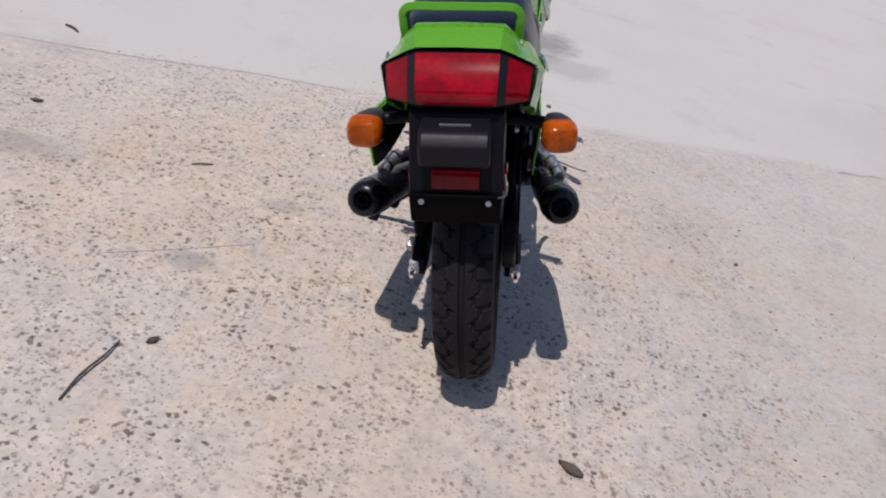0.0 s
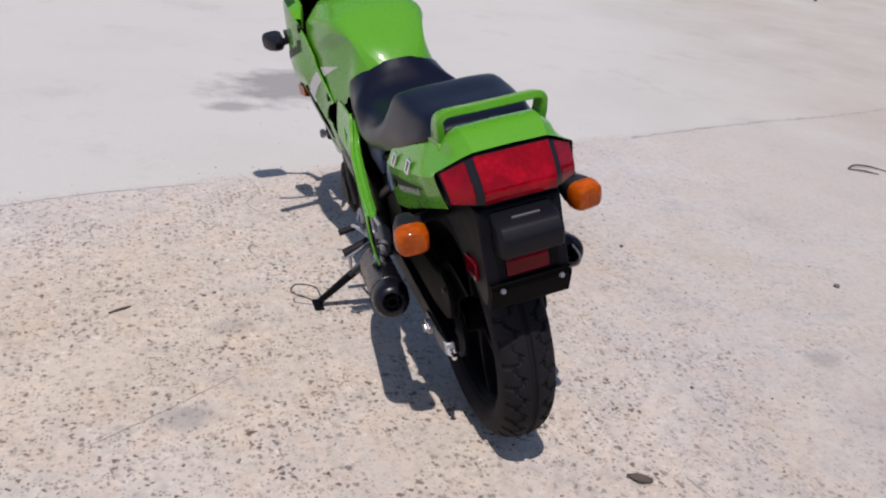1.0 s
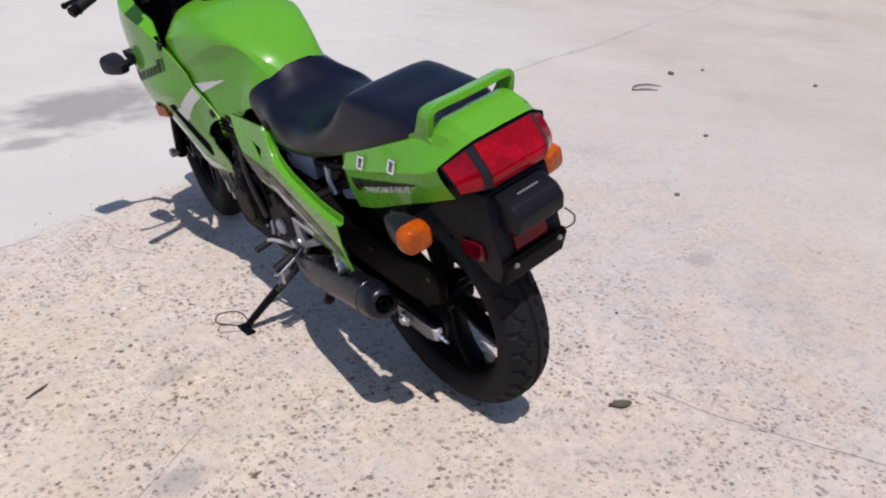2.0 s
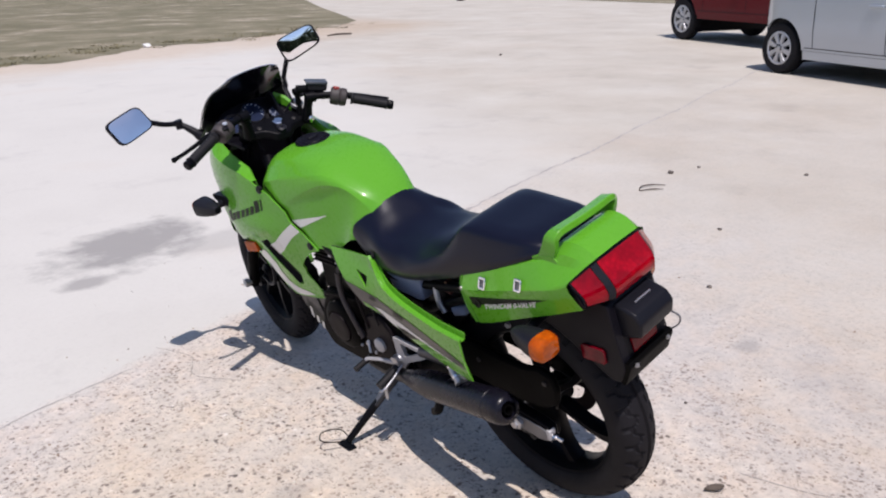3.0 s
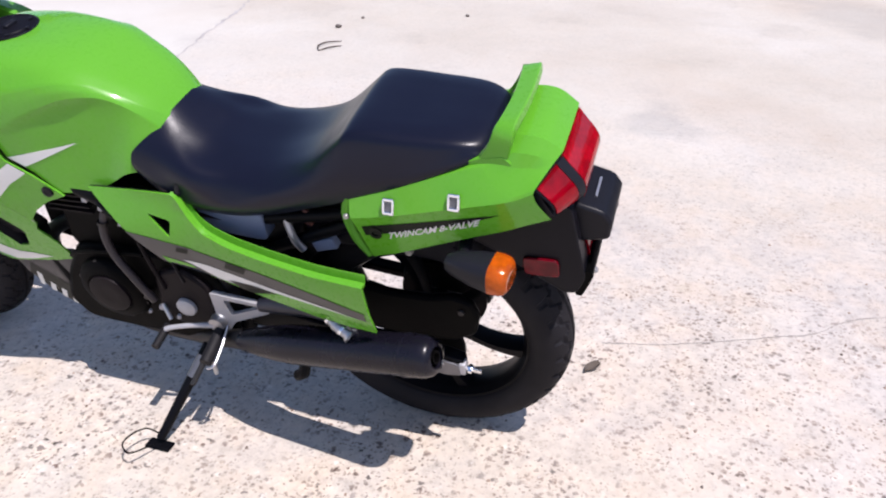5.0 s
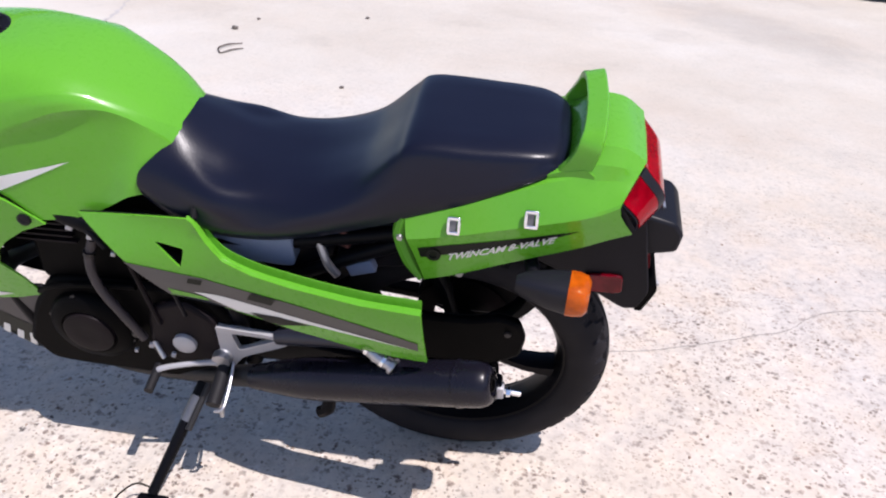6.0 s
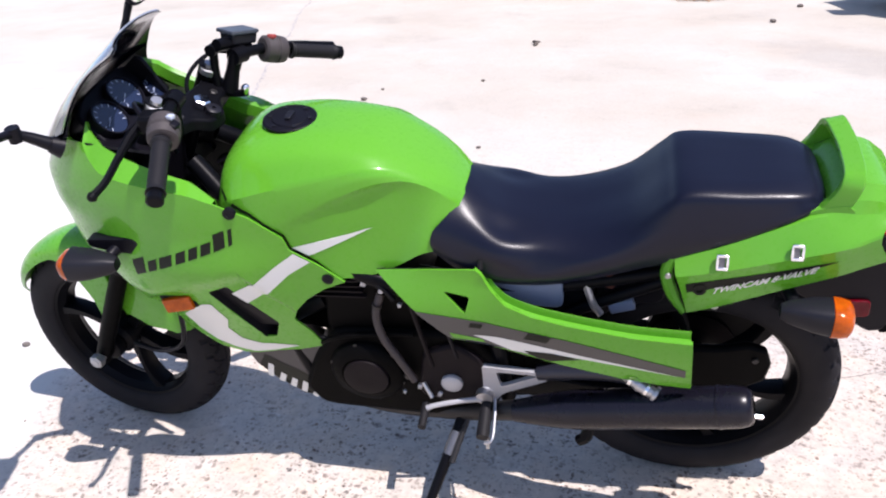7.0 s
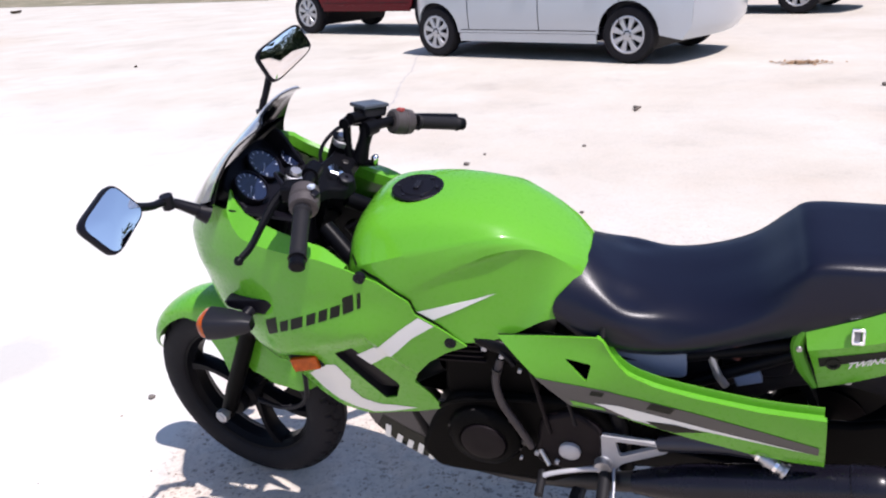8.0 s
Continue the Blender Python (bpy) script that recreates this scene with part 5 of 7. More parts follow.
part("stem_nut", steered(revolve(bmesh.new(), [(0, 0.017), (0.014, 0.017), (0.016, 0.013), (0.016, 0)], P(1.035, 0.0, 0.955), AXIS, 6)), CHROME, yoke, smooth=0)
part("cap_bracket", bar([(1.03, -0.095, 0.930), (1.0, -0.092, 0.932), (0.976, -0.088, 0.936)], 0.008, 8), BLACK_METAL, yoke)
part("stem_cap", revolve(bmesh.new(), [(-0.012, 0.0), (-0.012, 0.008), (0.0, 0.009), (0.005, 0.007), (0.008, 0.004), (0.009, 0.0)], P(0.976, -0.088, 0.947), AXIS, 20), CHROME, yoke, "bright chrome cap", smooth=80)
part("lower_yoke", steered(block(P(1.17, 0, 0.73), (0.24, 0.07, 0.03), (-27, 0, 0))), BLACK_METAL, yoke, bevel=0.006)
for side in (1, -1):
    hb = part("handlebar", steered(bar([(1.004, side * 0.100, 1.017), (0.992, side * 0.150, 1.013), (0.957, side * 0.228, 0.9955), (0.905, side * 0.335, 0.958)], 0.0112, 12, 30)), BLACK_METAL, bike, "black raised handlebar with a rubber grip")
    part("riser", steered(bar([(1.032, side * 0.100, 0.945), (1.018, side * 0.106, 0.985), (1.005, side * 0.114, 1.022)], [0.019, 0.014, 0.016], 12, 16)), BLACK_METAL, hb)
    part("clamp", steered(revolve(bmesh.new(), [(-0.016, 0.0), (-0.016, 0.017), (0.016, 0.017), (0.016, 0.0)], P(1.003, side * 0.114, 1.016), P(0.992, side * 0.150, 1.013) - P(1.004, side * 0.100, 1.017), 16)), BLACK_METAL, hb)
    part("riser_bolt", steered(revolve(bmesh.new(), [(0, 0.008), (0.006, 0.008), (0.007, 0.005), (0.007, 0)], P(1.045, side * 0.060, 0.952), AXIS, 6)), WEAR_METAL, hb, smooth=0)
    a, b = Vector((0.957, side * 0.228, 0.9955)), Vector((0.908, side * 0.33, 0.9595))
    if side < 0:
        a, b = a + Vector((-0.006, 0, -0.008)), b + Vector((-0.010, 0.006, -0.010))
    prof = []
    for k in range(25):
        f = k / 24
        prof.append(((b - a).length * f, 0.0142 + (0.0014 if k % 2 else 0.0) + (0.003 if f < 0.05 or f > 0.96 else 0)))
    part("grip", steered(revolve(bmesh.new(), [(0, 0.01)] + prof + [(prof[-1][0], 0.0)], P(*a), P(*b) - P(*a), 20)), GRIP_RUBBER, hb, "worn black rubber grip")
    part("bar_end", steered(revolve(bmesh.new(), [(0, 0.012), (0.004, 0.0145), (0.018, 0.0145), (0.021, 0.011), (0.021, 0)], P(*b), P(*b) - P(*a), 18)), BLACK_METAL, hb)
    c = P(0.972, side * 0.196, 1.0)
    ax = P(*b) - P(*a)
    sw = part("switch_housing", steered(revolve(bmesh.new(), [(-0.026, 0.0), (-0.026, 0.022), (-0.022, 0.027), (0.0, 0.029), (0.004, 0.0255), (0.008, 0.029), (0.024, 0.027), (0.027, 0.02), (0.027, 0)], c, ax, 18)), BROWN_GREY, hb, "weathered switch housing")
    if side < 0:
        part("stop_switch", steered(block(c + Vector((-0.004, -0.006, 0.029)), (0.018, 0.014, 0.010), (0, 20, 0))), RED_BUTTON, sw, "faded red stop switch", bevel=0.003)
        part("reservoir", steered(block(P(1.018, -0.150, 1.040), (0.060, 0.042, 0.024), (0, 12, -20), 1.06)), GREY_PLASTIC, hb, "grey brake fluid reservoir", bevel=0.005)
        part("reservoir_lid", steered(block(P(1.018, -0.151, 1.054), (0.068, 0.052, 0.008), (0, 12, -20))), LID_GREY, hb, "worn blue-grey reservoir lid", bevel=0.002)
        part("hose_post", steered(bar([(1.045, -0.092, 1.030), (1.048, -0.090, 1.0), (1.05, -0.088, 0.955)], 0.009, 10)), BLACK_METAL, hb)
        part("hose_fitting", steered(revolve(bmesh.new(), [(-0.012, 0.0), (-0.012, 0.012), (0.012, 0.012), (0.012, 0.0)], P(1.045, -0.092, 1.034), (1, 0, 0), 14)), BLACK_METAL, hb)
        part("master_cylinder", steered(bar([(1.03, -0.085, 1.045), (1.02, -0.13, 1.035), (1.01, -0.165, 1.02)], 0.013, 10)), BLACK_METAL, hb)
    else:
        part("switch", steered(block(c + Vector((0.0, -0.024, 0.012)), (0.02, 0.014, 0.012), (30, 0, 0))), BLACK_PLASTIC, sw, bevel=0.003)
        part("switch", steered(block(c + Vector((0.004, -0.018, 0.026)), (0.012, 0.012, 0.008))), GAUGE_MARK, sw, bevel=0.002)
        part("lever_perch", steered(block(P(1.01, 0.175, 1.005), (0.045, 0.04, 0.03), (0, 0, 20))), BLACK_METAL, hb, bevel=0.005)
    lever = [(1.03, side * 0.165, 1.0), (1.035, side * 0.20, 0.992), (1.03, side * 0.26, 0.972), (1.02, side * 0.315, 0.957), (1.025, side * 0.345, 0.947)]
    lv = part("lever", steered(bar(lever, [0.010, 0.009, 0.007, 0.0065, 0.0065], 8, 24)), BLACK_METAL, hb, "black hand lever")
    part("lever_ball", steered(revolve(bmesh.new(), [(-0.009, 0), (-0.007, 0.006), (0, 0.0095), (0.007, 0.006), (0.009, 0)], P(*lever[-1]), (1, 0, 0), 12)), BLACK_METAL, lv)
    part("cable", steered(bar([(1.035, side * 0.165, 1.0), (1.08, side * 0.13, 1.01), (1.11, side * 0.07, 0.97), (1.08, side * 0.05, 0.87)], 0.0045, 7, 24)), BLACK_PLASTIC, hb)

# ---- side panels ----
# the left one has come off its rear pegs and hangs out and down
def panel_at(s, h, lift=0.0):
    out = 0.163 + 0.0 * s - 0.018 * max(0, (s - 0.42)) / 0.2 * max(0, (h - 0.60)) / 0.1 + 0.054 * np.clip((0.46 - s) / 0.4, 0, 1)
    out += 0.012 * math.sin(math.pi * np.clip((h - 0.48) / 0.2, 0, 1))
    return P(s, out + lift, h)


PANEL = [(0.678, 0.677), (0.58, 0.688), (0.478, 0.700), (0.468, 0.692), (0.448, 0.658), (0.420, 0.630), (0.37, 0.614), (0.30, 0.606), (0.18, 0.602), (0.074, 0.610), (0.064, 0.487), (0.12, 0.480), (0.193, 0.479), (0.304, 0.489), (0.412, 0.508), (0.533, 0.528), (0.607, 0.606)]
CUT = rounded([(0.543, 0.648), (0.490, 0.640), (0.500, 0.600)], 0.12, 3)
panel = part("side_panel", sheet(PANEL, panel_at, 0.02, [CUT]), GREEN, bike, "loose lime green side panel with grey and white stripes", smooth=60, solid=0.004)
bm = bmesh.new()
rim = spline([(0.478, 0.700), (0.468, 0.692), (0.448, 0.658), (0.420, 0.630), (0.37, 0.614), (0.30, 0.606), (0.18, 0.602), (0.074, 0.610)], 30)
rows = []
for s, h in rim:
    q = panel_at(s, h)
    rows.append([bm.verts.new(q), bm.verts.new(q + Vector((0.008, 0, 0.002))), bm.verts.new(q + Vector((0.010, 0, -0.006))), bm.verts.new(q + Vector((0.020, 0.002, -0.005))), bm.verts.new(q + Vector((0.024, 0.002, 0.010)))])
for a, b in zip(rows, rows[1:]):
    for k in range(4):
        bm.faces.new((a[k], a[k + 1], b[k + 1], b[k]))
part("rim", bm, GREEN, panel, smooth=30, solid=0.002)
up = lambda s, h: panel_at(s, h, 0.0013)
part("stripe", sheet([(0.603, 0.600), (0.52, 0.590), (0.439, 0.580), (0.301, 0.570), (0.18, 0.556), (0.079, 0.541), (0.078, 0.520), (0.177, 0.522), (0.31, 0.528), (0.36, 0.506), (0.412, 0.512), (0.536, 0.532)], up, 0.015), DECAL_GREY, panel, "dull dark grey stripe")
up2 = lambda s, h: panel_at(s, h, 0.0022)
part("stripe", sheet([(0.486, 0.546), (0.43, 0.548), (0.38, 0.544), (0.26, 0.533), (0.09, 0.521), (0.26, 0.524), (0.33, 0.524), (0.37, 0.512), (0.41, 0.514), (0.45, 0.530)], up2, 0.015), DECAL_WHITE, panel, "silver-white stripe")
part("stripe", sheet([(0.385, 0.520), (0.33, 0.526), (0.27, 0.522), (0.30, 0.512), (0.33, 0.500), (0.36, 0.503)], lambda s, h: panel_at(s, h, 0.003), 0.015), DECAL_BLACK, panel, "dark swoosh")
part("stripe", sheet([(0.534, 0.548), (0.47, 0.536), (0.462, 0.526), (0.528, 0.534)], up2, 0.015), GREEN, panel, "narrow green stripe")
part("stripe", sheet([(0.375, 0.574), (0.33, 0.571), (0.34, 0.554), (0.385, 0.556)], up2, 0.015), DECAL_BLACK, panel, "dark patch")
part("stripe", sheet([(0.49, 0.580), (0.465, 0.578), (0.47, 0.566), (0.495, 0.568)], up2, 0.015), DECAL_BLACK, panel, "dark patch")
part("inner_face", sheet(PANEL, lambda s, h: panel_at(s, h, -0.006), 0.03, [CUT]), GREY_PLASTIC, panel, "dark grey inner face", smooth=60)
part("peg", bar([(0.470, 0.145, 0.694), (0.468, 0.138, 0.712)], 0.006, 8), GRIP_RUBBER, panel)
# the other one sits in its place
def panel_r(s, h):
    return P(s, -(0.145 + 0.012 * math.sin(math.pi * np.clip((h - 0.5) / 0.2, 0, 1))), h)


part("side_panel", sheet([(s, h - 0.01) for s, h in PANEL], panel_r, 0.025), GREEN, bike, "lime green side panel", smooth=60, solid=0.004)

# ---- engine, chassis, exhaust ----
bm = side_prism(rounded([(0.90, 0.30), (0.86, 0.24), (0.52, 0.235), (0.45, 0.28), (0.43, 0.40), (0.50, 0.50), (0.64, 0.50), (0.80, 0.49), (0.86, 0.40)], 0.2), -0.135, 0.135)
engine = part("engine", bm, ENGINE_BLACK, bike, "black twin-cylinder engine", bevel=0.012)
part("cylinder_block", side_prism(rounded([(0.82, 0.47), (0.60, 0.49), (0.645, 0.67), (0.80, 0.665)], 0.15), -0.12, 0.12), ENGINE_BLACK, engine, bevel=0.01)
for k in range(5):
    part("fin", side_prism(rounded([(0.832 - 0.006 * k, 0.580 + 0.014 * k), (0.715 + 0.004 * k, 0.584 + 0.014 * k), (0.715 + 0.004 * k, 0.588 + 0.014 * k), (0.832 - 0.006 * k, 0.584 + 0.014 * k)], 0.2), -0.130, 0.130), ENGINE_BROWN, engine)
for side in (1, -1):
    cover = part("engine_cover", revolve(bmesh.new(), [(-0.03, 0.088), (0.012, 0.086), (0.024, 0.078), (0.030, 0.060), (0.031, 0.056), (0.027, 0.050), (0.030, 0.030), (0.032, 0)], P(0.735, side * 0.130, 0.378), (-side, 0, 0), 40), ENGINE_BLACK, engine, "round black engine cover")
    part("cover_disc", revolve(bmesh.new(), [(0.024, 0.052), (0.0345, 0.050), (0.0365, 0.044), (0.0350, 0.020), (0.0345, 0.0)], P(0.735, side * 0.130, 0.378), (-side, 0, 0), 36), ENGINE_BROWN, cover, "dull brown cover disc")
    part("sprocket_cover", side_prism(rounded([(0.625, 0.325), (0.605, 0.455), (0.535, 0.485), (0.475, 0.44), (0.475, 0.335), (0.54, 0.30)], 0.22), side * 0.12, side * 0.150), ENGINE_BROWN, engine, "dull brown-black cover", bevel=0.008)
    for a in range(6):
        q = P(0.735 + 0.08 * math.cos(a * 1.047 + 0.3), side * 0.142, 0.378 + 0.08 * math.sin(a * 1.047 + 0.3))
        part("bolt", revolve(bmesh.new(), [(0, 0.006), (0.006, 0.006), (0.006, 0)], q, (-side, 0, 0), 6), WEAR_METAL, engine, smooth=0)
    part("main_tube", bar([(1.05, side * 0.06, 0.86), (0.92, side * 0.12, 0.76), (0.74, side * 0.125, 0.66), (0.60, side * 0.125, 0.60), (0.47, side * 0.12, 0.53), (0.44, side * 0.11, 0.40), (0.43, side * 0.11, 0.30)], 0.019, 10, 40), BLACK_METAL, bike, "black steel chassis tube")
    part("seat_tube", bar([(0.60, side * 0.115, 0.655), (0.40, side * 0.11, 0.625), (0.20, side * 0.10, 0.655), (-0.02, side * 0.09, 0.71), (-0.18, side * 0.07, 0.735)], 0.014, 10, 36), BLACK_METAL, bike, "black steel seat tube")
    part("brace_tube", bar([(0.46, side * 0.11, 0.46), (0.30, side * 0.105, 0.56), (0.10, side * 0.10, 0.665)], 0.013, 10, 20), BLACK_METAL, bike)
    part("down_tube", bar([(1.05, side * 0.05, 0.80), (0.95, side * 0.10, 0.55), (0.87, side * 0.11, 0.30)], 0.016, 10, 20), BLACK_METAL, bike)
# coolant hose and cables on the near side, and pale blocks added as highlights
hose = part("coolant_hose", bar([(0.682, 0.130, 0.60), (0.694, 0.142, 0.555), (0.686, 0.150, 0.50), (0.655, 0.154, 0.435), (0.628, 0.152, 0.372)], 0.0088, 12, 36), HOSE_GREY, bike, "grey-brown coolant hose")
for q in ((0.690, 0.139, 0.575), (0.640, 0.150, 0.385)):
    part("clamp", revolve(bmesh.new(), [(-0.005, 0.0090), (-0.005, 0.0108), (0.005, 0.0108), (0.005, 0.0090)], P(*q), (0, -0.3, 1), 14), WEAR_METAL, hose)
for pts, r, mat, tag in (
    ([(0.700, 0.128, 0.642), (0.672, 0.142, 0.628), (0.650, 0.146, 0.60)], 0.006, BLACK_PLASTIC, "black spark plug lead"),
    ([(0.640, 0.138, 0.66), (0.620, 0.145, 0.60), (0.600, 0.150, 0.50), (0.585, 0.152, 0.42)], 0.005, ENGINE_BROWN, "thin breather hose"),
    ([(0.560, 0.138, 0.62), (0.545, 0.148, 0.52), (0.530, 0.150, 0.45)], 0.004, BLACK_PLASTIC, "thin clutch cable"),
    ([(0.835, 0.125, 0.44), (0.80, 0.138, 0.47), (0.72, 0.140, 0.49), (0.62, 0.140, 0.50)], 0.006, ENGINE_BLACK, "black oil line"),
):
    part("hose", bar(pts, r, 8, 24), mat, bike, tag)
# pale blocks that imitate bright highlights on the dark engine
for s, l, h, w in ((0.712, 0.136, 0.632, 0.012), (0.676, 0.141, 0.618, 0.010), (0.640, 0.144, 0.585, 0.008), (0.618, 0.150, 0.352, 0.010), (0.574, 0.156, 0.338, 0.009), (0.655, 0.150, 0.33, 0.007)):
    part("highlight_bit", block(P(s, l, h), (0.008, w, w * 1.3), (20, 0, 10)), DULL_ALU, engine, "small pale block standing for a highlight", bevel=0.002)
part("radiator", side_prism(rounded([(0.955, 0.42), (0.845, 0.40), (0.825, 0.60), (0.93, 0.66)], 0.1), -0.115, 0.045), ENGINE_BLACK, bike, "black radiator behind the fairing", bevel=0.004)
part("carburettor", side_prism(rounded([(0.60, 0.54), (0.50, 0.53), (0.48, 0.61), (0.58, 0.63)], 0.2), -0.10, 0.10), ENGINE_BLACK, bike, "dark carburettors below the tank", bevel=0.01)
part("airbox", side_prism(rounded([(0.48, 0.53), (0.27, 0.53), (0.24, 0.65), (0.47, 0.66)], 0.2), -0.09, 0.09), BLACK_PLASTIC, bike, "black airbox", bevel=0.012)
bottle = part("coolant_bottle", side_prism(rounded([(0.465, 0.664), (0.432, 0.660), (0.420, 0.645), (0.385, 0.645), (0.375, 0.662), (0.335, 0.666), (0.315, 0.660), (0.312, 0.585), (0.44, 0.590)], 0.18), 0.080, 0.124), TANK_PLASTIC, bike, "pale translucent coolant bottle", bevel=0.008)
part("wiring_tape", bar([(0.27, 0.11, 0.64), (0.255, 0.12, 0.60), (0.24, 0.12, 0.575)], 0.008, 8), ALUMINIUM, bike)
part("battery_box", side_prism(rounded([(0.25, 0.56), (0.12, 0.58), (0.11, 0.68), (0.24, 0.67)], 0.15), -0.10, 0.085), BLACK_PLASTIC, bike, "black battery box", bevel=0.006)
part("relay", block(P(0.225, 0.098, 0.648), (0.02, 0.026, 0.034), (20, 0, 0)), RELAY_RED, bike, "faded red relay", bevel=0.003)
part("relay", block(P(0.20, 0.10, 0.585), (0.02, 0.05, 0.026), (-20, 0, 0)), TANK_PLASTIC, bike, "pale grey connector", bevel=0.003)
part("rear_shock", bar([(0.28, 0.0, 0.58), (0.22, 0.0, 0.36)], 0.04, 14), BLACK_METAL, bike)
part("inner_guard", side_prism(rounded([(0.36, 0.40), (0.30, 0.56), (0.10, 0.66), (-0.05, 0.68), (-0.05, 0.66), (0.12, 0.62), (0.27, 0.50), (0.32, 0.38)], 0.2), -0.075, 0.075), BLACK_PLASTIC, bike, "black inner mudguard", bevel=0.006)

# swing arm, chain
for side in (1, -1):
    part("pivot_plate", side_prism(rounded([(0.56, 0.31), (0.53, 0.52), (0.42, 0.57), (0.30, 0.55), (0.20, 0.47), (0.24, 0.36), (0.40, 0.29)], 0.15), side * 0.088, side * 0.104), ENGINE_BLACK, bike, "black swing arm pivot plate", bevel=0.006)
arm = part("swing_arm", bar([(0.46, 0.0, 0.36), (0.40, 0.0, 0.36)], 0.03, 12), BLACK_METAL, bike, "black swing arm")
for side in (1, -1):
    if side > 0:
        ARM = [(0.47, 0.39), (0.20, 0.355), (-0.03, 0.335), (-0.068, 0.325), (-0.070, 0.285), (-0.01, 0.280), (0.20, 0.29), (0.47, 0.325)]
    else:
        ARM = [(0.47, 0.385), (0.20, 0.350), (-0.03, 0.335), (-0.068, 0.325), (-0.070, 0.285), (0.06, 0.288), (0.12, 0.322), (0.20, 0.330), (0.47, 0.350)]
    part("swing_arm_leg", side_prism(rounded(ARM, 0.15), side * 0.088, side * 0.118), BLACK_METAL, arm, bevel=0.006)
    part("axle_nut", revolve(bmesh.new(), [(0, 0.019), (0.012, 0.019), (0.014, 0.012), (0.02, 0.011), (0.02, 0)], P(0.033, side * 0.123, 0.307), (-side, 0, 0), 6), ALUMINIUM, arm, smooth=0)
    part("end_plate", side_prism(rounded([(0.075, 0.328), (0.070, 0.292), (-0.03, 0.280), (-0.064, 0.287), (-0.060, 0.318), (0.0, 0.328)], 0.2), side * 0.1185, side * 0.1235), WEAR_BARE, arm, "scuffed aluminium axle plate", bevel=0.0015)
    part("chain_adjuster", block(P(-0.066, side * 0.112, 0.305), (0.022, 0.014, 0.032)), DULL_ALU, arm, bevel=0.003)
    part("adjuster_bolt", bar([(-0.072, side * 0.114, 0.305), (-0.106, side * 0.114, 0.302)], 0.005, 8), CHROME, arm)
    part("adjuster_nut", revolve(bmesh.new(), [(0, 0.010), (0.008, 0.010), (0.008, 0)], P(-0.078, side * 0.114, 0.3045), (0, -1, 0), 6), CHROME, arm, smooth=0)
part("rear_caliper", side_prism(rounded([(0.135, 0.335), (0.105, 0.440), (0.0, 0.470), (-0.10, 0.450), (-0.125, 0.385), (-0.08, 0.315), (0.0, 0.308), (0.09, 0.315)], 0.2), -0.112, -0.082), BLACK_METAL, arm, "black rear brake caliper", bevel=0.006)
GUARD = [(0.40, 0.425), (0.30, 0.470), (0.19, 0.490), (0.08, 0.478), (0.0, 0.482), (-0.05, 0.497), (-0.088, 0.486), (-0.102, 0.448), (-0.095, 0.402), (-0.05, 0.372), (0.04, 0.362), (0.20, 0.372), (0.40, 0.385)]
guard_plate = part("chain_guard", side_prism(rounded(GUARD, 0.2), 0.084, 0.106), ENGINE_BLACK, arm, "black plastic chain guard over the wheel", bevel=0.007)
for q in ((0.16, 0.107, 0.445), (-0.068, 0.107, 0.462)):
    part("bolt", revolve(bmesh.new(), [(0, 0.007), (0.004, 0.006), (0.004, 0)], P(*q), (-1, 0, 0), 10), WEAR_METAL, guard_plate)
link_a, link_b = block((0, 0, 0), (0.012, 0.0165, 0.009)), block((0, 0, 0), (0.018, 0.0165, 0.012))
links = []
for bm in (link_a, link_b):
    me = bpy.data.meshes.new("chain_link")
    bm.to_mesh(me)
    bm.free()
    me.materials.append(WEAR_METAL)
    links.append(me)
for h0, h1 in ((0.435, 0.392), (0.355, 0.222)):
    for k in range(32):
        f = k / 31
        ob = new("chain_link", links[k % 2])
        ob.parent = arm
        ob.matrix_basis = Matrix.Translation(P(0.52 - 0.487 * f, 0.076, h0 + (h1 - h0) * f)) @ Matrix.Rotation(math.atan2(h0 - h1, 0.487), 4, "X")

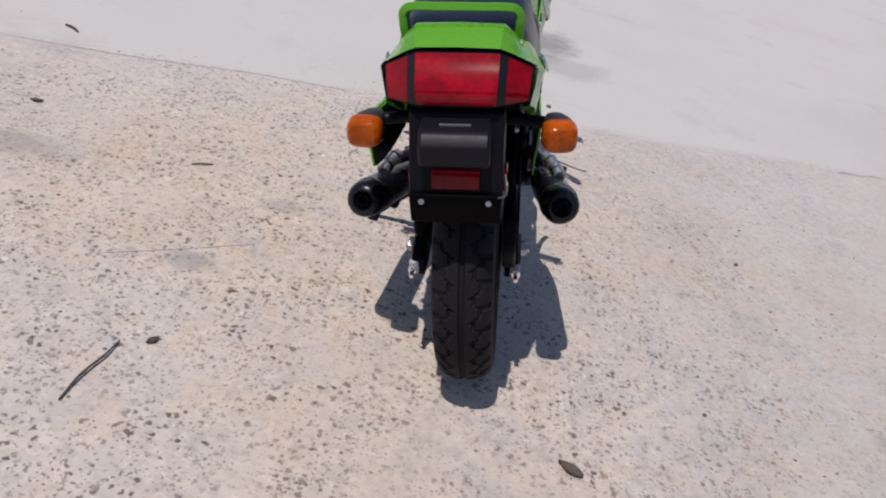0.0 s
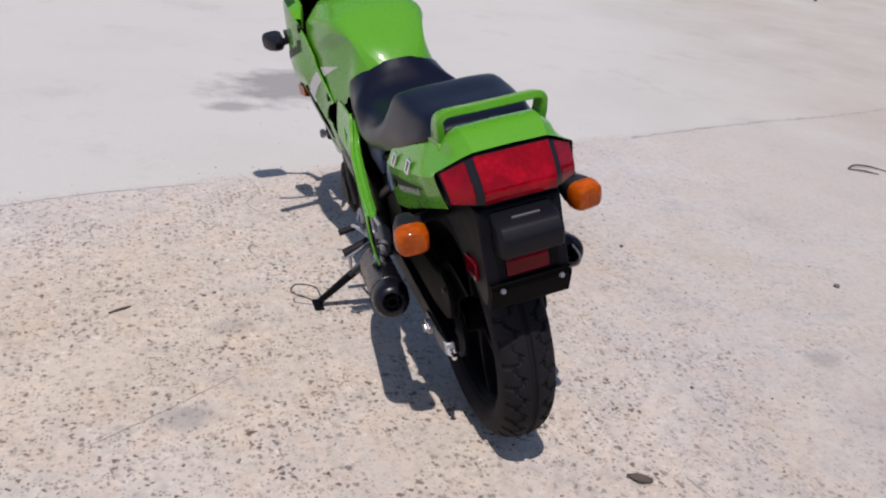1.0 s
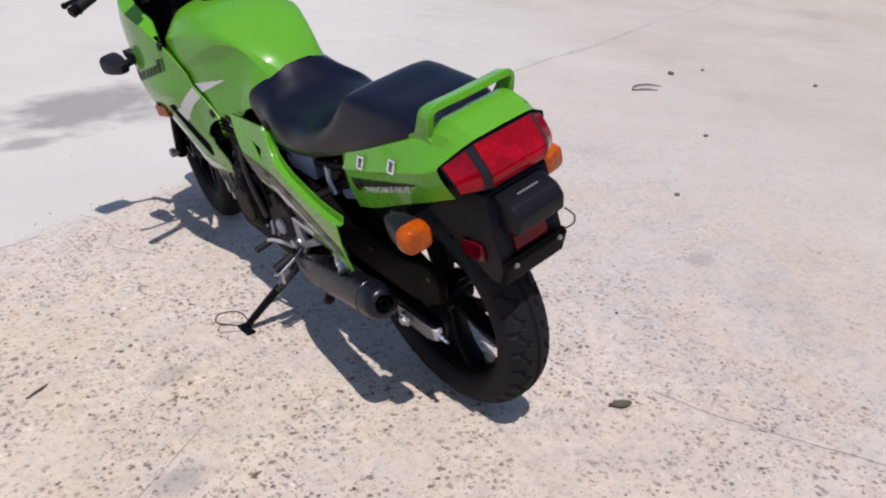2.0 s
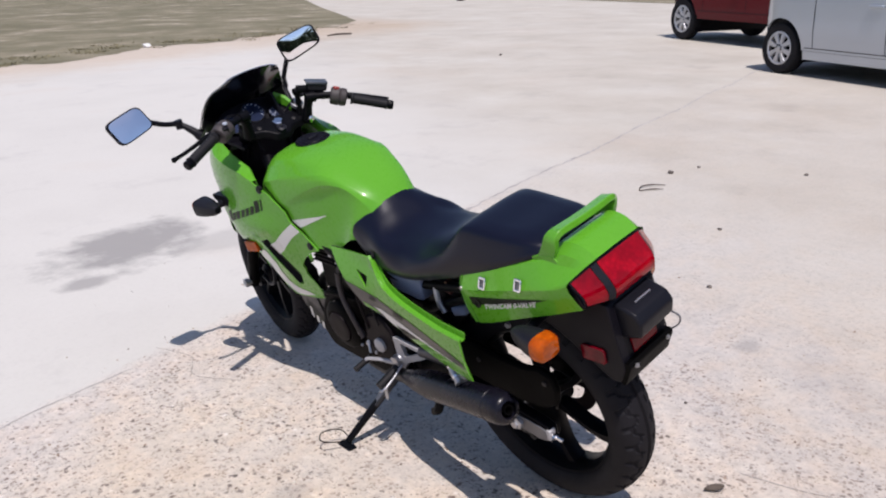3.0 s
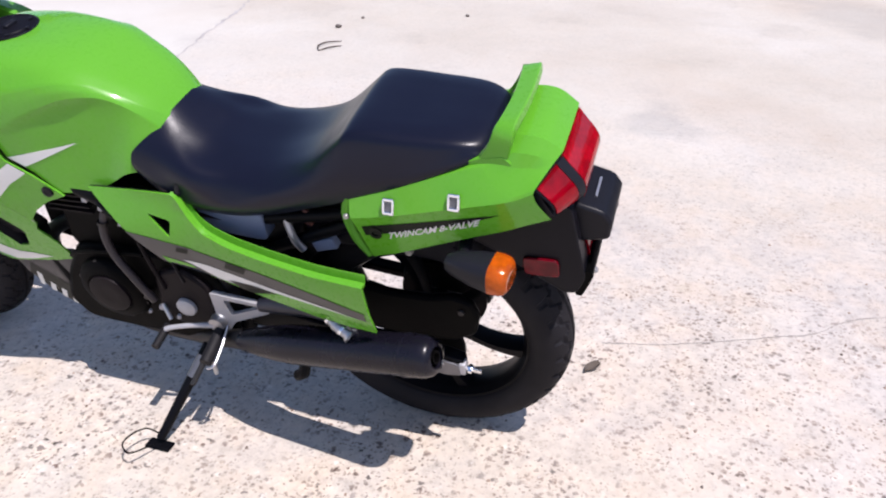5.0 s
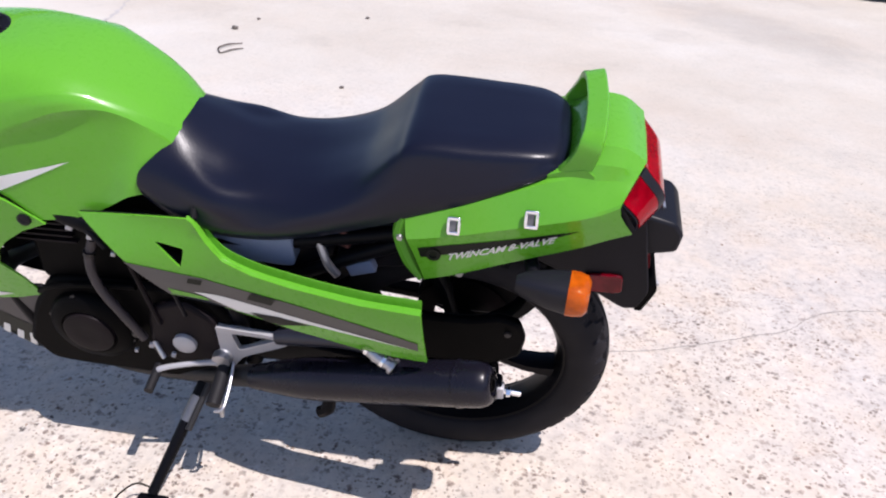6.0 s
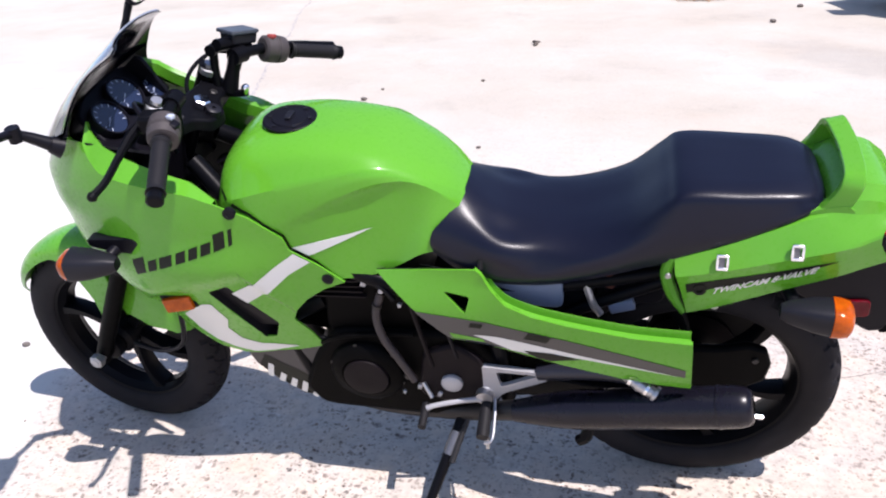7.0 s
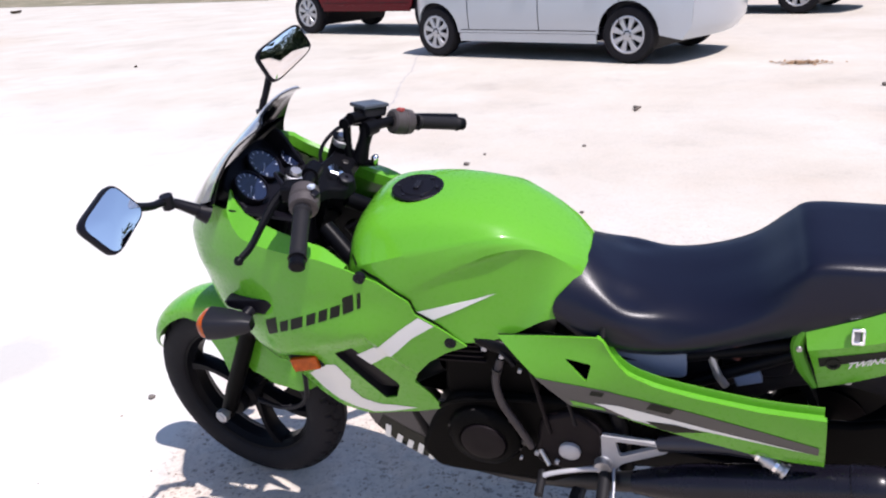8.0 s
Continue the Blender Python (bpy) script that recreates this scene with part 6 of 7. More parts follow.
# exhausts
for side in (1, -1):
    m0, m1 = (0.36, side * 0.178, 0.338), (-0.050, side * (0.222 if side > 0 else 0.205), 0.456)
    ax = P(*m1) - P(*m0)
    n = ax.length
    muf = part("muffler", revolve(bmesh.new(), [(-0.05, 0.024), (0.0, 0.032), (0.05, 0.0386), (0.09, 0.0414), (n - 0.06, 0.0414), (n - 0.02, 0.0402), (n - 0.006, 0.0368), (n + 0.001, 0.0304), (n + 0.003, 0.022), (n - 0.01, 0.018), (n - 0.03, 0.018), (n - 0.03, 0)], P(*m0), ax, 36), MUFFLER_BLACK, bike, "satin black muffler")
    part("end_cap", revolve(bmesh.new(), [(n - 0.055, 0.0420), (n - 0.02, 0.0409), (n - 0.006, 0.0373), (n + 0.002, 0.0309), (n + 0.0042, 0.0222)], P(*m0), ax, 36), MUFFLER_BLACK, muf, "black end cap")
    part("seam", revolve(bmesh.new(), [(n - 0.062, 0.0414), (n - 0.060, 0.0432), (n - 0.056, 0.0432), (n - 0.054, 0.0405)], P(*m0), ax, 36), MUFFLER_BLACK, muf)
    part("tail_pipe", revolve(bmesh.new(), [(n - 0.03, 0.013), (n + 0.004, 0.013), (n + 0.004, 0.010), (n - 0.03, 0.010)], P(*m0), ax, 18), ENGINE_BLACK, muf)
    part("header_pipe", bar([(0.84, side * 0.05, 0.50), (0.95, side * 0.06, 0.42), (0.93, side * 0.07, 0.26), (0.75, side * 0.09, 0.215), (0.55, side * 0.125, 0.25), (0.42, side * 0.165, 0.315), (0.34, side * 0.18, 0.35)], [0.017, 0.018, 0.018, 0.019, 0.02, 0.022, 0.026], 12, 50), WEAR_METAL, muf, "discoloured exhaust pipe")
    part("hanger", bar([(0.252, side * 0.196, 0.325), (0.256, side * 0.206, 0.30), (0.272, side * 0.208, 0.288)], [0.012, 0.014, 0.012], 8), BLACK_METAL, muf)

# footrest hangers, pegs, pedals
HANGER = [(0.505, 0.425), (0.47, 0.425), (0.345, 0.418), (0.335, 0.408), (0.345, 0.395), (0.435, 0.348), (0.455, 0.318), (0.475, 0.318), (0.505, 0.345)]
HANGER_HOLE = rounded([(0.450, 0.413), (0.358, 0.410), (0.440, 0.366)], 0.12, 3)
for side in (1, -1):
    hang = part("footrest_hanger", sheet(rounded(HANGER, 0.15, 3), lambda s, h, side=side: P(s, side * 0.148, h), 0.02, [HANGER_HOLE]), DULL_ALU, bike, "cast aluminium footrest hanger", solid=0.012, bevel=0.002)
    peg = part("footrest", bar([(0.470, side * 0.150, 0.335), (0.470, side * 0.20, 0.318), (0.470, side * 0.240, 0.308)], [0.012, 0.014, 0.014], 12), GRIP_RUBBER, hang, "black rubber footrest")
    part("edge_bar", bar([(0.452, side * 0.156, 0.340), (0.449, side * 0.205, 0.318), (0.452, side * 0.243, 0.303), (0.466, side * 0.246, 0.298)], 0.0035, 8, 20), ALUMINIUM, peg, "bright aluminium edge")
    part("feeler", bar([(0.462, side * 0.225, 0.300), (0.462, side * 0.229, 0.262)], 0.005, 8), ALUMINIUM, peg)
    part("pivot", revolve(bmesh.new(), [(0, 0.020), (0.018, 0.018), (0.02, 0)], P(0.475, side * 0.148, 0.345), (-side, 0, 0), 16), ALUMINIUM, hang)
    part("rear_hanger", bar([(0.36, side * 0.138, 0.412), (0.30, side * 0.148, 0.432), (0.23, side * 0.160, 0.448), (0.165, side * 0.18, 0.462)], [0.017, 0.018, 0.015, 0.013], 12, 24), ARM_GREY, bike, "dark grey passenger footrest hanger")
    fold = part("rear_footrest", bar([(0.185, side * 0.176, 0.470), (0.155, side * 0.197, 0.461), (0.124, side * 0.207, 0.449)], [0.013, 0.013, 0.011], 12), ALUMINIUM, bike, "folded aluminium passenger footrest")
    for k in range(4):
        f = k / 3
        part("rib", revolve(bmesh.new(), [(-0.003, 0.010), (-0.003, 0.0165), (0.003, 0.0165), (0.003, 0.010)], P(0.172 - 0.046 * f, side * (0.186 + 0.020 * f), 0.4665 - 0.0165 * f), P(-0.06, side * 0.03, -0.021), 12), CHROME if k in (0, 2) else ALUMINIUM, fold)
    part("seat_bracket_bolt", revolve(bmesh.new(), [(0, 0.008), (0.008, 0.007), (0.008, 0)], P(0.027, side * 0.10, 0.60), (-side, 0, 0), 10), ALUMINIUM, bike)
part("sprocket_bolt_cover", revolve(bmesh.new(), [(-0.02, 0.024), (0.010, 0.023), (0.014, 0.018), (0.016, 0)], P(0.545, 0.148, 0.374), (-1, 0, 0), 24), DULL_ALU, engine, "bright round cover")
shift = part("shift_lever", bar([(0.475, 0.160, 0.340), (0.53, 0.172, 0.338), (0.585, 0.180, 0.325), (0.60, 0.182, 0.318)], [0.007, 0.0055, 0.0055, 0.006], 8), DULL_ALU, bike, "aluminium gear lever")
part("toe_rubber", bar([(0.605, 0.165, 0.312), (0.605, 0.225, 0.304)], 0.0095, 10), GRIP_RUBBER, shift)
part("link_rod", bar([(0.61, 0.15, 0.365), (0.59, 0.165, 0.335)], 0.005, 8), ALUMINIUM, shift)
part("brake_pedal", bar([(0.475, -0.165, 0.335), (0.56, -0.18, 0.32), (0.61, -0.20, 0.315)], 0.008, 8), ALUMINIUM, bike, "aluminium brake pedal")

# side stand, down to the ground
inv = (Matrix.Translation((0, 0, 0.002)) @ Matrix.Rotation(radians(-LEAN), 4, "Y")).inverted()
foot = inv @ Vector((-0.338, 0.606, 0.012))
hinge = P(0.525, 0.125, 0.262)
mid = hinge.lerp(foot, 0.42)
stand = part("side_stand", tube(bmesh.new(), [hinge, mid, hinge.lerp(foot, 0.97)], [0.014, 0.0125, 0.0105], 12), BLACK_METAL, bike, "black side stand resting on the concrete")
bm = block((0, 0, 0), (0.030, 0.062, 0.007))
bm.transform(Matrix.Translation(inv @ Vector((-0.340, 0.604, 0.0045))) @ Matrix.Rotation(radians(LEAN), 4, "Y"))
part("foot", bm, BLACK_METAL, stand, bevel=0.003)
part("worn_sleeve", tube(bmesh.new(), [hinge.lerp(foot, 0.20), hinge.lerp(foot, 0.40)], 0.0138, 12), WEAR_BARE, stand, "bare metal where paint has worn off")
lp = [(-0.332, 0.60, 0.03), (-0.345, 0.63, 0.05), (-0.405, 0.645, 0.055), (-0.42, 0.625, 0.045), (-0.36, 0.60, 0.025)]
part("wire_loop", tube(bmesh.new(), [inv @ Vector(q) for q in lp], 0.002, 6, 24), BLACK_METAL, stand)
part("spring", tube(bmesh.new(), [hinge + Vector((-0.012, -0.01, 0)), mid + Vector((-0.015, -0.012, 0))], 0.007, 8), WEAR_METAL, stand)


# ---- ground ----
def sheet_grid(xs, ys, height):
    bm = bmesh.new()
    vs = [[bm.verts.new((x, y, height(x, y))) for x in xs] for y in ys]
    for a, b in zip(vs, vs[1:]):
        for k in range(len(xs) - 1):
            bm.faces.new((a[k], a[k + 1], b[k + 1], b[k]))
    return bm


far_steps = [-600, -300, -150, -70, -30, -12]
axis_steps = far_steps + [k * 0.5 for k in range(-12, 25)] + [16, 25, 40, 70, 150, 300, 600]
ground = part("ground", sheet_grid(axis_steps, axis_steps, lambda x, y: 0.0), CONCRETE)
tagged(ground, "pale weathered concrete paving with exposed aggregate", "ground", kind="structure")


def joint_y(x):
    return 1.75 + 0.26 * x


# open joint between the two pours, and cracks
def crack(points, width, label):
    pts = spline(points, 12 * len(points))
    rng = random.Random(len(points) * 7 + 3)
    bm = bmesh.new()
    rows = []
    for i, (x, y) in enumerate(pts):
        d = np.array(pts[min(i + 1, len(pts) - 1)]) - np.array(pts[max(i - 1, 0)])
        n = np.array([-d[1], d[0]]) / (np.linalg.norm(d) + 1e-9)
        w = width * rng.uniform(0.25, 1.0)
        o = rng.uniform(-1, 1) * width * 0.4
        c = np.array([x, y]) + n * o
        rows.append([bm.verts.new((*(c + n * w * k), 0.0012 if k else 0.0008)) for k in (-0.5, 0, 0.5)])
    for a, b in zip(rows, rows[1:]):
        for k in range(2):
            bm.faces.new((a[k], a[k + 1], b[k + 1], b[k]))
    ob = part("crack", bm, CRACK if width > 0.007 else HAIRLINE)
    return tagged(ob, label, "crack", kind="structure")


CRACK = plastic("crack_dirt", (0.33, 0.31, 0.295), 0.95, 60.0, 0.9)
HAIRLINE = plastic("hairline_dirt", (0.25, 0.23, 0.21), 0.95, 60.0, 0.9)
crack([(x, joint_y(x) + 0.02 * math.sin(3 * x)) for x in np.arange(1.7, 9.6, 0.6)], 0.030, "dirty open joint between concrete slabs")
crack([(x, joint_y(x) + 0.02 * math.sin(5 * x)) for x in np.arange(-2.6, -0.4, 0.4)], 0.008, "fine joint between concrete slabs")
crack([(-0.46, 1.70), (-0.40, 1.52), (-0.46, 1.38), (-0.36, 1.22)], 0.006, "hairline crack in the concrete")
crack([(-0.98, 0.05), (-0.80, 0.16), (-0.62, 0.28)], 0.003, "hairline crack in the concrete")
crack([(0.38, -0.30), (0.42, -0.45), (0.465, -0.56), (0.555, -0.75), (0.61, -0.86), (0.70, -0.95), (0.755, -1.05), (0.80, -1.30)], 0.005, "hairline crack in the concrete")

# loose grit
rng = random.Random(11)
grit = bmesh.new()
for k in range(2600):
    x, y = rng.gauss(-0.25, 1.0), rng.gauss(0.3, 1.0)
    if y > joint_y(x) + 0.1 and rng.random() < 0.85:
        continue
    r = 0.0018 + 0.0045 * rng.random() ** 3
    a0, e = rng.random() * 6.28, rng.uniform(0.6, 1.0)
    n = rng.choice((5, 6, 7))
    lo = [grit.verts.new((x + r * math.cos(a0 + 6.283 * j / n) * rng.uniform(0.8, 1.15), y + r * e * math.sin(a0 + 6.283 * j / n) * rng.uniform(0.8, 1.15), -0.001)) for j in range(n)]
    hi = [grit.verts.new((v.co.x * 0.72 + x * 0.28, v.co.y * 0.72 + y * 0.28, r * rng.uniform(0.35, 0.6))) for v in lo]
    grit.faces.new(hi)
    for j in range(n):
        grit.faces.new((lo[j], lo[(j + 1) % n], hi[(j + 1) % n], hi[j]))


def grit_mat():
    m = Nodes("grit", (0.3, 0.25, 0.2), 0.85)
    rnd = m.node("ShaderNodeNewGeometry", 8)
    m.put("Base Color", m.ramp(rnd, [(0.0, (0.13, 0.11, 0.095)), (0.35, (0.28, 0.20, 0.15)), (0.6, (0.42, 0.36, 0.30)), (1.0, (0.58, 0.53, 0.47))]))
    return m.mat


tagged(part("grit", grit, grit_mat(), smooth=0), "fine loose brown and grey grit on the concrete", "gravel", kind="stuff")


# ---- litter on the paving ----
def twig(points, r, label="thin dead twig lying on the concrete"):
    bm = tube(bmesh.new(), [Vector((x, y, max(z, r * 0.9))) for x, y, z in points], [r * 0.7, r, r, r * 0.5], 7, 6 * len(points))
    tagged(part("twig", bm, TWIG), label, "twig", "twigs")


def dry_leaf(x, y, size, turn, label="curled dry brown leaf on the concrete"):
    bm = bmesh.new()
    m = Matrix.Translation((x, y, 0.003)) @ Matrix.Rotation(radians(turn), 4, "Z")
    rows = []
    for i in range(9):
        f = i / 8
        w = size * 0.24 * math.sin(math.pi * min(0.98, 0.04 + f)) ** 0.8
        rows.append([bm.verts.new(m @ Vector(((f - 0.5) * size, w * v, 0.010 * size / 0.06 * (abs(v) ** 2 * 0.8 + 0.8 * (f - 0.5) ** 2)))) for v in (-1, -0.5, 0, 0.5, 1)])
    for a, b in zip(rows, rows[1:]):
        for k in range(4):
            bm.faces.new((a[k], a[k + 1], b[k + 1], b[k]))
    tagged(part("dry_leaf", bm, LEAF_DRY, solid=0.0008), label, "leaf", "dry leaves")


def pebble(x, y, r, mat=None, label="small dark stone on the concrete"):
    bm = bmesh.new()
    bmesh.ops.create_icosphere(bm, subdivisions=2, radius=r)
    for v in bm.verts:
        v.co *= 1 + 0.25 * noise.noise(v.co / r * 1.3 + Vector((x * 9, y * 7, 0)))
        v.co.z *= 0.6
    bm.transform(Matrix.Translation((x, y, r * 0.5)))
    tagged(part("pebble", bm, mat or STONE, smooth=60), label, "stone", "pebbles")


twig([(-0.795, -0.444, 0.004), (-0.79, -0.37, 0.008), (-0.772, -0.29, 0.008), (-0.768, -0.235, 0.004)], 0.0029)
twig([(-0.932, 0.633, 0.003), (-0.91, 0.642, 0.006), (-0.89, 0.652, 0.006), (-0.872, 0.666, 0.003)], 0.003)
twig([(2.79, 1.685, 0.006), (2.86, 1.72, 0.012), (2.95, 1.70, 0.012), (3.02, 1.64, 0.006)], 0.005, "short forked stick on the concrete")
twig([(2.79, 1.68, 0.006), (2.86, 1.640, 0.01), (2.92, 1.595, 0.006)], 0.0045, "short forked stick on the concrete")
twig([(-1.77, 1.50, 0.004), (-1.74, 1.49, 0.006), (-1.70, 1.46, 0.004)], 0.006)
twig([(5.15, 0.86, 0.01), (5.2, 0.84, 0.02), (5.25, 0.87, 0.02), (5.28, 0.82, 0.01)], 0.014, "bent dry stick on the concrete")
dry_leaf(0.255, -0.292, 0.062, 150)
dry_leaf(-0.704, -0.209, 0.034, 60)
dry_leaf(-1.504, 0.789, 0.04, 20)
dry_leaf(8.59, 8.4, 0.12, 30)
dry_leaf(25.7, 27.1, 0.7, 10, "large dark scrap lying far off on the concrete")
for x, y, r in ((3.337, 1.802, 0.020), (3.62, 1.75, 0.012), (0.244, 2.03, 0.012), (0.62, 0.02, 0.006), (1.6, 0.5, 0.012), (2.4, 0.9, 0.012), (6.3, -1.2, 0.03), (7.2, -1.6, 0.03), (0.9, 0.9, 0.008), (3.9, 1.1, 0.014)):
    pebble(x, y, r)

# ---- grass verge with its sandy edge ----
front = [(-40, 9.5), (-12, 11.2), (-3, 13.0), (2.5, 13.9), (5.4, 14.9), (8.6, 16.0), (11.4, 17.2), (13.4, 18.8)]
front = [(float(x), float(y) + 0.9 * noise.noise(Vector((x * 0.45, 1.0, 0))) + 0.5 * noise.noise(Vector((x * 1.7, 5.0, 0)))) for x, y in spline(front, 130)]
VERGE = front + [ (15.5, 22.5), (18.5, 28.0), (24, 37.5), (42, 68), (60, 110), (-60, 110), (-60, 9)]
verge = part("verge", sheet(VERGE, lambda x, y: Vector((x, y, 0.004 + 0.03 * noise.noise(Vector((x * 0.4, y * 0.4, 0))) ** 2)), 1.5), SOIL)
tagged(verge, "sandy soil verge with worn patches", "verge", kind="structure")
far = part("verge", sheet([(26.3, 16.0), (29.0, 25.0), (31.9, 34.1), (40, 60), (90, 70), (90, 20), (60, 13), (35, 13)], lambda x, y: Vector((x, y, 0.012)), 4.0), SOIL)
tagged(far, "far grassy edge of the paved yard", "verge", kind="structure")
rng = random.Random(5)
grass_v, grass_f = [], []

count = 0
while count < 11000:
    y = 12.5 + 47.0 * rng.random() ** 1.7
    x = rng.uniform(-8 - 0.2 * (y - 12), 14 + 0.58 * max(0, y - 18))
    edge = 14.5 + 0.27 * (x - 2.5) + 1.1 * noise.noise(Vector((x * 0.7, 3.0, 0)))
    right = 13.0 + 0.56 * max(0, y - 18.6) + 0.5 * noise.noise(Vector((y * 0.5, 9.0, 0)))
    patch = noise.noise(Vector((x * 0.35, y * 0.5, 7.0))) + 0.5 * noise.noise(Vector((x * 1.6, y * 1.6, 2.0)))
    if y < edge or x > right or patch < -0.16:
        count += 0.2
        continue
    big = 1.0 + (y - 12) * 0.04
    for _ in range(3):
        bx, by = x + rng.gauss(0, 0.06) * big, y + rng.gauss(0, 0.06) * big
        a, h, w = rng.random() * 6.28, rng.uniform(0.003, 0.010) * big, rng.uniform(0.015, 0.03) * big
        lean = rng.uniform(0.02, 0.07) * big
        k = len(grass_v)
        grass_v += [(bx - w * math.sin(a), by + w * math.cos(a), 0.0), (bx + w * math.sin(a), by - w * math.cos(a), 0.0), (bx + lean * math.cos(a), by + lean * math.sin(a), h)]
        grass_f.append((k, k + 1, k + 2))
    count += 1
# a ragged fringe of taller dry tufts along the sand
for _ in range(1500):
    x = rng.uniform(-6, 11.5)
    y = 14.2 + 0.27 * (x - 2.5) + 1.1 * noise.noise(Vector((x * 0.7, 3.0, 0))) + rng.expovariate(2.2)
    if noise.noise(Vector((x * 1.1, y * 1.4, 4.0))) < 0.0:
        continue
    for _ in range(6):
        a, h = rng.random() * 6.28, rng.uniform(0.02, 0.06)
        bx, by, w = x + rng.gauss(0, 0.05), y + rng.gauss(0, 0.05), rng.uniform(0.006, 0.014)
        k = len(grass_v)
        grass_v += [(bx - w * math.sin(a), by + w * math.cos(a), 0.0), (bx + w * math.sin(a), by - w * math.cos(a), 0.0), (bx + 0.05 * math.cos(a), by + 0.05 * math.sin(a), h)]
        grass_f.append((k, k + 1, k + 2))
me = bpy.data.meshes.new("grass")
me.from_pydata(grass_v, [], grass_f)
me.materials.append(GRASS)
tagged(new("grass", me), "short dry olive-green grass with bare patches", "grass", kind="stuff")



def litter(x, y, size):
    """A crumpled scrap of white paper."""
    bm = bmesh.new()
    bmesh.ops.create_icosphere(bm, subdivisions=2, radius=size)
    for v in bm.verts:
        v.co *= 1 + 0.55 * noise.noise(v.co / size * 2.1 + Vector((x, y, 0)))
        v.co.z *= 0.5
    bm.transform(Matrix.Translation((x, y, size * 0.42)))
    tagged(part("paper_scrap", bm, plastic("white_paper", (0.72, 0.72, 0.71), 0.8, 40.0, 0.4)), "crumpled white scrap of paper on the sandy verge", "litter")


litter(5.5, 15.38, 0.085)
twig([(9.35, 14.5, 0.02), (9.6, 14.52, 0.035), (9.9, 14.5, 0.03), (10.1, 14.6, 0.015)], 0.022, "dead brown branch lying beside the verge")
# low dark scrub added round the far edges, unseen, to darken the mirrors
rng = random.Random(8)
sv, sf = [], []
for k in range(14000):
    a = rng.random() * 6.283
    R_ = rng.uniform(34, 50)
    if math.sin(a - 0.5) > -0.15:
        continue
    x, y, z = R_ * math.cos(a), R_ * math.sin(a), rng.random() ** 1.5 * (7.5 + 4.0 * noise.noise(Vector((math.cos(a) * 6, math.sin(a) * 6, 0))))
    r = rng.uniform(0.5, 1.2)
    for _ in range(3):
        i = len(sv)
        c = Vector((x + rng.gauss(0, r), y + rng.gauss(0, r), max(0.2, z + rng.gauss(0, 0.4))))
        for _ in range(3):
            sv.append(tuple(c + Vector((rng.gauss(0, 0.55), rng.gauss(0, 0.55), rng.gauss(0, 0.5)))))
        sf.append((i, i + 1, i + 2))
me = bpy.data.meshes.new("scrub")
me.from_pydata(sv, [], sf)
me.materials.append(WOODS)
tagged(new("scrub", me), "distant dark green trees and scrub added behind the yard for the mirrors", "bushes", kind="stuff")


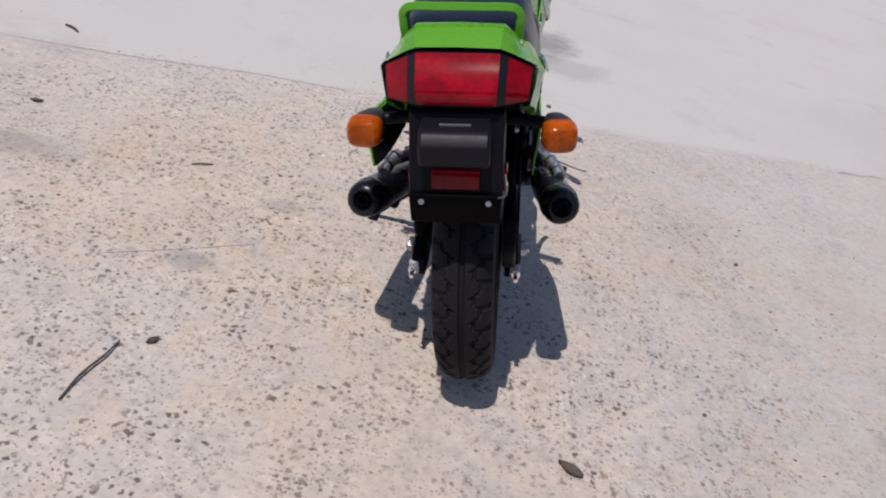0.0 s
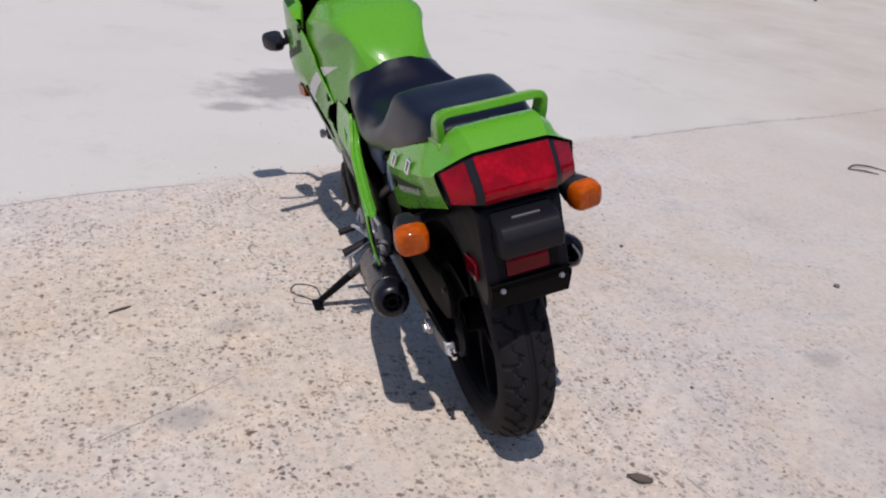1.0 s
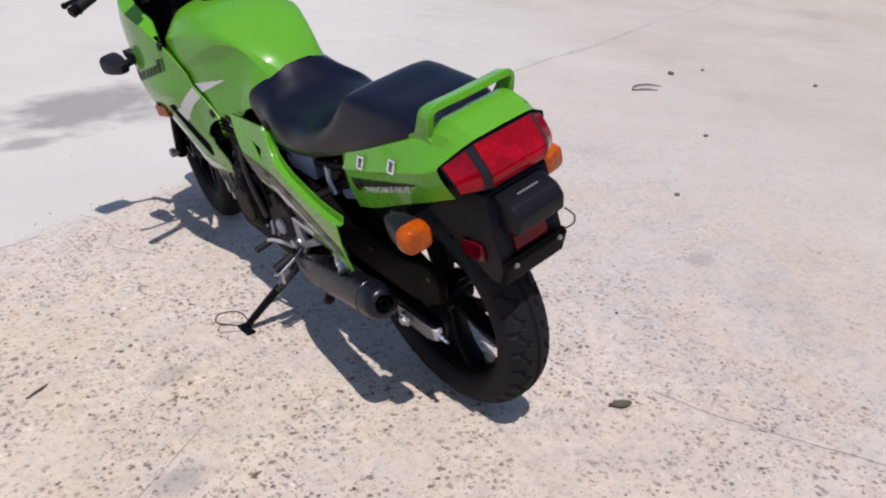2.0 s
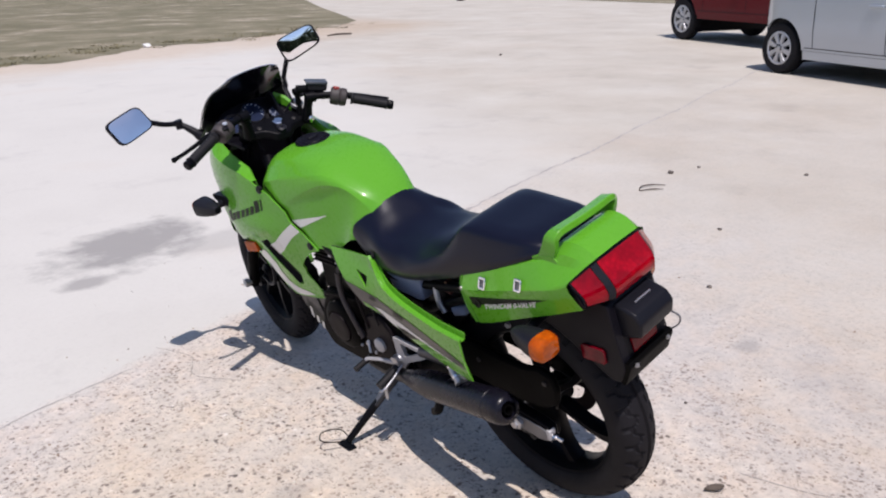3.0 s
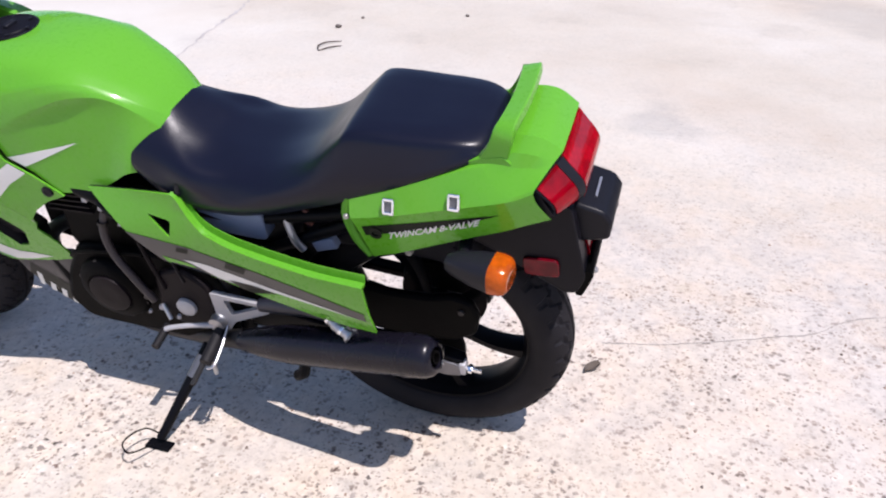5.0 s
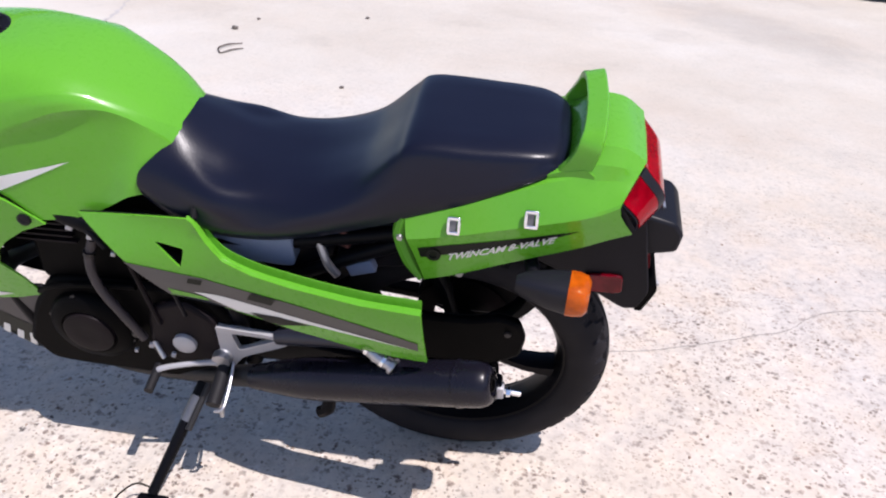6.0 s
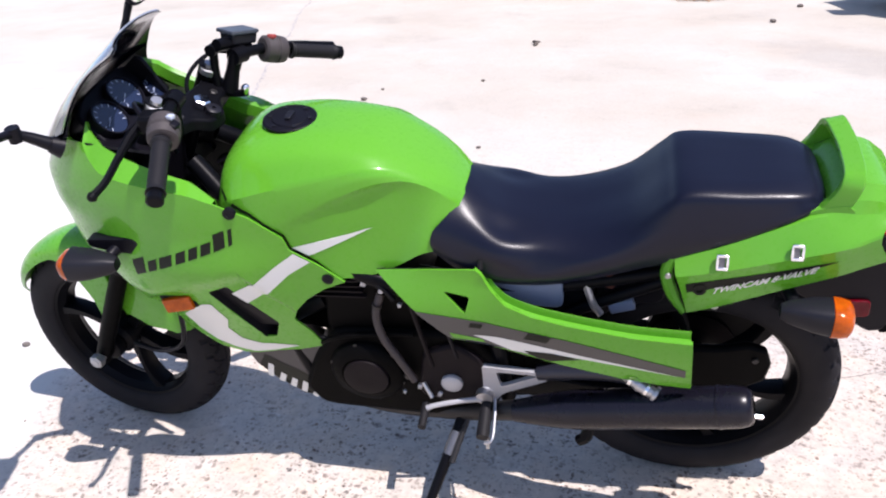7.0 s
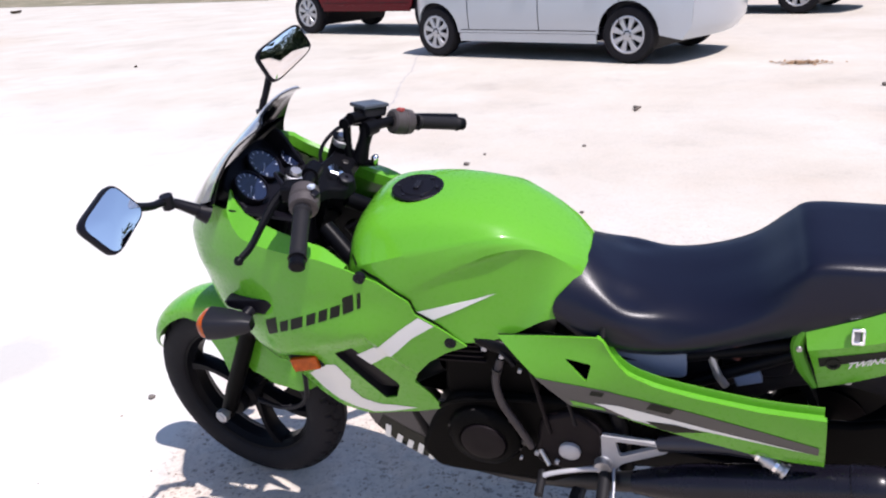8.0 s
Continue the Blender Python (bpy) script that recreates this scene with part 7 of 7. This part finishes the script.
# ---- parked vehicles ----
def vehicle(name, label, at, heading, paint_mat, outline, wheelbase, wr, half, belt, glass, group=""):
    """A parked car. outline: side view from the sill's front end round over the roof; y runs ahead from the rear axle."""
    root = thing(name, Matrix.Translation((at[0], at[1], 0)) @ Matrix.Rotation(heading, 4, "Z"), label, "car", group)
    sill = outline[0][1]

    def arch(y0):
        return [(y0 + (wr + 0.055) * math.cos(a), wr + (wr + 0.055) * math.sin(a)) for a in np.linspace(math.pi, 0, 15) if wr + (wr + 0.055) * math.sin(a) >= sill]

    rear_end, front_end = outline[-1], outline[0]
    low = [(y, z) for y, z in ([rear_end] + arch(0.0) + arch(wheelbase) + [front_end])]
    loop = list(outline) + list(low[1:-1])

    def side_at(sd, out=0.0):
        def at_(y, z):
            w = half - 0.05 * max(0, (0.55 - z)) / 0.4 - 0.22 * max(0, z - belt) ** 1.15
            ends = max(0, y - wheelbase - 0.05) / 0.55, max(0, -0.30 - y) / 0.5
            w -= 0.36 * ends[0] ** 2 + 0.14 * ends[1] ** 2
            return Vector((sd * (w + out), y, z))
        return at_

    body = None
    for sd in (-1, 1):
        b = part("body_side", sheet(loop, side_at(sd), 0.11), paint_mat, root, smooth=60, solid=0.02)
        body = body or b
        for z0, z1, y0, y1 in glass:
            part("window", sheet(rounded([(y0, z0), (y1, z0), (y1 - 0.15 * (y1 > wheelbase * 0.6) - 0.04, z1), (y0 + 0.06, z1)], 0.1), side_at(sd, 0.006), 0.12), CAR_GLASS, b, "dark side window", solid=0.008)
        for yd in (wheelbase * 0.80, wheelbase * 0.42, 0.10):
            part("door_gap", sheet([(yd, sill + 0.14), (yd + 0.010, sill + 0.14), (yd + 0.010, belt), (yd, belt)], side_at(sd, 0.003), 0.1), BLACK_PLASTIC, b)
        part("sill", sheet([(wr + 0.08, sill - 0.005), (wheelbase - wr - 0.08, sill - 0.005), (wheelbase - wr - 0.08, sill + 0.10), (wr + 0.08, sill + 0.10)], side_at(sd, 0.003), 0.1), paint_mat, b, solid=0.02)
        part("door_line", sheet([(wr + 0.08, sill + 0.135), (wheelbase - wr - 0.1, sill + 0.135), (wheelbase - wr - 0.1, sill + 0.145), (wr + 0.08, sill + 0.145)], side_at(sd, 0.003), 0.1), BLACK_PLASTIC, b)
        for yd in (wheelbase * 0.48, wheelbase * 0.12):
            part("door_handle", block(side_at(sd, 0.02)(yd, belt - 0.13), (0.03, 0.2, 0.035)), paint_mat, b, bevel=0.01)
    # skin across the car, along the outline
    bm = bmesh.new()
    rows = []
    for y, z in outline:
        l_, r_ = side_at(-1)(y, z), side_at(1)(y, z)
        rows.append([bm.verts.new(l_.lerp(r_, f) + Vector((0, 0, 0.03 * math.sin(math.pi * f) if z > belt else 0)) + Vector((0, 0.12 * math.sin(math.pi * f) * (1 if y > wheelbase + 0.3 else (-1 if y < -0.4 else 0)), 0))) for f in np.linspace(0, 1, 9)])
    for a, b in zip(rows, rows[1:]):
        for k in range(8):
            bm.faces.new((a[k], a[k + 1], b[k + 1], b[k]))
    part("body_top", bm, paint_mat, root, smooth=35)
    part("underbody", block((0, wheelbase / 2, sill + 0.10), (2 * half - 0.24, wheelbase + 0.5, 0.16)), BLACK_PLASTIC, root)
    for yw in (0.0, wheelbase):
        part("wheel_well", block((0, yw, wr + 0.10), (2 * half - 0.16, 2 * wr - 0.06, 2 * wr - 0.12)), BLACK_PLASTIC, root)
    # screens
    top = [q for q in outline if q[1] > belt]
    f0, f1 = top[0], top[1]
    r0, r1 = top[-1], top[-2]
    for (y0, z0), (y1, z1) in ((f0, f1), (r0, r1)):
        nrm = 0.012
        sgn = 1 if y0 > wheelbase / 2 else -1
        bm = bmesh.new()
        rows = []
        for f in np.linspace(0.08, 0.92, 5):
            y, z = y0 + (y1 - y0) * f, z0 + (z1 - z0) * f
            l_, r_ = side_at(-1)(y, z), side_at(1)(y, z)
            rows.append([bm.verts.new(l_.lerp(r_, g) + Vector((0, nrm * sgn, nrm + 0.03 * math.sin(math.pi * g)))) for g in np.linspace(0.08, 0.92, 7)])
        for a, b in zip(rows, rows[1:]):
            for k in range(6):
                bm.faces.new((a[k], a[k + 1], b[k + 1], b[k]))
        part("screen", bm, CAR_GLASS, root, "dark glass", solid=0.008)
    # lamps and bumpers
    zl = sill + 0.50
    for sd in (-1, 1):
        part("headlamp", block((sd * (half - 0.26), outline[2][0] - 0.22, zl), (0.30, 0.22, 0.15), (0, 0, -sd * 25)), HUBCAP, root, bevel=0.03)
        part("tail_light", block((sd * (half - 0.14), rear_end[0] + 0.05, zl + 0.15), (0.16, 0.10, 0.32), (0, 0, sd * 12)), DARK_RED, root, bevel=0.02)
    # wheels
    for sd in (-1, 1):
        for yw in (0.0, wheelbase):
            c = Vector((sd * (half - 0.11), yw, wr))
            ax = (sd, 0, 0)
            tyre = part("wheel", revolve(bmesh.new(), [(-0.10, wr * 0.62), (-0.10, wr * 0.93), (-0.07, wr * 0.985), (-0.03, wr), (0.03, wr), (0.07, wr * 0.985), (0.095, wr * 0.93), (0.10, wr * 0.80), (0.092, wr * 0.66), (0.085, wr * 0.62), (-0.10, wr * 0.62)], c, ax, 40), RUBBER, root, "black tyre with a silver wheel cover")
            part("wheel_back", revolve(bmesh.new(), [(0.045, wr * 0.64), (0.045, 0.0)], c, ax, 28), BLACK_METAL, tyre)
            part("rim", revolve(bmesh.new(), [(0.05, wr * 0.66), (0.094, wr * 0.655), (0.098, wr * 0.61), (0.088, wr * 0.57), (0.05, wr * 0.56)], c, ax, 40), HUBCAP, tyre)
            part("hub", revolve(bmesh.new(), [(0.05, wr * 0.25), (0.082, wr * 0.24), (0.095, wr * 0.16), (0.097, 0.0)], c, ax, 24), HUBCAP, tyre)
            for k in range(8):
                a = 2 * math.pi * k / 8 + 0.3
                d, t = Vector((0, math.cos(a), math.sin(a))), Vector((0, -math.sin(a), math.cos(a)))
                bm = bmesh.new()
                p = [(wr * 0.18, wr * 0.08, 0.09), (wr * 0.40, wr * 0.10, 0.094), (wr * 0.60, wr * 0.15, 0.088)]
                rows = [[bm.verts.new(c + d * r + t * (w * e) + Vector((sd * (x - (0.02 if abs(e) > 0.9 else 0)), 0, 0))) for e in (-1, -0.75, 0.75, 1)] for r, w, x in p]
                for q0, q1 in zip(rows, rows[1:]):
                    for j in range(3):
                        bm.faces.new((q0[j], q0[j + 1], q1[j + 1], q1[j]))
                part("spoke", bm, HUBCAP, tyre, solid=0.01)
                part("wheel_nut", revolve(bmesh.new(), [(0.094, 0.012), (0.104, 0.010), (0.104, 0)], c + d * wr * 0.13, ax, 8), BLACK_METAL, tyre) if k < 5 else None
    return root


VAN = [(3.30, 0.22), (3.38, 0.45), (3.36, 0.62), (3.30, 0.80), (3.16, 0.96), (2.75, 1.06), (1.75, 1.68), (1.2, 1.76), (0.2, 1.77), (-0.42, 1.70), (-0.68, 1.10), (-0.74, 0.70), (-0.72, 0.42), (-0.62, 0.27)]
SUV = [(3.35, 0.42), (3.42, 0.62), (3.40, 0.95), (3.30, 1.08), (2.45, 1.14), (1.85, 1.72), (1.3, 1.78), (-0.3, 1.78), (-0.68, 1.70), (-0.85, 1.12), (-0.88, 0.70), (-0.84, 0.45)]
PICKUP = [(y + 0.55 if y > 2.0 else y, z) for y, z in SUV]
SEDAN = [(3.40, 0.20), (3.50, 0.42), (3.46, 0.60), (3.30, 0.72), (2.35, 0.90), (1.55, 1.38), (1.0, 1.44), (0.3, 1.42), (-0.5, 1.02), (-0.95, 0.96), (-1.02, 0.62), (-0.98, 0.40), (-0.8, 0.24)]


def heading_of(rear_pt, front_pt):
    return math.atan2(-(front_pt[0] - rear_pt[0]), front_pt[1] - rear_pt[1])


h_van = heading_of((8.03, 1.15), (9.1, 3.79))
off = Vector((math.cos(h_van), math.sin(h_van)))
vehicle("minivan", "silver minivan with eight-spoke wheel covers parked on the concrete", (8.05 + 0.80 * off.x, 1.15 + 0.80 * off.y), h_van, VAN_SILVER, VAN, 2.84, 0.325, 0.92, 1.02, ((1.06, 1.56, -0.42, 0.55), (1.06, 1.60, 0.65, 1.35), (1.06, 1.56, 1.42, 2.35)))
h_suv = heading_of((12.3, 5.2), (13.4, 7.75))
off = Vector((math.cos(h_suv), math.sin(h_suv)))
vehicle("pickup", "dark red high-riding four-wheel drive parked behind the minivan", (12.95 + 0.8 * off.x + 3.15 * math.sin(h_suv), 7.6 + 0.8 * off.y - 3.15 * math.cos(h_suv)), h_suv, CAR_RED, PICKUP, 3.15, 0.39, 0.90, 1.10, ((1.14, 1.64, -0.5, 0.45), (1.14, 1.66, 0.52, 1.2), (1.14, 1.62, 1.28, 1.95)))
h_3 = heading_of((13.4, -1.1), (14.5, 1.6))
off = Vector((math.cos(h_3), math.sin(h_3)))
vehicle("car", "black car parked on the far side of the yard", (13.5 + 0.8 * off.x, -1.1 + 0.8 * off.y), h_3, CAR_DARK, SUV, 2.65, 0.36, 0.90, 1.10, ((1.14, 1.64, -0.5, 0.45), (1.14, 1.66, 0.52, 1.2), (1.14, 1.62, 1.28, 1.95)))
# this car's body is never in view; added to cast the shadow on the paving
vehicle("car", "dark saloon in line behind the minivan, out of view, added for its shadow", (6.0, -5.45), h_van, CAR_DARK, SEDAN, 2.6, 0.31, 0.86, 0.92, ((0.94, 1.34, 0.1, 0.9), (0.94, 1.34, 0.98, 1.85)))
vehicle("car", "black saloon parked on the grass verge", (0.2, 24.5), radians(70), CAR_DARK, SEDAN, 2.6, 0.31, 0.86, 0.92, ((0.94, 1.34, 0.1, 0.9), (0.94, 1.34, 0.98, 1.85)))

# a scatter of dead leaves and dirt on the far concrete
rng = random.Random(21)
dv, df = [], []
for k in range(260):
    cx, cy = 7.77 + rng.gauss(0, 0.07), -0.66 + rng.gauss(0, 0.13)
    a, r = rng.random() * 6.283, rng.uniform(0.010, 0.028)
    i = len(dv)
    for j in range(4):
        dv.append((cx + r * math.cos(a + 1.571 * j) * (1 if j % 2 else 0.5), cy + r * math.sin(a + 1.571 * j) * (1 if j % 2 else 0.5), rng.uniform(0.002, 0.022)))
    df.append((i, i + 1, i + 2, i + 3))
me = bpy.data.meshes.new("leaf_litter")
me.from_pydata(dv, [], df)
me.materials.append(LITTER)
tagged(new("leaf_litter", me), "small drift of brown leaf litter on the concrete", "leaf litter", kind="stuff")
